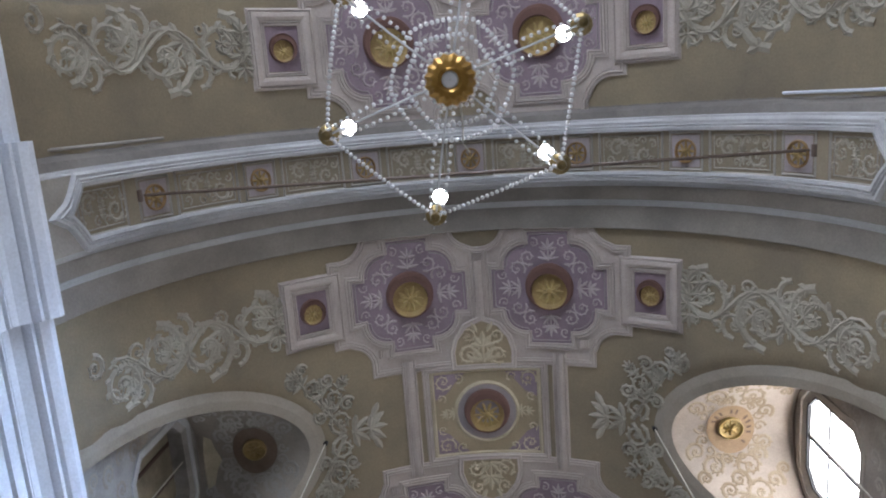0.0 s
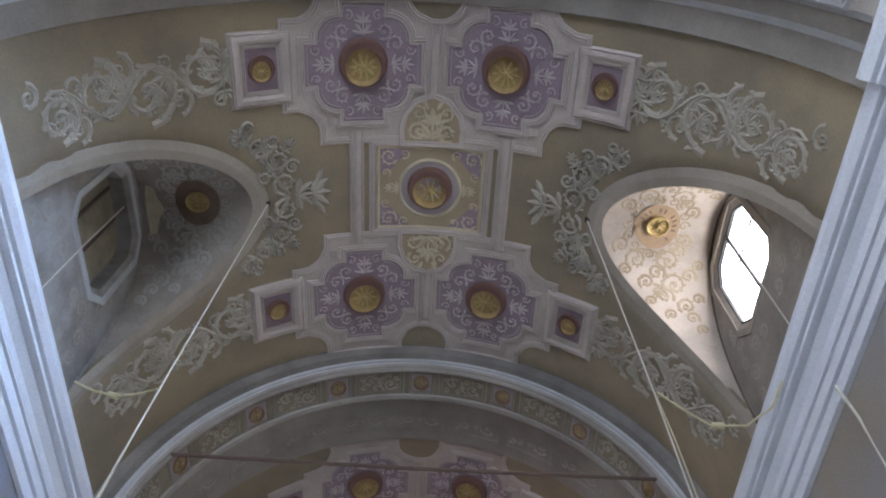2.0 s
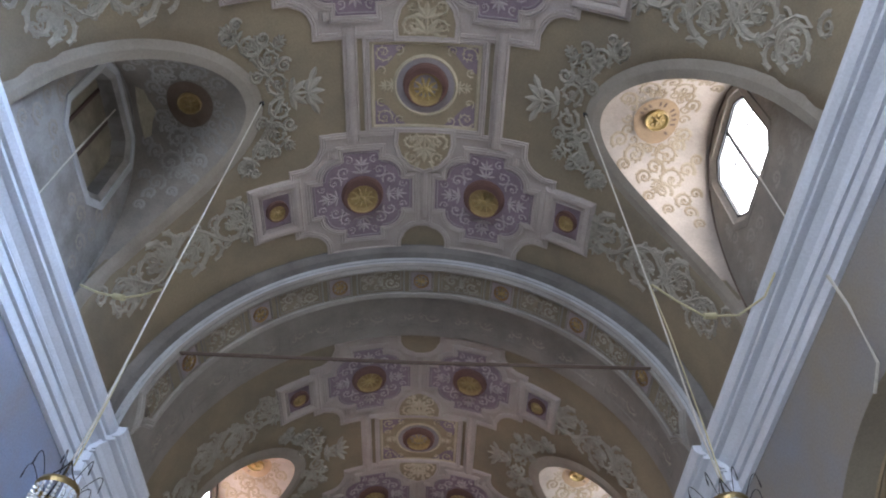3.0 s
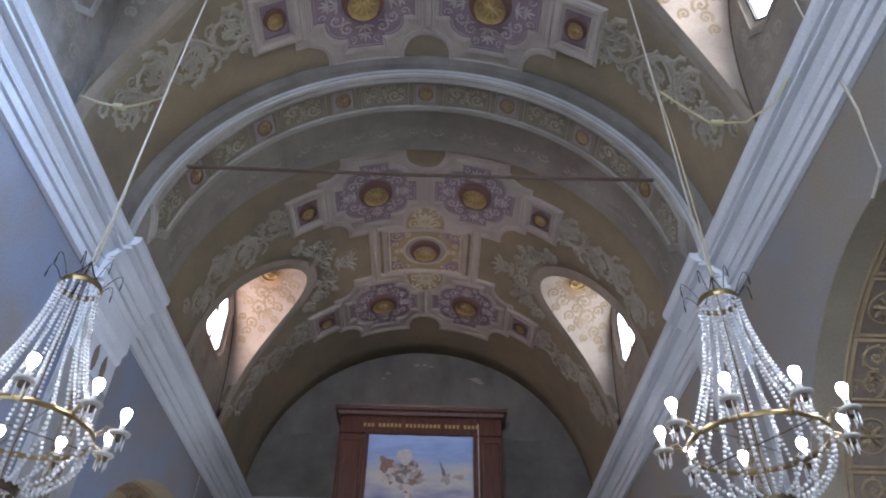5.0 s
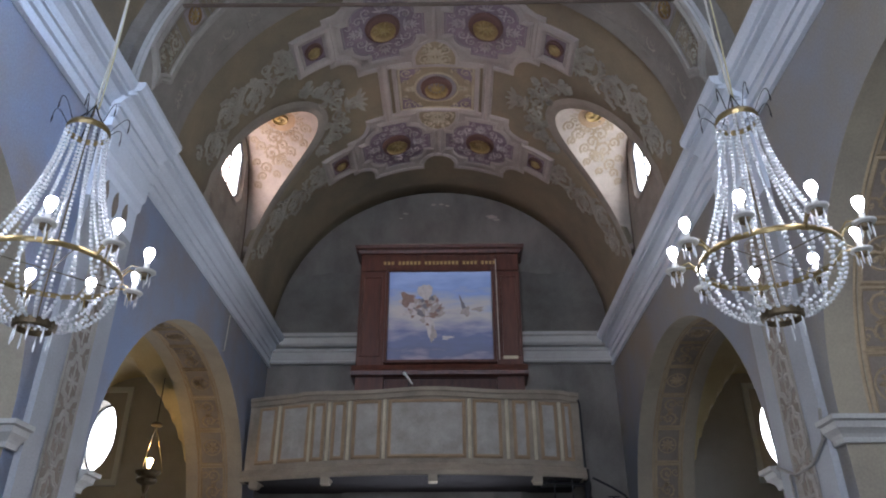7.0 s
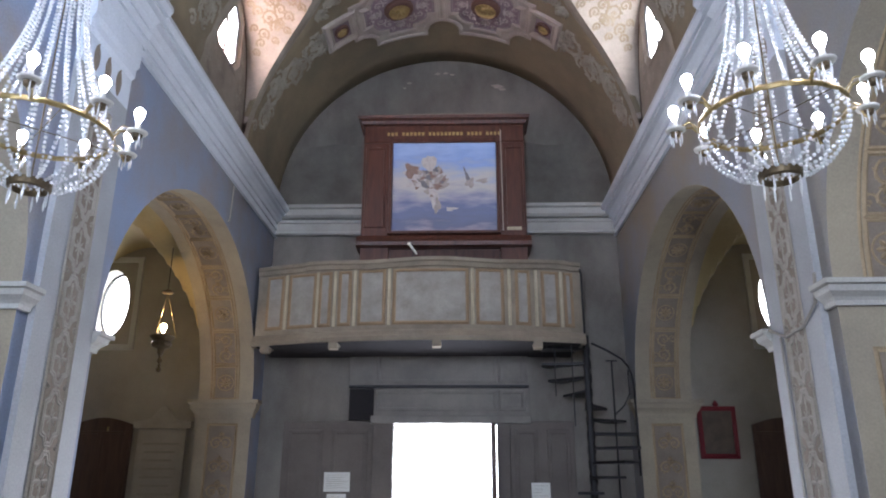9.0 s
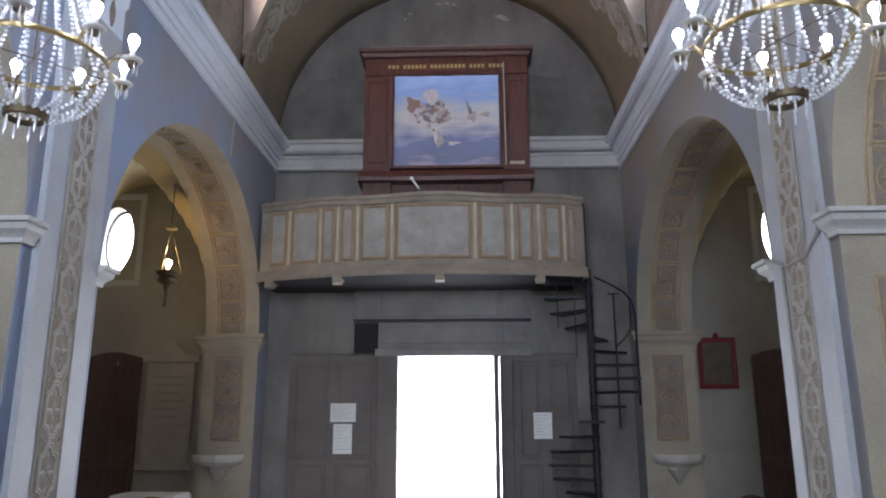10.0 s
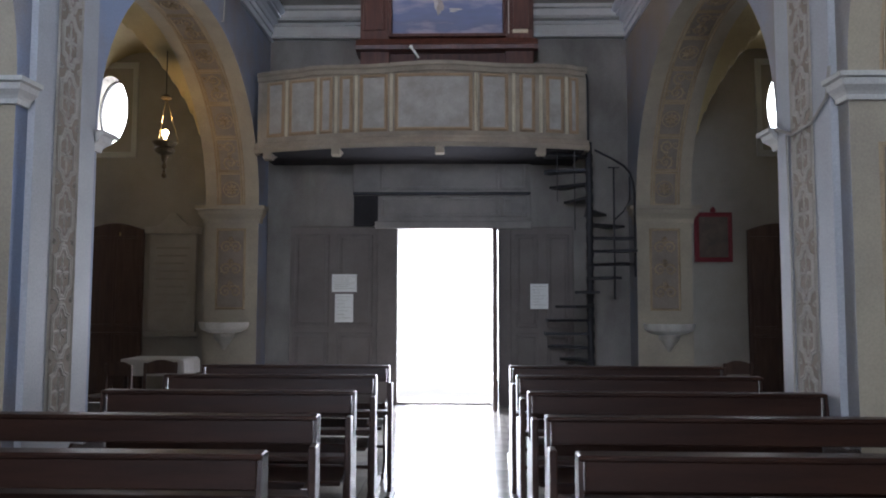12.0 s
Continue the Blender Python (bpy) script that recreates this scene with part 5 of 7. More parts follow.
def balcony():
    ob = thing("balcony", (0, 0, 0), "beige painted bow-fronted organ loft balcony with marbled panels", "balcony", kind="structure")
    xs = [BX0 + (BX1 - BX0) * i / 40 for i in range(41)]
    bm = bmesh.new()
    grid(bm, [[(x, front_y(x), BZ0), (x, front_y(x), BZ1), (x, front_y(x) + 0.08, BZ1), (x, front_y(x) + 0.08, BZ0)] for x in xs], closed=True)
    part("parapet", bm, M_BALCONY, ob)
    bm = bmesh.new()
    for x, e in ((BX0, -1), (BX1, 1)):
        box(bm, x - 0.04, x + 0.04, front_y(x), YB - 0.012, BZ0, BZ1 - 0.01)
    part("side_parapet", bm, M_BALCONY, ob)
    bm = bmesh.new()
    prof = [(0.0, BZ1 - 0.13), (0.03, BZ1 - 0.12), (0.035, BZ1 - 0.06), (0.06, BZ1 - 0.05), (0.065, BZ1), (-0.10, BZ1 + 0.012), (-0.10, BZ1 - 0.04)]
    grid(bm, [[(x, front_y(x) - o, z + 0.016 * math.cos((x + 0.1) * 3.4) * (abs(x + 0.1) < 1.9)) for o, z in prof] for x in [BX0 - 0.05 + (BX1 - BX0 + 0.1) * i / 60 for i in range(61)]])
    part("top_rail", bm, M_BALCONY, ob)
    bm = bmesh.new()
    prof = [(-0.06, BZ0 - 0.10), (0.09, BZ0 - 0.10), (0.10, BZ0 - 0.04), (0.07, BZ0 - 0.01), (0.04, BZ0 + 0.04), (0.0, BZ0 + 0.07)]
    grid(bm, [[(x, front_y(x) - o, z) for o, z in prof] for x in [BX0 - 0.07 + (BX1 - BX0 + 0.14) * i / 60 for i in range(61)]])
    part("bottom_moulding", bm, M_BALCONY, ob)
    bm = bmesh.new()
    # The lower sheet covers the moulding's underside; its black paints the shade.
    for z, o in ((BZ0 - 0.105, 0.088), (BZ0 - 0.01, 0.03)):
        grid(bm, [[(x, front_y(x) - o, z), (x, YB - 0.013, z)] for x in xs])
    part("platform", bm, M_SHADE_BLACK, ob)
    for x in (-2.55, -1.52, -0.07, 1.33):
        y = front_y(x)
        bm = bmesh.new()
        pts = [(y - 0.10, BZ0 - 0.10), (y - 0.10, BZ0 - 0.19), (y + 0.02, BZ0 - 0.20), (y + 0.10, BZ0 - 0.15), (y + 0.16, BZ0 - 0.13), (y + 0.30, BZ0 - 0.10)]
        rows = [[(x + dx, yy, zz) for yy, zz in pts] for dx in (-0.06, 0.06)]
        vr = grid(bm, rows, closed=True)
        bm.faces.new(vr[0]); bm.faces.new(list(reversed(vr[1])))
        part("bracket", bm, M_BALCONY, ob)
    bm = bmesh.new()
    ye = front_y(BX1)
    tube(bm, [(BX1 + 0.03, ye - 0.06, BZ1 - 0.10), (BX1 + 0.055, ye - 0.02, BZ1 - 0.16), (BX1 + 0.06, ye - 0.02, BZ0 + 0.05)], 0.014, 6)
    part("iron_strap", bm, M_IRON, ob, "black iron strap down the end")
    to_x = lambda px: BX0 + 0.02 + (px - 470) / 565 * (BX1 - BX0 - 0.04)
    for a, b in ((483, 512), (526, 573), (583, 601), (619, 637), (655, 698), (716, 842), (860, 903), (928, 949), (974, 1000), (1014, 1026)):
        x0, x1 = to_x(a), to_x(b)
        z0, z1 = BZ0 + 0.16, BZ1 - 0.17
        bm = bmesh.new()
        grid(bm, [[on_front(x0 + (x1 - x0) * i / 4, z, 0.012) for z in (z0, (z0 + z1) / 2, z1)] for i in range(5)])
        pn = part("panel", bm, M_MARBLE, ob, "grey marbled panel")
        bm = bmesh.new()
        frame_path(bm, [(x0, z0), (x1, z0), (x1, z1), (x0, z1)], [(-0.028, 0.002), (-0.022, 0.022), (0.0, 0.026), (0.02, 0.014), (0.024, 0.002)], on_front)
        part("panel_border", bm, M_PEACH, ob)
    for px in (519, 578, 610, 646, 707, 851, 915, 962, 1007):
        x = to_x(px)
        bm = bmesh.new()
        frame_path(bm, [(x - 0.012, BZ0 + 0.14), (x + 0.012, BZ0 + 0.14), (x + 0.012, BZ1 - 0.15), (x - 0.012, BZ1 - 0.15)], [(-0.012, 0.002), (0, 0.012), (0.01, 0.012)], on_front)
        part("pilaster_strip", bm, M_CREAM, ob)
    return ob


balcony()

mic = thing("microphone", (-0.42, 9.99, 4.88), "small pale microphone on a short stand on the balcony rail", "microphone")
bm = bmesh.new()
lathe(bm, [(0.05, 0.0), (0.05, 0.012), (0.01, 0.02), (0.008, 0.12)], 12, cap=True)
part("stand", bm, M_IRON, mic)
bm = bmesh.new()
tube(bm, [(0.05, 0.0, 0.08), (-0.05, 0.0, 0.22)], 0.014, 8, r_end=0.018)
part("handle", bm, M_CANDLE, mic)
bm = bmesh.new()
lathe(bm, [(0.002, -0.03), (0.022, -0.02), (0.03, 0.0), (0.022, 0.02), (0.002, 0.03)], 12, (-0.06, 0, 0.235))
part("head", bm, M_CANDLE, mic, smooth=True)

# ---------------------------------------------------------------- organ case with its painted blind
def painting_material():
    m = bpy.data.materials.new("painted_sky_canvas")
    m.use_nodes = True
    n, l = m.node_tree.nodes, m.node_tree.links
    b = n["Principled BSDF"]
    b.inputs["Roughness"].default_value = 0.6
    co = n.new("ShaderNodeTexCoord")
    sep = n.new("ShaderNodeSeparateXYZ")
    l.new(co.outputs["Object"], sep.inputs[0])
    noise_n = n.new("ShaderNodeTexNoise")
    noise_n.inputs["Scale"].default_value, noise_n.inputs["Detail"].default_value = 3.5, 6
    mp = n.new("ShaderNodeMapping")
    mp.inputs["Scale"].default_value = (0.6, 1, 2.2)
    l.new(co.outputs["Object"], mp.inputs[0])
    l.new(mp.outputs[0], noise_n.inputs["Vector"])
    add = n.new("ShaderNodeMath")
    add.operation = "MULTIPLY_ADD"
    add.inputs[1].default_value, add.inputs[2].default_value = 0.55, -0.27
    l.new(noise_n.outputs[0], add.inputs[0])
    rng = n.new("ShaderNodeMapRange")
    rng.inputs["From Min"].default_value, rng.inputs["From Max"].default_value = -0.8, 0.8
    l.new(sep.outputs[2], rng.inputs[0])
    tot = n.new("ShaderNodeMath")
    l.new(rng.outputs[0], tot.inputs[0])
    l.new(add.outputs[0], tot.inputs[1])
    ramp = n.new("ShaderNodeValToRGB")
    stops = [(0.0, (0.30, 0.28, 0.34)), (0.10, (0.13, 0.15, 0.24)), (0.26, (0.14, 0.17, 0.30)), (0.38, (0.30, 0.31, 0.40)), (0.52, (0.46, 0.45, 0.43)), (0.64, (0.36, 0.40, 0.50)), (0.78, (0.22, 0.33, 0.62)), (1.0, (0.33, 0.46, 0.74))]
    cr = ramp.color_ramp
    cr.elements[0].position, cr.elements[0].color = stops[0][0], (*stops[0][1], 1)
    cr.elements[1].position, cr.elements[1].color = stops[-1][0], (*stops[-1][1], 1)
    for p, c in stops[1:-1]:
        cr.elements.new(p).color = (*c, 1)
    l.new(tot.outputs[0], ramp.inputs[0])
    l.new(ramp.outputs[0], b.inputs["Base Color"])
    return m


def organ_case():
    yf = 10.72
    ob = thing("organ_case", (0, yf, 3.76), "red-brown wooden organ case closed by a painted sky canvas", "organ case")
    b = -3.76
    part("stile", boxes((-1.30, -0.86, 0.0, 0.50, 0.012, 7.10 + b), bevel=0.008), M_WOOD, ob)
    part("stile", boxes((0.88, 1.30, 0.0, 0.50, 0.012, 7.10 + b), bevel=0.008), M_WOOD, ob)
    part("back_panel", boxes((-0.86, 0.88, 0.10, 0.50, 0.012, 7.10 + b)), M_WOOD, ob)
    part("frieze", boxes((-1.30, 1.30, -0.02, 0.50, 7.10 + b, 7.40 + b), bevel=0.01), M_WOOD, ob)
    bm = bmesh.new()
    prof = [(0.0, 7.40), (0.03, 7.42), (0.05, 7.47), (0.09, 7.49), (0.10, 7.54), (-0.4, 7.545)]
    rows = [[(-1.30 - o, -0.02 - o, z + b), (1.30 + o, -0.02 - o, z + b)] for o, z in prof]
    grid(bm, rows)
    for e in (-1, 1):
        grid(bm, [[(e * (1.30 + o), -0.02 - o, z + b), (e * (1.30 + o), 0.5, z + b)] for o, z in prof])
    part("cornice", bm, M_WOOD, ob)
    part("top_board", boxes((-1.20, 1.20, 0.12, 0.5, 7.545 + b, 7.70 + b), bevel=0.01), M_ROSE, ob, "pale pinkish top board")
    bm = bmesh.new()
    prof = [(0.0, 5.30), (0.07, 5.32), (0.08, 5.38), (0.04, 5.42), (0.0, 5.50)]
    grid(bm, [[(x, -0.0 - o, z + b) for o, z in prof] for x in (-1.36, 1.36)])
    box(bm, -1.36, 1.36, 0.0, 0.5, 5.30 + b, 5.50 + b)
    part("sill_moulding", bm, M_WOOD, ob)
    for x0, x1 in ((-1.24, -0.95), (0.98, 1.25)):
        bm = bmesh.new()
        frame_path(bm, [(x0, 5.65 + b), (x1, 5.65 + b), (x1, 7.0 + b), (x0, 7.0 + b)], [(-0.02, 0.0), (-0.015, 0.015), (0.012, 0.015), (0.02, 0.0)], lambda u, v, h: (u, -h, v))
        part("stile_panel", bm, M_WOOD, ob)
    bm = bmesh.new()
    frame_path(bm, [(-0.84, 5.56 + b), (0.86, 5.56 + b), (0.86, 7.16 + b), (-0.84, 7.16 + b)], [(-0.015, 0.0), (-0.01, 0.03), (0.03, 0.03), (0.045, -0.02)], lambda u, v, h: (u, -h + 0.0, v))
    part("canvas_frame", bm, M_WOOD, ob)
    bm = bmesh.new()
    grid(bm, [[(-0.82 + 1.66 * i / 24, 0.02 + 0.008 * math.sin(i * 0.9) * (1 - 0.3 * k), -0.8 + 1.6 * k / 6) for k in range(7)] for i in range(25)])
    canvas = part("painted_canvas", bm, painting_material(), ob, "painted canvas of clouds in a blue sky", smooth=True)
    canvas.location = (0, 0, 6.36 + b)
    tones = {"pale_paint": (0.60, 0.57, 0.56), "brown_paint": (0.30, 0.21, 0.18), "ochre_paint": (0.44, 0.40, 0.37), "dark_paint": (0.22, 0.22, 0.24)}
    mats = {k: material(k, c, rough=0.7, amount=0.7, scale=14, bump=0.0) for k, c in tones.items()}
    blobs = [("pale_paint", -0.22, 0.32, 0.10, 0.22, 0.2), ("pale_paint", -0.30, 0.12, 0.20, 0.10, 0.3), ("brown_paint", -0.52, 0.24, 0.11, 0.12, 0.2), ("ochre_paint", -0.12, 0.16, 0.13, 0.12, -0.4),
             ("pale_paint", -0.42, 0.02, 0.18, 0.06, 0.1), ("ochre_paint", -0.05, 0.0, 0.16, 0.07, 0.3), ("dark_paint", -0.28, 0.00, 0.14, 0.05, -0.5), ("pale_paint", -0.16, -0.24, 0.07, 0.20, 0.25),
             ("ochre_paint", -0.10, -0.36, 0.05, 0.12, -0.1), ("dark_paint", 0.38, 0.12, 0.03, 0.15, 0.3), ("ochre_paint", 0.42, 0.02, 0.07, 0.08, -0.3), ("ochre_paint", 0.62, 0.06, 0.09, 0.04, 0.0),
             ("brown_paint", -0.02, 0.06, 0.10, 0.03, 0.9), ("dark_paint", -0.24, 0.12, 0.07, 0.05, 0.4), ("pale_paint", 0.12, -0.42, 0.09, 0.03, 0.1)]
    dice = random.Random(5)
    for k in range(34):
        blobs.append((dice.choice(list(mats)), dice.gauss(-0.25, 0.15), dice.gauss(0.08, 0.11), dice.uniform(0.02, 0.06), dice.uniform(0.015, 0.05), dice.uniform(-1.5, 1.5)))
    for i, (tone, x, z, a, c, t) in enumerate(blobs):
        bm = bmesh.new()
        out = []
        for k in range(18):
            g = 2 * math.pi * k / 18
            w = 1 + 0.28 * math.sin(3 * g + i) + 0.15 * math.sin(5 * g + 2 * i)
            px, pz = a * w * math.cos(g), c * w * math.sin(g)
            out.append(bm.verts.new((x + px * math.cos(t) - pz * math.sin(t), 0.008 - 0.0004 * i, z + px * math.sin(t) + pz * math.cos(t))))
        bm.faces.new(out)
        part("painted_shape", bm, mats[tone], canvas)
    bm = bmesh.new()
    x = -0.92
    for w in (3, 6, 9, 4, 4):
        for k in range(w):
            box(bm, x, x + 0.042, -0.026, -0.0215, 7.215 + b, 7.275 + b)
            x += 0.064
        x += 0.05
    part("lettering", bm, M_GOLD, ob, "faded gilt lettering", kind="stuff")
    bm = bmesh.new()
    tube(bm, [(0.92, -0.035, 7.30 + b), (0.925, -0.035, 6.4 + b), (0.93, -0.035, 5.56 + b)], 0.009, 6)
    part("pull_cord", bm, M_ROPE, ob)
    part("name_plate", boxes((0.99, 1.22, -0.008, 0.0, 5.58 + b, 5.64 + b)), M_CREAM, ob)
    return ob


organ_case()

# ---------------------------------------------------------------- spiral stair
def spiral_stair():
    cx, cy = 2.06, 10.45
    ob = thing("spiral_staircase", (cx, cy, 0), "black iron spiral staircase up to the organ loft", "staircase")
    bm = bmesh.new()
    lathe(bm, [(0.045, 0.0), (0.045, 3.85)], 12, cap=True)
    lathe(bm, [(0.10, 0.0), (0.10, 0.03), (0.05, 0.05)], 12)
    part("column", bm, M_IRON, ob)
    n, rise = 19, 0.195
    tread = None
    for i in range(n):
        z = 0.15 + rise * i
        a = radians(180 - 150 * (3.60 - z))
        if tread is None:
            bm = bmesh.new()
            w = radians(15)
            top = [(0.03, -0.05), (0.03, 0.05), (0.64 * math.cos(w), 0.64 * math.sin(w)), (0.66, 0.0), (0.64 * math.cos(w), -0.64 * math.sin(w))]
            vr = grid(bm, [[(x, y, 0.0) for x, y in top], [(x, y, -0.035) for x, y in top]], closed=True)
            bm.faces.new(vr[0]); bm.faces.new(list(reversed(vr[1])))
            lathe(bm, [(0.055, -0.09), (0.055, 0.02)], 10)
            tread = part("tread", bm, M_IRON, ob)
            tread.matrix_basis = pose(0, 0, z, 0, 0, math.degrees(a))
        else:
            again(tread, ob, pose(0, 0, z, 0, 0, math.degrees(a)))
    bm = bmesh.new()
    tube(bm, [(0.06, -0.12, 3.72), (0.30, -0.12, 3.60), (0.48, -0.08, 3.50), (0.58, -0.03, 3.40), (0.63, 0.0, 3.26), (0.645, 0.0, 3.10), (0.645, 0.0, 1.92)], 0.016, 8)
    tube(bm, [(0.58, 0.02, 3.36), (0.585, 0.04, 3.02), (0.50, 0.08, 2.86), (0.36, 0.0, 2.74)], 0.011, 8)
    part("handrail", bm, M_IRON, ob)
    bm = bmesh.new()
    tube(bm, [(0.33, -0.10, 1.60), (0.33, -0.10, 3.47)], 0.013, 8)
    tube(bm, [(0.25, -0.10, 3.47), (0.41, -0.10, 3.47)], 0.011, 6)
    part("newel", bm, M_IRON, ob)
    for x, z0 in ((-0.26, 2.55), (-0.50, 2.95)):
        bm = bmesh.new()
        tube(bm, [(x, -0.34, z0), (x, -0.34, 3.66)], 0.008, 6)
        part("baluster", bm, M_IRON, ob)
    return ob


spiral_stair()

# ---------------------------------------------------------------- chandeliers
def bead_mesh(name, pts, r):
    bm = bmesh.new()
    for p in pts:
        bmesh.ops.create_icosphere(bm, subdivisions=1, radius=r, matrix=Matrix.Translation(p))
    return bm


def bulb_profile(s=1.0):
    return [(0.012 * s, 0.0), (0.014 * s, 0.02 * s), (0.026 * s, 0.045 * s), (0.033 * s, 0.07 * s), (0.030 * s, 0.092 * s), (0.018 * s, 0.105 * s), (0.002, 0.110 * s)]


def pendant(bm, x, y, z, s=1.0):
    lathe(bm, [(0.001, 0.0), (0.003 * s, -0.01 * s), (0.0058 * s, -0.045 * s), (0.004 * s, -0.07 * s), (0.001, -0.08 * s)], 6, (x, y, z))


def basket_chandelier(at):
    """Bead basket on brass hoops, with bulbs on curved arms; z 0 is the top crown."""
    ob = thing("crystal_chandelier", at, "crystal bead basket chandelier with brass hoops and lit bulbs", "chandelier", "hanging basket chandeliers")
    zr, zb, rr, rc, rb = -0.78, -1.05, 0.303, 0.10, 0.078
    bm = bmesh.new()
    grid(bm, [[((rc + o) * math.cos(2 * math.pi * i / 24), (rc + o) * math.sin(2 * math.pi * i / 24), z) for i in range(24)] for o, z in ((0.0, -0.018), (0.006, 0.0), (0.0, 0.018), (-0.006, 0.0), (0.0, -0.018))], closed=True)
    part("crown_hoop", bm, M_BRASS, ob)
    bm = bmesh.new()
    grid(bm, [[((rr + o) * math.cos(2 * math.pi * i / 48), (rr + o) * math.sin(2 * math.pi * i / 48), z + 0.0015 * math.sin(i * 3)) for i in range(48)]
              for o, z in ((0.0, zr - 0.013), (0.006, zr - 0.012), (0.010, zr), (0.006, zr + 0.012), (0.0, zr + 0.013), (-0.006, zr), (0.0, zr - 0.013))], closed=True)
    part("main_hoop", bm, M_BRASS, ob, "embossed brass hoop")
    bm = bmesh.new()
    grid(bm, [[((rb + o) * math.cos(2 * math.pi * i / 24), (rb + o) * math.sin(2 * math.pi * i / 24), z) for i in range(24)] for o, z in ((0.0, zb - 0.022), (0.010, zb - 0.015), (0.013, zb + 0.015), (0.0, zb + 0.02), (-0.008, zb), (0.0, zb - 0.022))], closed=True)
    part("bottom_hoop", bm, M_OLDBRASS, ob, "tarnished brass hoop")
    strand = low = None
    n = 18
    for i in range(n):
        m = pose(0, 0, 0, 0, 0, 360 * i / n)
        if strand is None:
            pts = []
            for k in range(36):
                t = k / 35
                pts.append((rc + (rr - rc) * (t ** 1.75), 0.0, -0.03 + (zr + 0.03) * t))
            strand = part("bead_strand", bead_mesh("s", pts, 0.0098), M_CRYSTAL, ob, kind="stuff")
            pts = []
            for k in range(17):
                t = k / 16
                a = t * math.pi / 2
                pts.append((rb + (rr - rb) * math.cos(a), 0.0, zr - 0.02 + (zb - zr + 0.03) * math.sin(a)))
            low = part("bead_strand", bead_mesh("s", pts, 0.0098), M_CRYSTAL, ob, kind="stuff")
        else:
            again(strand, ob, m)
            again(low, ob, m)
    bm = bmesh.new()
    for i in range(8):
        a = 2 * math.pi * i / 8
        pendant(bm, rb * math.cos(a), rb * math.sin(a), zb - 0.02, 0.95)
    part("pendant", bm, M_CRYSTAL, ob, kind="stuff")
    # wire curls round the crown
    bm = bmesh.new()
    for i in range(8):
        a = 2 * math.pi * i / 8
        pts = [((rc + 0.08 * math.sin(t * 0.62)) * math.cos(a), (rc + 0.08 * math.sin(t * 0.62)) * math.sin(a), 0.02 + 0.09 * math.sin(t)) for t in [k * 0.35 for k in range(8)]]
        tube(bm, pts, 0.0022, 4)
        pendant(bm, pts[-1][0], pts[-1][1], pts[-1][2], 0.7)
    for i in range(3):
        a = 2 * math.pi * i / 3
        tube(bm, [(rc * math.cos(a), rc * math.sin(a), 0.0), (0.03 * math.cos(a), 0.03 * math.sin(a), 0.10), (0, 0, 0.17)], 0.004, 4)
    part("crown_wire", bm, M_IRON, ob, kind="stuff")
    bm = bmesh.new()
    tube(bm, [(0, 0, 0.17), (0, 0, zb)], 0.004, 6)
    for i in range(2):
        a = math.pi * i / 2 + 0.5
        tube(bm, [(rr * math.cos(a), rr * math.sin(a), zr), (-rr * math.cos(a), -rr * math.sin(a), zr)], 0.003, 4)
    part("stem", bm, M_OLDBRASS, ob, "thin dark wire frame")
    arm = None
    for i in range(9):
        m = pose(0, 0, 0.0, 0, 0, 40 * i + 36)
        if arm is None:
            bm = bmesh.new()
            tube(bm, [(rr, 0, zr - 0.01), (rr + 0.03, 0, zr + 0.03), (rr + 0.07, 0, zr + 0.035), (rr + 0.095, 0, zr - 0.01), (rr + 0.104, 0, zr + 0.02)], 0.006, 6)
            tube(bm, [(rr, 0, zr + 0.015), (rr + 0.04, 0, zr + 0.06), (rr + 0.075, 0, zr + 0.05)], 0.004, 5)
            arm = part("arm", bm, M_BRASS, ob)
            arm.matrix_basis = m
            bm = bmesh.new()
            lathe(bm, [(0.010, 0.008), (0.034, 0.008), (0.045, 0.013), (0.048, 0.020), (0.044, 0.021), (0.030, 0.016), (0.012, 0.014)], 16, (rr + 0.104, 0, zr + 0.015))
            cup = part("drip_pan", bm, M_CANDLE, arm)
            bm = bmesh.new()
            lathe(bm, [(0.012, 0.02), (0.013, 0.06), (0.010, 0.065)], 10, (rr + 0.104, 0, zr + 0.015))
            sleeve = part("candle_sleeve", bm, M_CANDLE, arm)
            bm = bmesh.new()
            lathe(bm, [(0.006, -0.022), (0.020, -0.012), (0.027, 0.006), (0.012, 0.012)], 12, (rr + 0.104, 0, zr + 0.014))
            under = part("socket_cup", bm, M_OLDBRASS, arm, "tarnished brass cup")
            bm = bmesh.new()
            lathe(bm, bulb_profile(0.72), 12, (rr + 0.104, 0, zr + 0.078))
            bulb = part("bulb", bm, M_BULB, arm, "lit clear bulb", smooth=True)
            bm = bmesh.new()
            for k in range(5):
                a = 2 * math.pi * k / 5 + 0.4
                pendant(bm, rr + 0.104 + 0.026 * math.cos(a), 0.026 * math.sin(a), zr + 0.018, 0.78)
            drops = part("pendant", bm, M_CRYSTAL, arm, kind="stuff")
        else:
            o = again(arm, ob, m)
            for q in (cup, sleeve, under, bulb, drops):
                again(q, o, Matrix.Identity(4))
    return ob


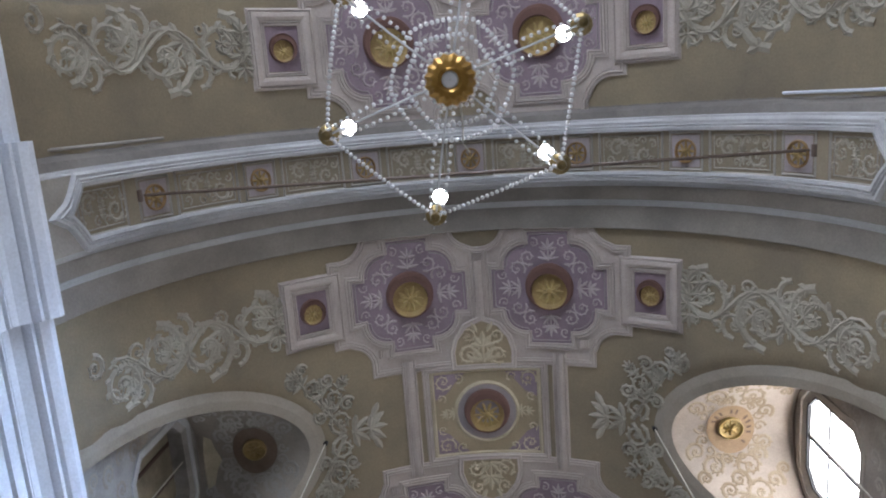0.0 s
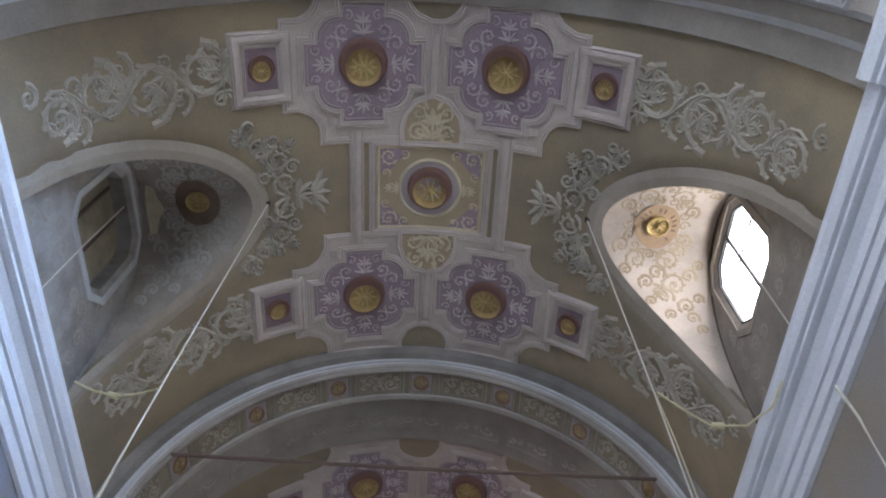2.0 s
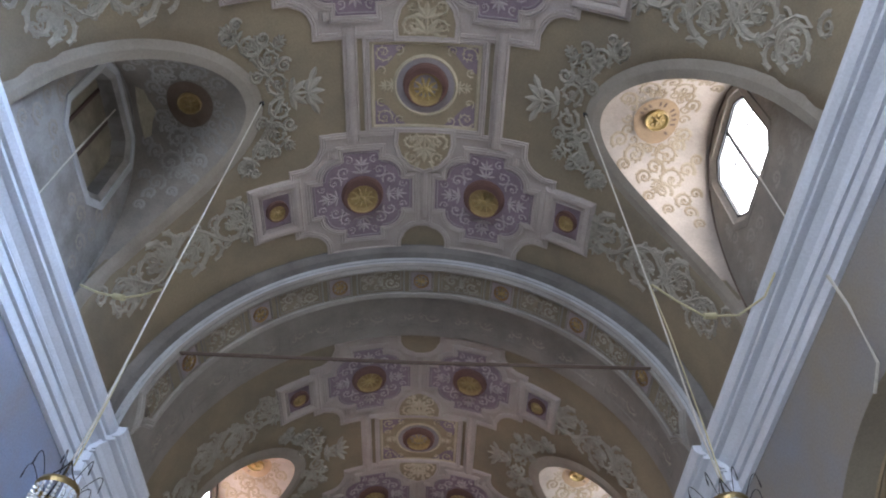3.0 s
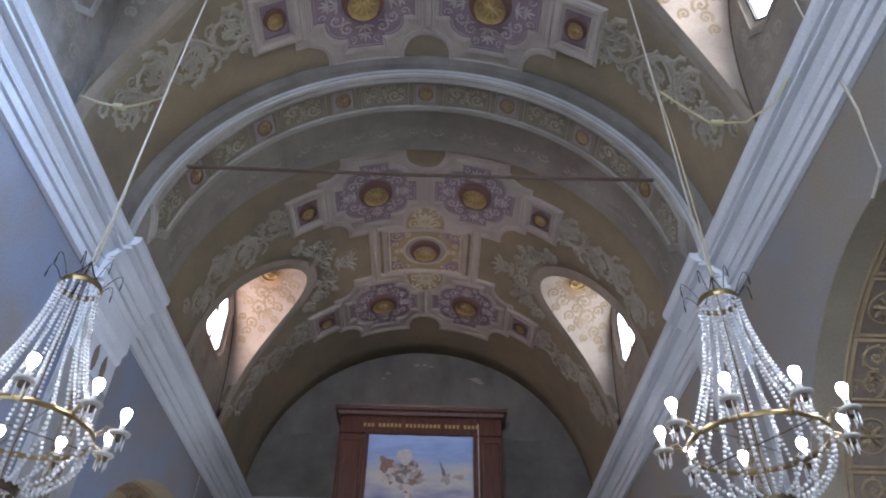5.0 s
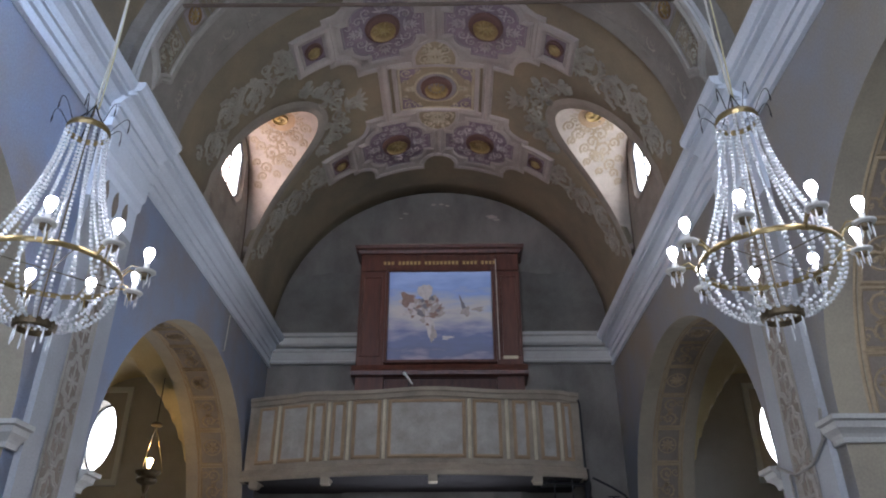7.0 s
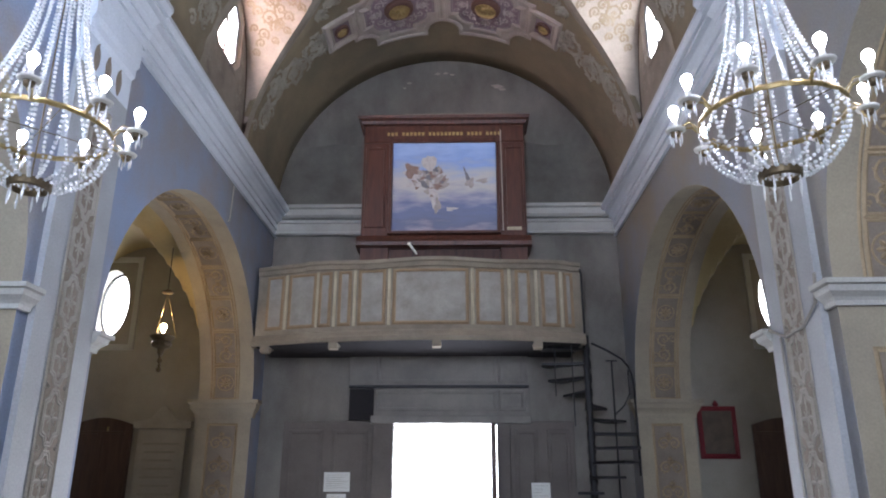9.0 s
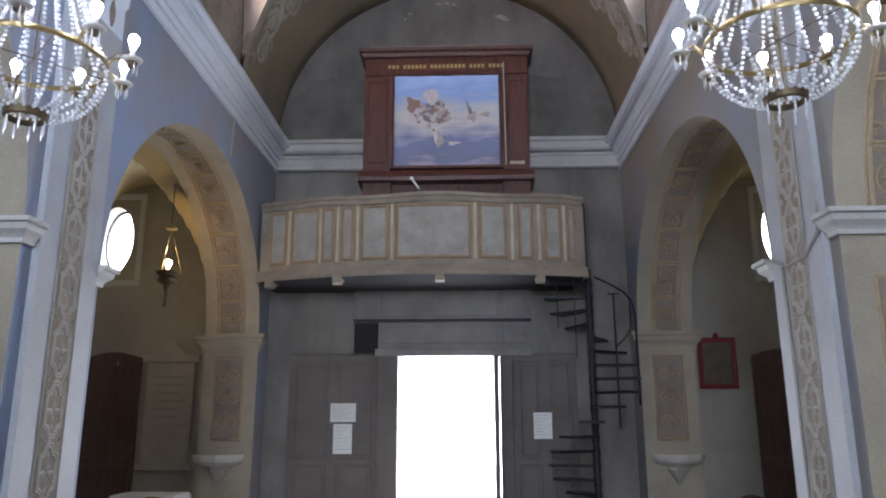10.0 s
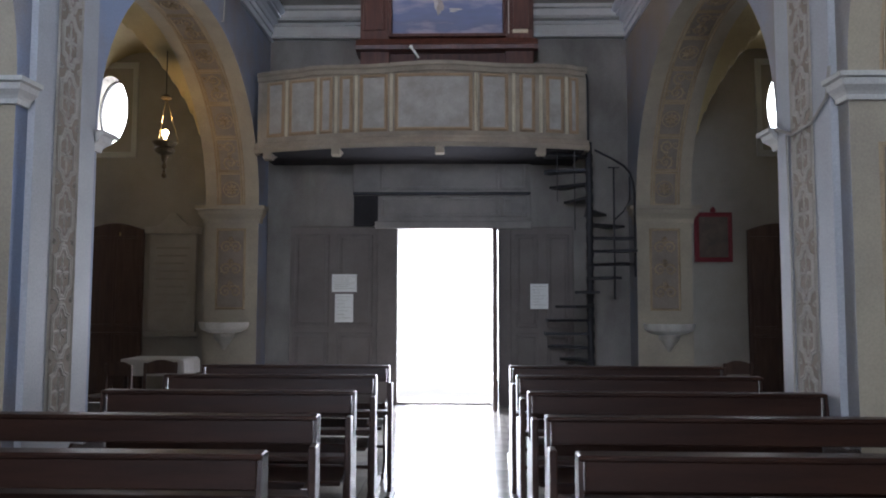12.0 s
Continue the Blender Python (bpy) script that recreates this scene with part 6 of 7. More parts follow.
CH = basket_chandelier((1.642, YC2, 4.07))
CH2 = copy_thing(CH, pose(-1.615, YC2, 4.05, 0, 0, 17))
for x, xh, z in ((1.642, 1.575, 4.24), (-1.615, -1.575, 4.22)):
    e = 1 if x > 0 else -1
    rope = thing("hanging_rope", (x, YC2, z), "pale rope and cable from a vault hook to a chandelier", "rope", "chandelier ropes")
    bm = bmesh.new()
    tube(bm, [(0, 0, 0), (-e * 0.015, 0, 0.32), (-e * 0.02, 0, 1.6), (xh - x, 0, 8.46 - z)], 0.006, 6)
    part("cord", bm, M_ROPE, rope)
    bm = bmesh.new()
    tube(bm, [(0.015, 0.01, -0.02), (0.02, 0.012, 0.35), (0.012, 0.01, 1.1), (-e * 0.01, 0.008, 1.58)], 0.0045, 6)
    part("flex", bm, M_CABLE, rope)
    bm = bmesh.new()
    if e > 0:
        pts = [(0, 0, 1.57), (0.16, 0.05, 1.46), (0.34, 0.12, 1.40), (0.58, 0.12, 1.42), (0.8, 0.08, 1.58), (1.0, 0.02, 1.90)]
    else:
        pts = [(0, 0, 1.36), (-0.16, 0.1, 1.42), (-0.34, 0.2, 1.50), (-0.62, 0.33, 1.70), (-0.95, 0.55, 2.05)]
    tube(bm, pts, 0.008, 6)
    part("slack_cable", bm, M_CABLE, rope)
    k = 2
    a, b = Vector(pts[k]), Vector(pts[k + 1])
    bm = bmesh.new()
    tube(bm, [a, a + (b - a) * 0.35], 0.022, 8)
    part("connector", bm, M_CABLE, rope)
    bm = bmesh.new()
    tube(bm, [(xh - x, 0, 8.44 - z), (xh - x, 0, 8.52 - z)], 0.022, 8)
    part("hook", bm, M_IRON, rope)


def crown_chandelier(at):
    """Six-armed chandelier seen from below; z 0 is the bottom cup."""
    ob = thing("crystal_crown_chandelier", at, "six-armed crystal chandelier with bead garlands and a gilded bottom cup", "chandelier")
    bm = bmesh.new()
    n = 32
    rows = []
    for k, (r, z) in enumerate(((0.035, 0.012), (0.05, 0.0), (0.075, 0.005), (0.10, 0.03), (0.105, 0.06), (0.08, 0.09), (0.03, 0.10))):
        rows.append([((r + (0.006 if i % 2 else -0.004) * (r > 0.06)) * math.cos(2 * math.pi * i / n), (r + (0.006 if i % 2 else -0.004) * (r > 0.06)) * math.sin(2 * math.pi * i / n), z) for i in range(n)])
    grid(bm, rows, closed=True)
    part("bottom_cup", bm, M_AMBER, ob, "fluted gilded cup")
    bm = bmesh.new()
    lathe(bm, [(0.002, 0.004), (0.03, 0.006), (0.038, 0.016)], 16)
    part("cup_centre", bm, M_BEAD, ob)
    bm = bmesh.new()
    tube(bm, [(0, 0, 0.05), (0, 0, 1.1)], 0.012, 8)
    for z, r in ((0.3, 0.05), (0.55, 0.07), (0.85, 0.045)):
        lathe(bm, [(0.01, z - 0.06), (r, z - 0.02), (r, z + 0.02), (0.01, z + 0.06)], 12)
    part("stem", bm, M_BRASS, ob)
    bm = bmesh.new()
    tube(bm, [(0, 0, 1.1), (-0.02, 0.0, 2.2), (-0.10, -0.3, 8.92 - at[2])], 0.008, 6)
    part("chain", bm, M_IRON, ob)
    for r, z in ((0.125, 0.13), (0.20, 0.16), (0.27, 0.22)):
        m = int(2 * math.pi * r / 0.026)
        pts = []
        for i in range(m):
            a = 2 * math.pi * i / m
            dip = 0.025 * abs(math.sin(3 * a + 0.3))
            pts.append(((r - dip * 0.7) * math.cos(a), (r - dip * 0.7) * math.sin(a), z - dip))
        part("bead_ring", bead_mesh("r", pts, 0.0116), M_BEAD, ob, smooth=True, kind="stuff")
    arm = None
    L = 0.60
    for i in range(6):
        m = pose(0, 0, 0, 0, 0, -79 + 60 * i + 180)
        if arm is None:
            bm = bmesh.new()
            tube(bm, [(0.03, 0, 0.12), (0.15, 0, 0.06), (0.32, 0, 0.08), (0.48, 0, 0.16), (L, 0, 0.24)], 0.005, 6)
            arm = part("arm", bm, M_CRYSTAL, ob, "glass-clad arm")
            arm.matrix_basis = m
            bm = bmesh.new()
            lathe(bm, [(0.001, 0.0), (0.03, 0.004), (0.048, 0.02), (0.050, 0.03), (0.03, 0.032), (0.012, 0.03)], 12, (L, 0, 0.23))
            lathe(bm, [(0.001, -0.055), (0.02, -0.05), (0.026, -0.02), (0.012, 0.0)], 10, (L, 0, 0.23))
            pan = part("drip_pan", bm, M_BRASS, arm)
            bm = bmesh.new()
            tube(bm, [(L, 0, 0.26), (L - 0.05, 0, 0.40)], 0.013, 8)
            sl = part("candle_sleeve", bm, M_CANDLE, arm)
            bm = bmesh.new()
            lathe(bm, bulb_profile(1.1), 12, (L - 0.055, 0, 0.40))
            bl = part("bulb", bm, M_BULB, arm, "lit clear bulb", smooth=True)
            pts = []
            for e in (-1, 1):
                for k in range(15):
                    t = k / 14
                    pts.append((0.10 + (L - 0.12) * t, e * (0.024 + 0.012 * math.sin(math.pi * t)), 0.13 + 0.1 * t - 0.07 * math.sin(math.pi * t)))
            bd = part("bead_strand", bead_mesh("a", pts, 0.0100), M_BEAD, arm, smooth=True, kind="stuff")
            pts = []
            q = (L * math.cos(radians(60)), L * math.sin(radians(60)))
            for k in range(27):
                t = k / 26
                s = 1 - 0.03 * math.sin(math.pi * t)
                pts.append(((L + (q[0] - L) * t) * s, q[1] * t * s, 0.22 - 0.14 * math.sin(math.pi * t)))
            gl = part("garland", bead_mesh("g", pts, 0.0108), M_BEAD, arm, smooth=True, kind="stuff")
            bm = bmesh.new()
            for k in range(5):
                a = 2 * math.pi * k / 5
                pendant(bm, L + 0.05 * math.cos(a), 0.05 * math.sin(a), 0.235, 0.8)
            for k in range(6):
                pendant(bm, 0.14 + 0.07 * k, 0.012 * (-1) ** k, 0.10 + 0.01 * k, 0.55)
            pd = part("pendant", bm, M_CRYSTAL, arm, kind="stuff")
        else:
            o = again(arm, ob, m)
            for w in (pan, sl, bl, bd, gl, pd):
                again(w, o, Matrix.Identity(4))
    bm = bmesh.new()
    tube(bm, [(0.03, 0.10, 0.10), (0.04, 0.17, 0.04), (0.035, 0.26, 0.02), (0.06, 0.30, 0.06)], 0.004, 5)
    part("loose_wire", bm, M_ROPE, ob)
    return ob


crown_chandelier((0.005, -0.392, 5.0))

# ---------------------------------------------------------------- tie rods, thin rods, cables
for y, z in ((YR1 - 0.03, 7.20), (5.03, 7.19), (YR0, 7.2)):
    x = math.sqrt(2.6 ** 2 - (z - Z0) ** 2) + 0.03
    ob = thing("tie_rod", (0, y, z), "dark iron tie rod across a vault arch", "tie rod", "vault tie rods")
    bm = bmesh.new()
    tube(bm, [(-x, 0, 0), (0, 0, -0.025), (x, 0, 0)], 0.012 if y < 1 else 0.019, 8)
    part("rod", bm, M_RUST, ob)
    for e in (-1, 1):
        part("anchor", boxes((e * x - 0.03, e * x + 0.03, -0.05, 0.05, -0.06, 0.06), bevel=0.01), M_RUST, ob)
for e in (-1, 1):
    ob = thing("thin_rod", (0, 0, 0), "thin painted iron rod in the vault", "rod", "thin iron rods")
    bm = bmesh.new()
    tube(bm, [(e * 2.77, -0.17, 6.66), (e * 2.36, -0.17, 7.62)], 0.012, 6)
    part("bar", bm, M_RIB if e < 0 else M_WHITE, ob)
    ob = thing("thin_rod", (0, 0, 0), "thin painted iron rod across a lunette", "rod", "thin iron rods")
    bm = bmesh.new()
    tube(bm, [(e * 2.86, 2.84, 8.12), (e * 2.76, 2.72, 7.1), (e * 2.66, 2.62, 6.12)], 0.0065, 6)
    part("bar", bm, M_ROPE, ob)
ob = thing("wall_cable", (0, 0, 0), "pale cable running down the nave wall from the cornice", "cable")
bm = bmesh.new()
tube(bm, [(2.70, 2.64, 5.66), (2.76, 2.70, 5.45), (2.785, 2.79, 5.02), (2.785, 2.95, 4.93)], 0.011, 6)
part("cable", bm, M_ROPE, ob)
ob = thing("wall_cable", (0, 0, 0), "thin white cable hanging on the blue-grey nave wall", "cable")
bm = bmesh.new()
tube(bm, [(-2.785, 9.0, 5.62), (-2.785, 8.95, 5.1), (-2.785, 8.9, 5.08)], 0.009, 6)
part("cable", bm, M_ROPE, ob)
ob = thing("wall_cable", (0, 0, 0), "dark cable sagging round the pilaster at impost height", "cable")
bm = bmesh.new()
tube(bm, [(2.74, 5.83, 2.96), (2.735, 5.5, 2.84), (2.735, 5.2, 2.86), (2.735, 4.98, 2.98), (2.70, 4.86, 3.16)], 0.012, 6)
tube(bm, [(2.74, 5.62, 2.86), (2.742, 5.60, 1.9), (2.742, 5.60, 0.5)], 0.009, 6)
part("cable", bm, M_RIB, ob)
ob = thing("picture_light", (2.52, 0.22, 7.28), "small grey spotlight hung under the arch beside its cable", "spotlight")
bm = bmesh.new()
lathe(bm, [(0.02, 0.06), (0.05, 0.04), (0.06, -0.04), (0.045, -0.05)], 12, cap=True)
part("housing", bm, M_IRON, ob)
bm = bmesh.new()
tube(bm, [(0.0, 0, 0.05), (0.02, -0.08, 0.12), (-0.03, -0.16, 0.08), (0.0, -0.22, 0.2)], 0.007, 5)
part("flex", bm, M_ROPE, ob)

# ---------------------------------------------------------------- pews
def pew(name, x0, x1, y):
    """A pew that faces the choir; x0 is its end at the middle aisle."""
    lo, hi = min(x0, x1), max(x0, x1)
    ob = thing(name, ((lo + hi) / 2, y, 0), "dark polished wooden pew with shaped ends beside the aisle", "pew", "nave pews")
    a, b = lo - (lo + hi) / 2, hi - (lo + hi) / 2
    part("top_board", boxes((a + 0.02, b - 0.02, -0.015, 0.02, 0.805, 0.935), bevel=0.006), M_PEW, ob)
    part("top_rail", boxes((a - 0.01, b + 0.01, -0.05, 0.06, 0.935, 0.96), bevel=0.008), M_PEW, ob)
    part("back_board", boxes((a + 0.02, b - 0.02, -0.015, 0.015, 0.46, 0.60), bevel=0.006), M_PEW, ob)
    part("seat", boxes((a + 0.02, b - 0.02, -0.44, -0.02, 0.42, 0.45), bevel=0.008), M_PEW, ob)
    part("kneeler", boxes((a + 0.05, b - 0.05, 0.28, 0.44, 0.12, 0.15), bevel=0.008), M_PEW, ob)
    side = [(0.05, 0.955), (-0.04, 0.955), (-0.06, 0.80), (-0.09, 0.66), (-0.30, 0.64), (-0.42, 0.67), (-0.47, 0.63), (-0.45, 0.56), (-0.36, 0.52), (-0.40, 0.40), (-0.36, 0.12), (-0.48, 0.05), (-0.48, 0.0),
            (0.46, 0.0), (0.46, 0.05), (0.12, 0.10), (0.05, 0.3)]
    for x in (a, b):
        bm = bmesh.new()
        vr = grid(bm, [[(x + dx, yy, zz) for yy, zz in side] for dx in (-0.010, 0.010)], closed=True)
        bm.faces.new(vr[0]); bm.faces.new(list(reversed(vr[1])))
        part("end_board", bm, M_PEW, ob)
    mid = a if abs(x0 - lo) < 1e-6 else b
    bm = bmesh.new()
    ring(bm, 0.045, 0.0, 0.018, 16, 6)
    for v in bm.verts:
        if abs(v.co.z) < 0.05:
            v.co = Vector((mid + v.co.z, -0.40 + v.co.x, 0.60 + v.co.y))
    part("arm_scroll", bm, M_PEW, ob)
    return ob


for y, xw, xe in ((2.05, -0.585, 0.74), (3.07, -0.58, 0.735), (4.05, -0.55, 0.715), (5.10, -0.50, 0.71), (6.16, -0.48, 0.71), (7.06, -0.46, 0.71)):
    pew("pew", xw, -2.62 if y < 5.0 else -2.25, y)
    pew("pew", xe, 2.72 if y > 4.6 else 2.62, y + 0.03)


def prie_dieu(x, y):
    """The lit upright at the aisle between two pews."""
    ob = thing("kneeling_desk", (x, y, 0), "narrow dark wooden kneeling desk end beside the aisle", "kneeling desk", "kneeling desks")
    e = -1 if x < 0 else 1
    part("upright", boxes((-0.018, 0.018, -0.05, 0.05, 0.0, 0.92), bevel=0.006), M_PEW, ob)
    part("desk_board", boxes((min(0.018 * e, 1.9 * e), max(0.018 * e, 1.9 * e), -0.02, 0.10, 0.66, 0.69), bevel=0.005), M_PEW, ob)
    part("foot", boxes((-0.025, 0.025, -0.20, 0.20, 0.0, 0.06), bevel=0.008), M_PEW, ob)


for y in (3.40, 4.24, 5.10, 5.95):
    prie_dieu(-0.44 + 0.04 * (y - 3.4), y + 0.03)
    prie_dieu(0.66, y)

# ---------------------------------------------------------------- aisle fittings
def plank_door(name, x0, x1, z1):
    ob = thing(name, ((x0 + x1) / 2, YB - 0.01, 0), "closed dark brown wooden door with a segmental head", "door", kind="structure")
    w = (x1 - x0) / 2
    bm = bmesh.new()
    head = [(-w, z1 - 0.10)] + [(-w + 2 * w * k / 10, z1 - 0.10 + 0.10 * math.sin(math.pi * k / 10)) for k in range(1, 10)] + [(w, z1 - 0.10)]
    out = [(-w, 0.0)] + head + [(w, 0.0)]
    vr = grid(bm, [[(x, -0.05, z) for x, z in out], [(x, 0.0, z) for x, z in out]], closed=True)
    bm.faces.new(vr[0])
    part("leaf", bm, M_DOORWOOD, ob)
    for x0b in (-w + 0.06, 0.02):
        for z0, zz in ((0.15, 1.05), (1.18, z1 - 0.22)):
            bm = bmesh.new()
            frame_path(bm, [(x0b, z0), (x0b + w - 0.08, z0), (x0b + w - 0.08, zz), (x0b, zz)], [(-0.02, 0), (-0.015, 0.012), (0.015, 0.012), (0.02, 0)], lambda u, v, h: (u, -0.05 - h, v))
            part("panel_moulding", bm, M_DOORWOOD, ob)
    bm = bmesh.new()
    tube(bm, [(w * 0.2, -0.07, z1 - 0.14), (w * 0.2, -0.07, z1 - 0.2)], 0.012, 6)
    part("latch", bm, M_BRASS, ob)
    return ob


plank_door("door_2", -5.62, -4.72, 2.76)
plank_door("door_3", 4.58, 5.46, 2.76)

mem = thing("memorial_tablet", (-4.25, YB - 0.012, 0), "beige stone memorial tablet with a scrolled pediment and worn inscription", "memorial")
part("slab", boxes((-0.37, 0.37, -0.05, 0.0, 1.08, 2.60), bevel=0.01), M_MEMORIAL, mem)
bm = bmesh.new()
out = [(-0.44, 2.60), (0.44, 2.60), (0.44, 2.70), (0.24, 2.72), (0.14, 2.80), (0.06, 2.90), (0.0, 2.93), (-0.06, 2.90), (-0.14, 2.80), (-0.24, 2.72), (-0.44, 2.70)]
vr = grid(bm, [[(x, -0.09, z) for x, z in out], [(x, 0.0, z) for x, z in out]], closed=True)
bm.faces.new(vr[0])
part("pediment", bm, M_MEMORIAL, mem)
part("base_moulding", boxes((-0.42, 0.42, -0.08, 0.0, 1.0, 1.08), bevel=0.015), M_MEMORIAL, mem)
bm = bmesh.new()
for k in range(9):
    box(bm, -0.27 + 0.03 * (k % 2), 0.27 - 0.04 * (k % 3), -0.0535, -0.0505, 2.36 - 0.12 * k, 2.39 - 0.12 * k)
part("inscription", bm, M_AISLE, mem, kind="stuff")

pic = thing("framed_picture", (4.07, YB - 0.012, 2.18), "small dark picture in a deep red frame with a little crest", "picture")
part("canvas", boxes((-0.24, 0.24, -0.02, 0.0, 0.04, 0.70)), M_PICTURE, pic)
bm = bmesh.new()
frame_path(bm, [(-0.25, 0.03), (0.25, 0.03), (0.25, 0.71), (-0.25, 0.71)], [(-0.03, 0.0), (-0.03, 0.04), (0.0, 0.05), (0.035, 0.03), (0.04, 0.018)], lambda u, v, h: (u, -h, v))
part("frame", bm, M_RED, pic)
bm = bmesh.new()
lathe(bm, [(0.03, 0.75), (0.05, 0.78), (0.02, 0.82), (0.002, 0.84)], 10, (0, -0.025, 0))
part("crest", bm, M_RED, pic)


def stoup(x):
    ob = thing("holy_water_stoup", (x, 10.735, 1.0), "pale carved stone holy water stoup on the arch pier", "stoup", "holy water stoups")
    bm = bmesh.new()
    rows = []
    for r, z in ((0.13, 0.08), (0.24, 0.10), (0.31, 0.13), (0.35, 0.16), (0.365, 0.20), (0.37, 0.25), (0.33, 0.25), (0.26, 0.18), (0.1, 0.14)):
        rows.append([(r * math.cos(a) * 1.0, -r * 0.8 * math.sin(a) * (1 + 0.04 * math.cos(9 * a)), z) for a in [math.pi * k / 24 for k in range(25)]])
    grid(bm, rows)
    part("bowl", bm, M_STONE, ob)
    bm = bmesh.new()
    lathe(bm, [(0.01, -0.16), (0.04, -0.13), (0.06, -0.08), (0.11, -0.02), (0.15, 0.04), (0.16, 0.10)], 16, (0, 0.0, 0))
    part("corbel", bm, M_MEMORIAL, ob, "worn beige stone corbel")


stoup(-3.27)
stoup(3.24)

# hanging lantern in the west aisle
lan = thing("hanging_lantern", (-3.72, 9.5, 3.30), "old brass hanging lantern with a warm lit bulb", "lantern")
lan.scale = (1.3, 1.3, 1.15)
bm = bmesh.new()
lathe(bm, [(0.004, 0.0), (0.028, 0.03), (0.012, 0.08), (0.032, 0.13), (0.036, 0.17), (0.09, 0.20), (0.102, 0.235), (0.08, 0.265), (0.115, 0.30), (0.125, 0.32), (0.11, 0.32)], 14)
lathe(bm, [(0.001, -0.10), (0.022, -0.085), (0.026, -0.06), (0.010, -0.03), (0.016, -0.01), (0.004, 0.0)], 10)
part("bowl", bm, M_OLDBRASS, lan, "dark tarnished bowl with a finial")
bm = bmesh.new()
lathe(bm, [(0.002, 0.83), (0.055, 0.835), (0.06, 0.85), (0.03, 0.875), (0.004, 0.89)], 12)
part("cap", bm, M_OLDBRASS, lan)
bm = bmesh.new()
for k in range(3):
    a = 2 * math.pi * k / 3 + 0.4
    tube(bm, [(0.13 * math.cos(a), 0.13 * math.sin(a), 0.32), (0.07 * math.cos(a), 0.07 * math.sin(a), 0.58), (0.0, 0.0, 0.84)], 0.006, 5)
part("chain", bm, M_BRASS, lan)
bm = bmesh.new()
tube(bm, [(0, 0, 0.84), (0, 0, 1.9)], 0.005, 5)
part("hanging_wire", bm, M_IRON, lan)
bm = bmesh.new()
lathe(bm, bulb_profile(1.0), 12, (0, 0, 0.36))
part("bulb", bm, M_LAMPWARM, lan, "warm lit bulb", smooth=True)
lamp = bpy.data.lights.new("lantern_light", "POINT")
lamp.energy, lamp.color, lamp.shadow_soft_size = 7, (1.0, 0.66, 0.30), 0.05
new("lantern_light", lamp).location = (-3.72, 9.5, 3.98)

# table with a white cloth in the west aisle and two chairs
tab = thing("side_table", (-3.95, 10.1, 0), "small table under a white cloth in the side aisle", "table")
bm = bmesh.new()
box(bm, -0.40, 0.40, -0.26, 0.26, 0.74, 0.77)
part("tabletop", bm, M_PEW, tab)
for sx in (-0.36, 0.36):
    for sy in (-0.23, 0.23):
        part("leg", boxes((sx - 0.025, sx + 0.025, sy - 0.025, sy + 0.025, 0.0, 0.74), bevel=0.005), M_PEW, tab)
cl = thing("tablecloth", (-3.95, 10.1, 0.772), "white cloth with soft folds over a side table", "tablecloth")
bm = bmesh.new()
rows = []
for k, (s, z) in enumerate(((0.0, 0.004), (0.9, 0.004), (1.0, 0.0), (1.04, -0.05), (1.06, -0.22))):
    row = []
    for i in range(64):
        a = 2 * math.pi * i / 64
        q = max(abs(math.cos(a)), abs(math.sin(a)))
        wv = 1 + 0.03 * math.sin(i * 1.7) * (k > 2)
        row.append((0.42 * s * math.cos(a) / q * wv, 0.28 * s * math.sin(a) / q * wv, z))
    rows.append(row)
grid(bm, rows, closed=True)
part("cloth", bm, M_CLOTH, cl, smooth=True)


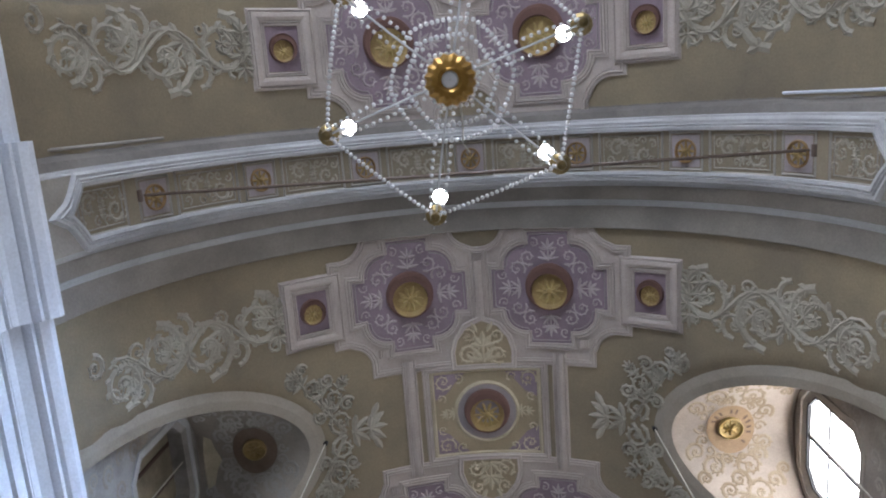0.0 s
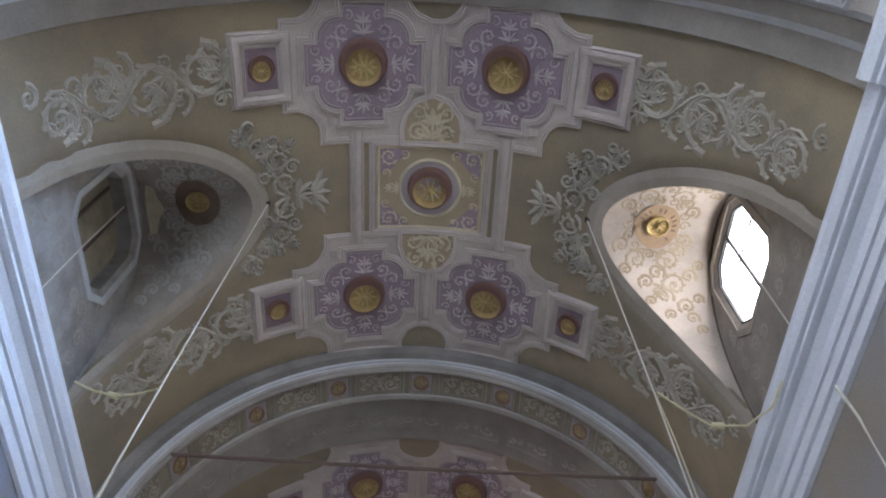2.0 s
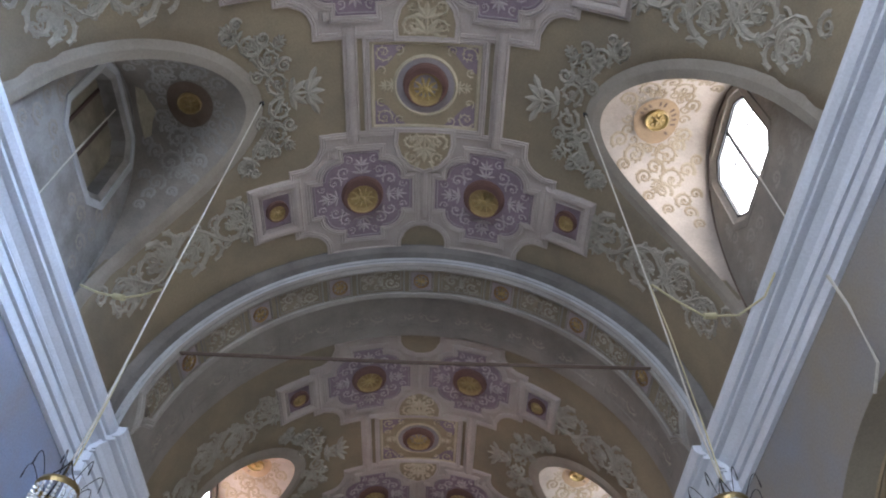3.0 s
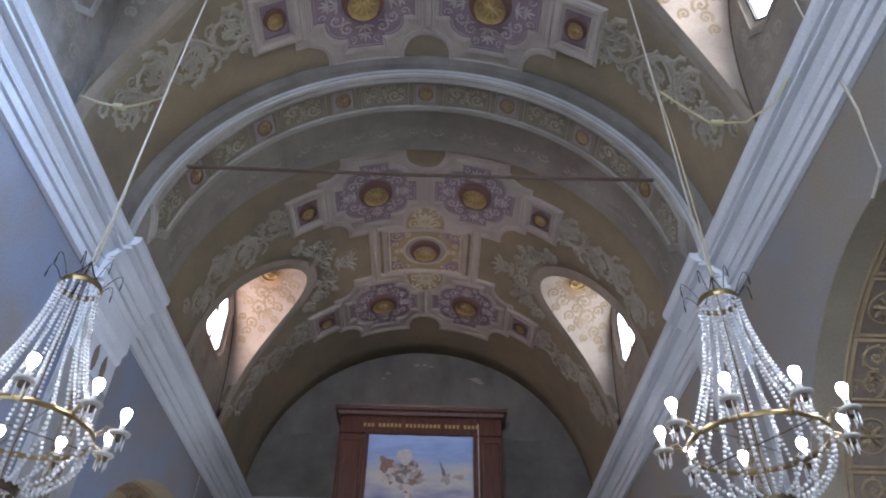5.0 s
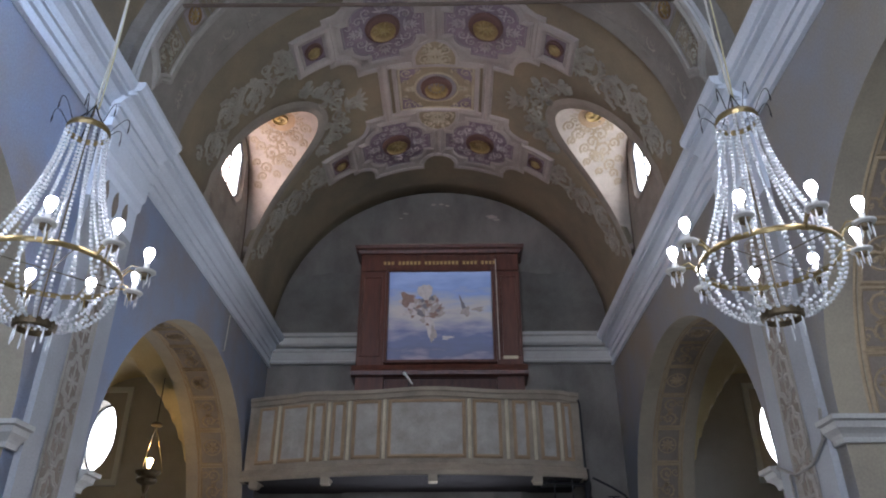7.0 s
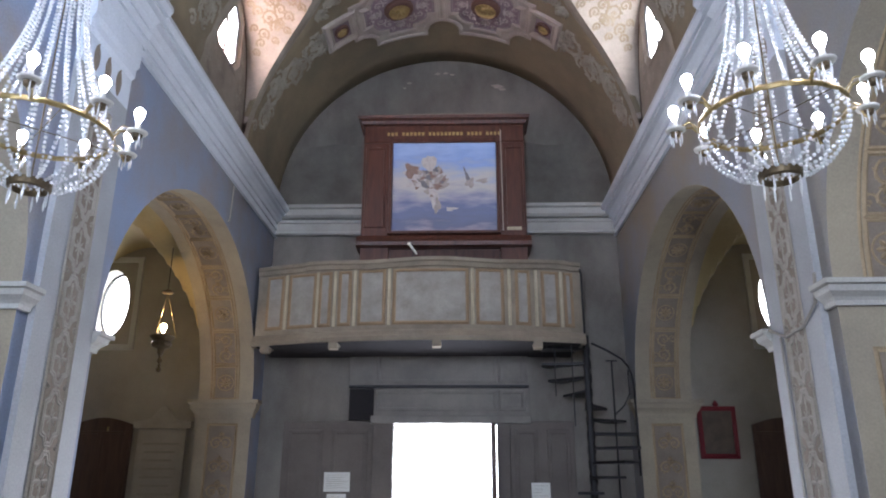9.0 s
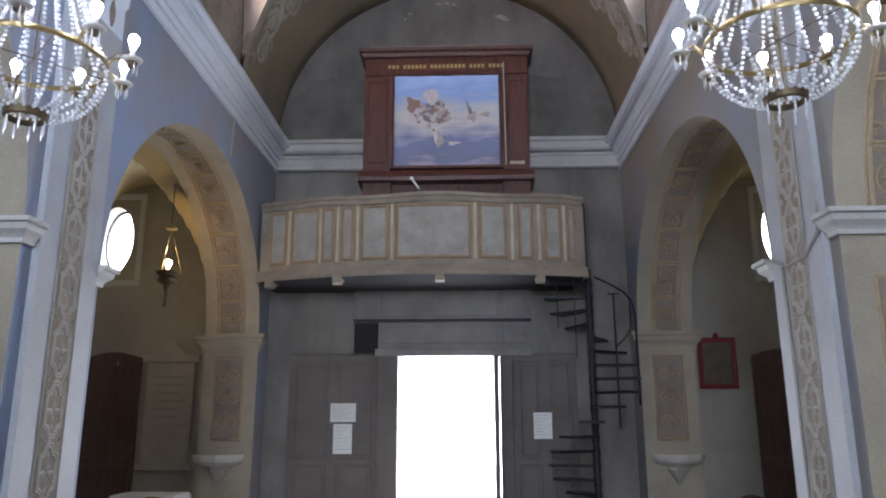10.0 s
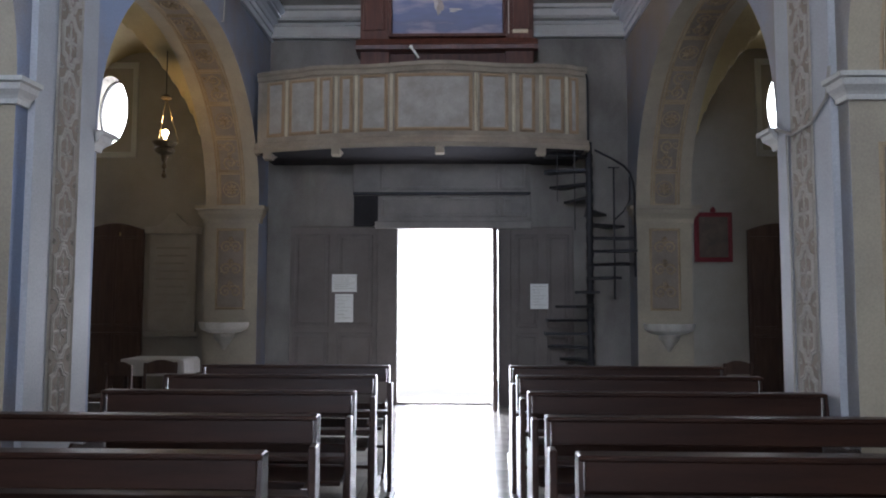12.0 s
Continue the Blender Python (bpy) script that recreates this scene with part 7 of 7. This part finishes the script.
def chair(at, turn):
    ob = thing("wooden_chair", at, "dark wooden chair with a curved back rail in the side aisle", "chair", "aisle chairs")
    ob.matrix_basis = pose(*at, 0, 0, turn)
    part("seat", boxes((-0.2, 0.2, -0.2, 0.2, 0.43, 0.46), bevel=0.008), M_DOORWOOD, ob)
    for x in (-0.18, 0.18):
        part("leg", boxes((x - 0.018, x + 0.018, -0.19, -0.155, 0.0, 0.43), bevel=0.004), M_DOORWOOD, ob)
        part("back_leg", boxes((x - 0.018, x + 0.018, 0.16, 0.195, 0.0, 0.80), bevel=0.004), M_DOORWOOD, ob)
    bm = bmesh.new()
    grid(bm, [[(-0.19 + 0.38 * k / 10, 0.175 + d + 0.03 * math.sin(math.pi * k / 10), z) for d, z in ((0, 0.66), (0, 0.78 + 0.05 * math.sin(math.pi * k / 10)), (0.02, 0.78 + 0.05 * math.sin(math.pi * k / 10)), (0.02, 0.66))] for k in range(11)], closed=True)
    part("backrest", bm, M_DOORWOOD, ob)


chair((-3.45, 8.9, 0), 20)
chair((-3.95, 8.6, 0), -15)
chair((3.75, 9.2, 0), 10)
chair((4.1, 8.3, 0), -30)

# ---------------------------------------------------------------- paving
def paving():
    floor = thing("floor", (0, 0, 0), "polished pale stone paving, mirror-bright towards the open door", "floor", kind="structure")
    bm = bmesh.new()
    for x0, x1 in ((-XO, -0.602), (0.802, XO)):
        n, m = 11, 38
        for i in range(n):
            for k in range(m):
                a, b = x0 + (x1 - x0) * i / n, x0 + (x1 - x0) * (i + 1) / n
                c, d = -8.6 + 0.525 * k, -8.6 + 0.525 * (k + 1)
                if d > YB + 0.01:
                    continue
                vs = [bm.verts.new(p) for p in ((a + 0.003, c + 0.003, 0), (b - 0.003, c + 0.003, 0), (b - 0.003, d - 0.003, 0), (a + 0.003, d - 0.003, 0))]
                bm.faces.new(vs)
    tagged(part("side_paving", bm, M_FLOOR, floor), kind="stuff")
    bm = bmesh.new()
    box(bm, 0.003, 0.347, 0.003, 0.397, -0.01, 0.0)
    first = part("tile", bm, M_FLOOR, floor)
    first.location = (-0.6, -1.0, 0)
    for i in range(4):
        for k in range(31):
            if i or k:
                again(first, floor, pose(-0.6 + 0.35 * i, -1.0 + 0.4 * k, 0.0))
    part("aisle_rest", boxes((-0.6, 0.8, -8.6, -1.003, -0.01, 0.0)), M_FLOOR, floor)


paving()
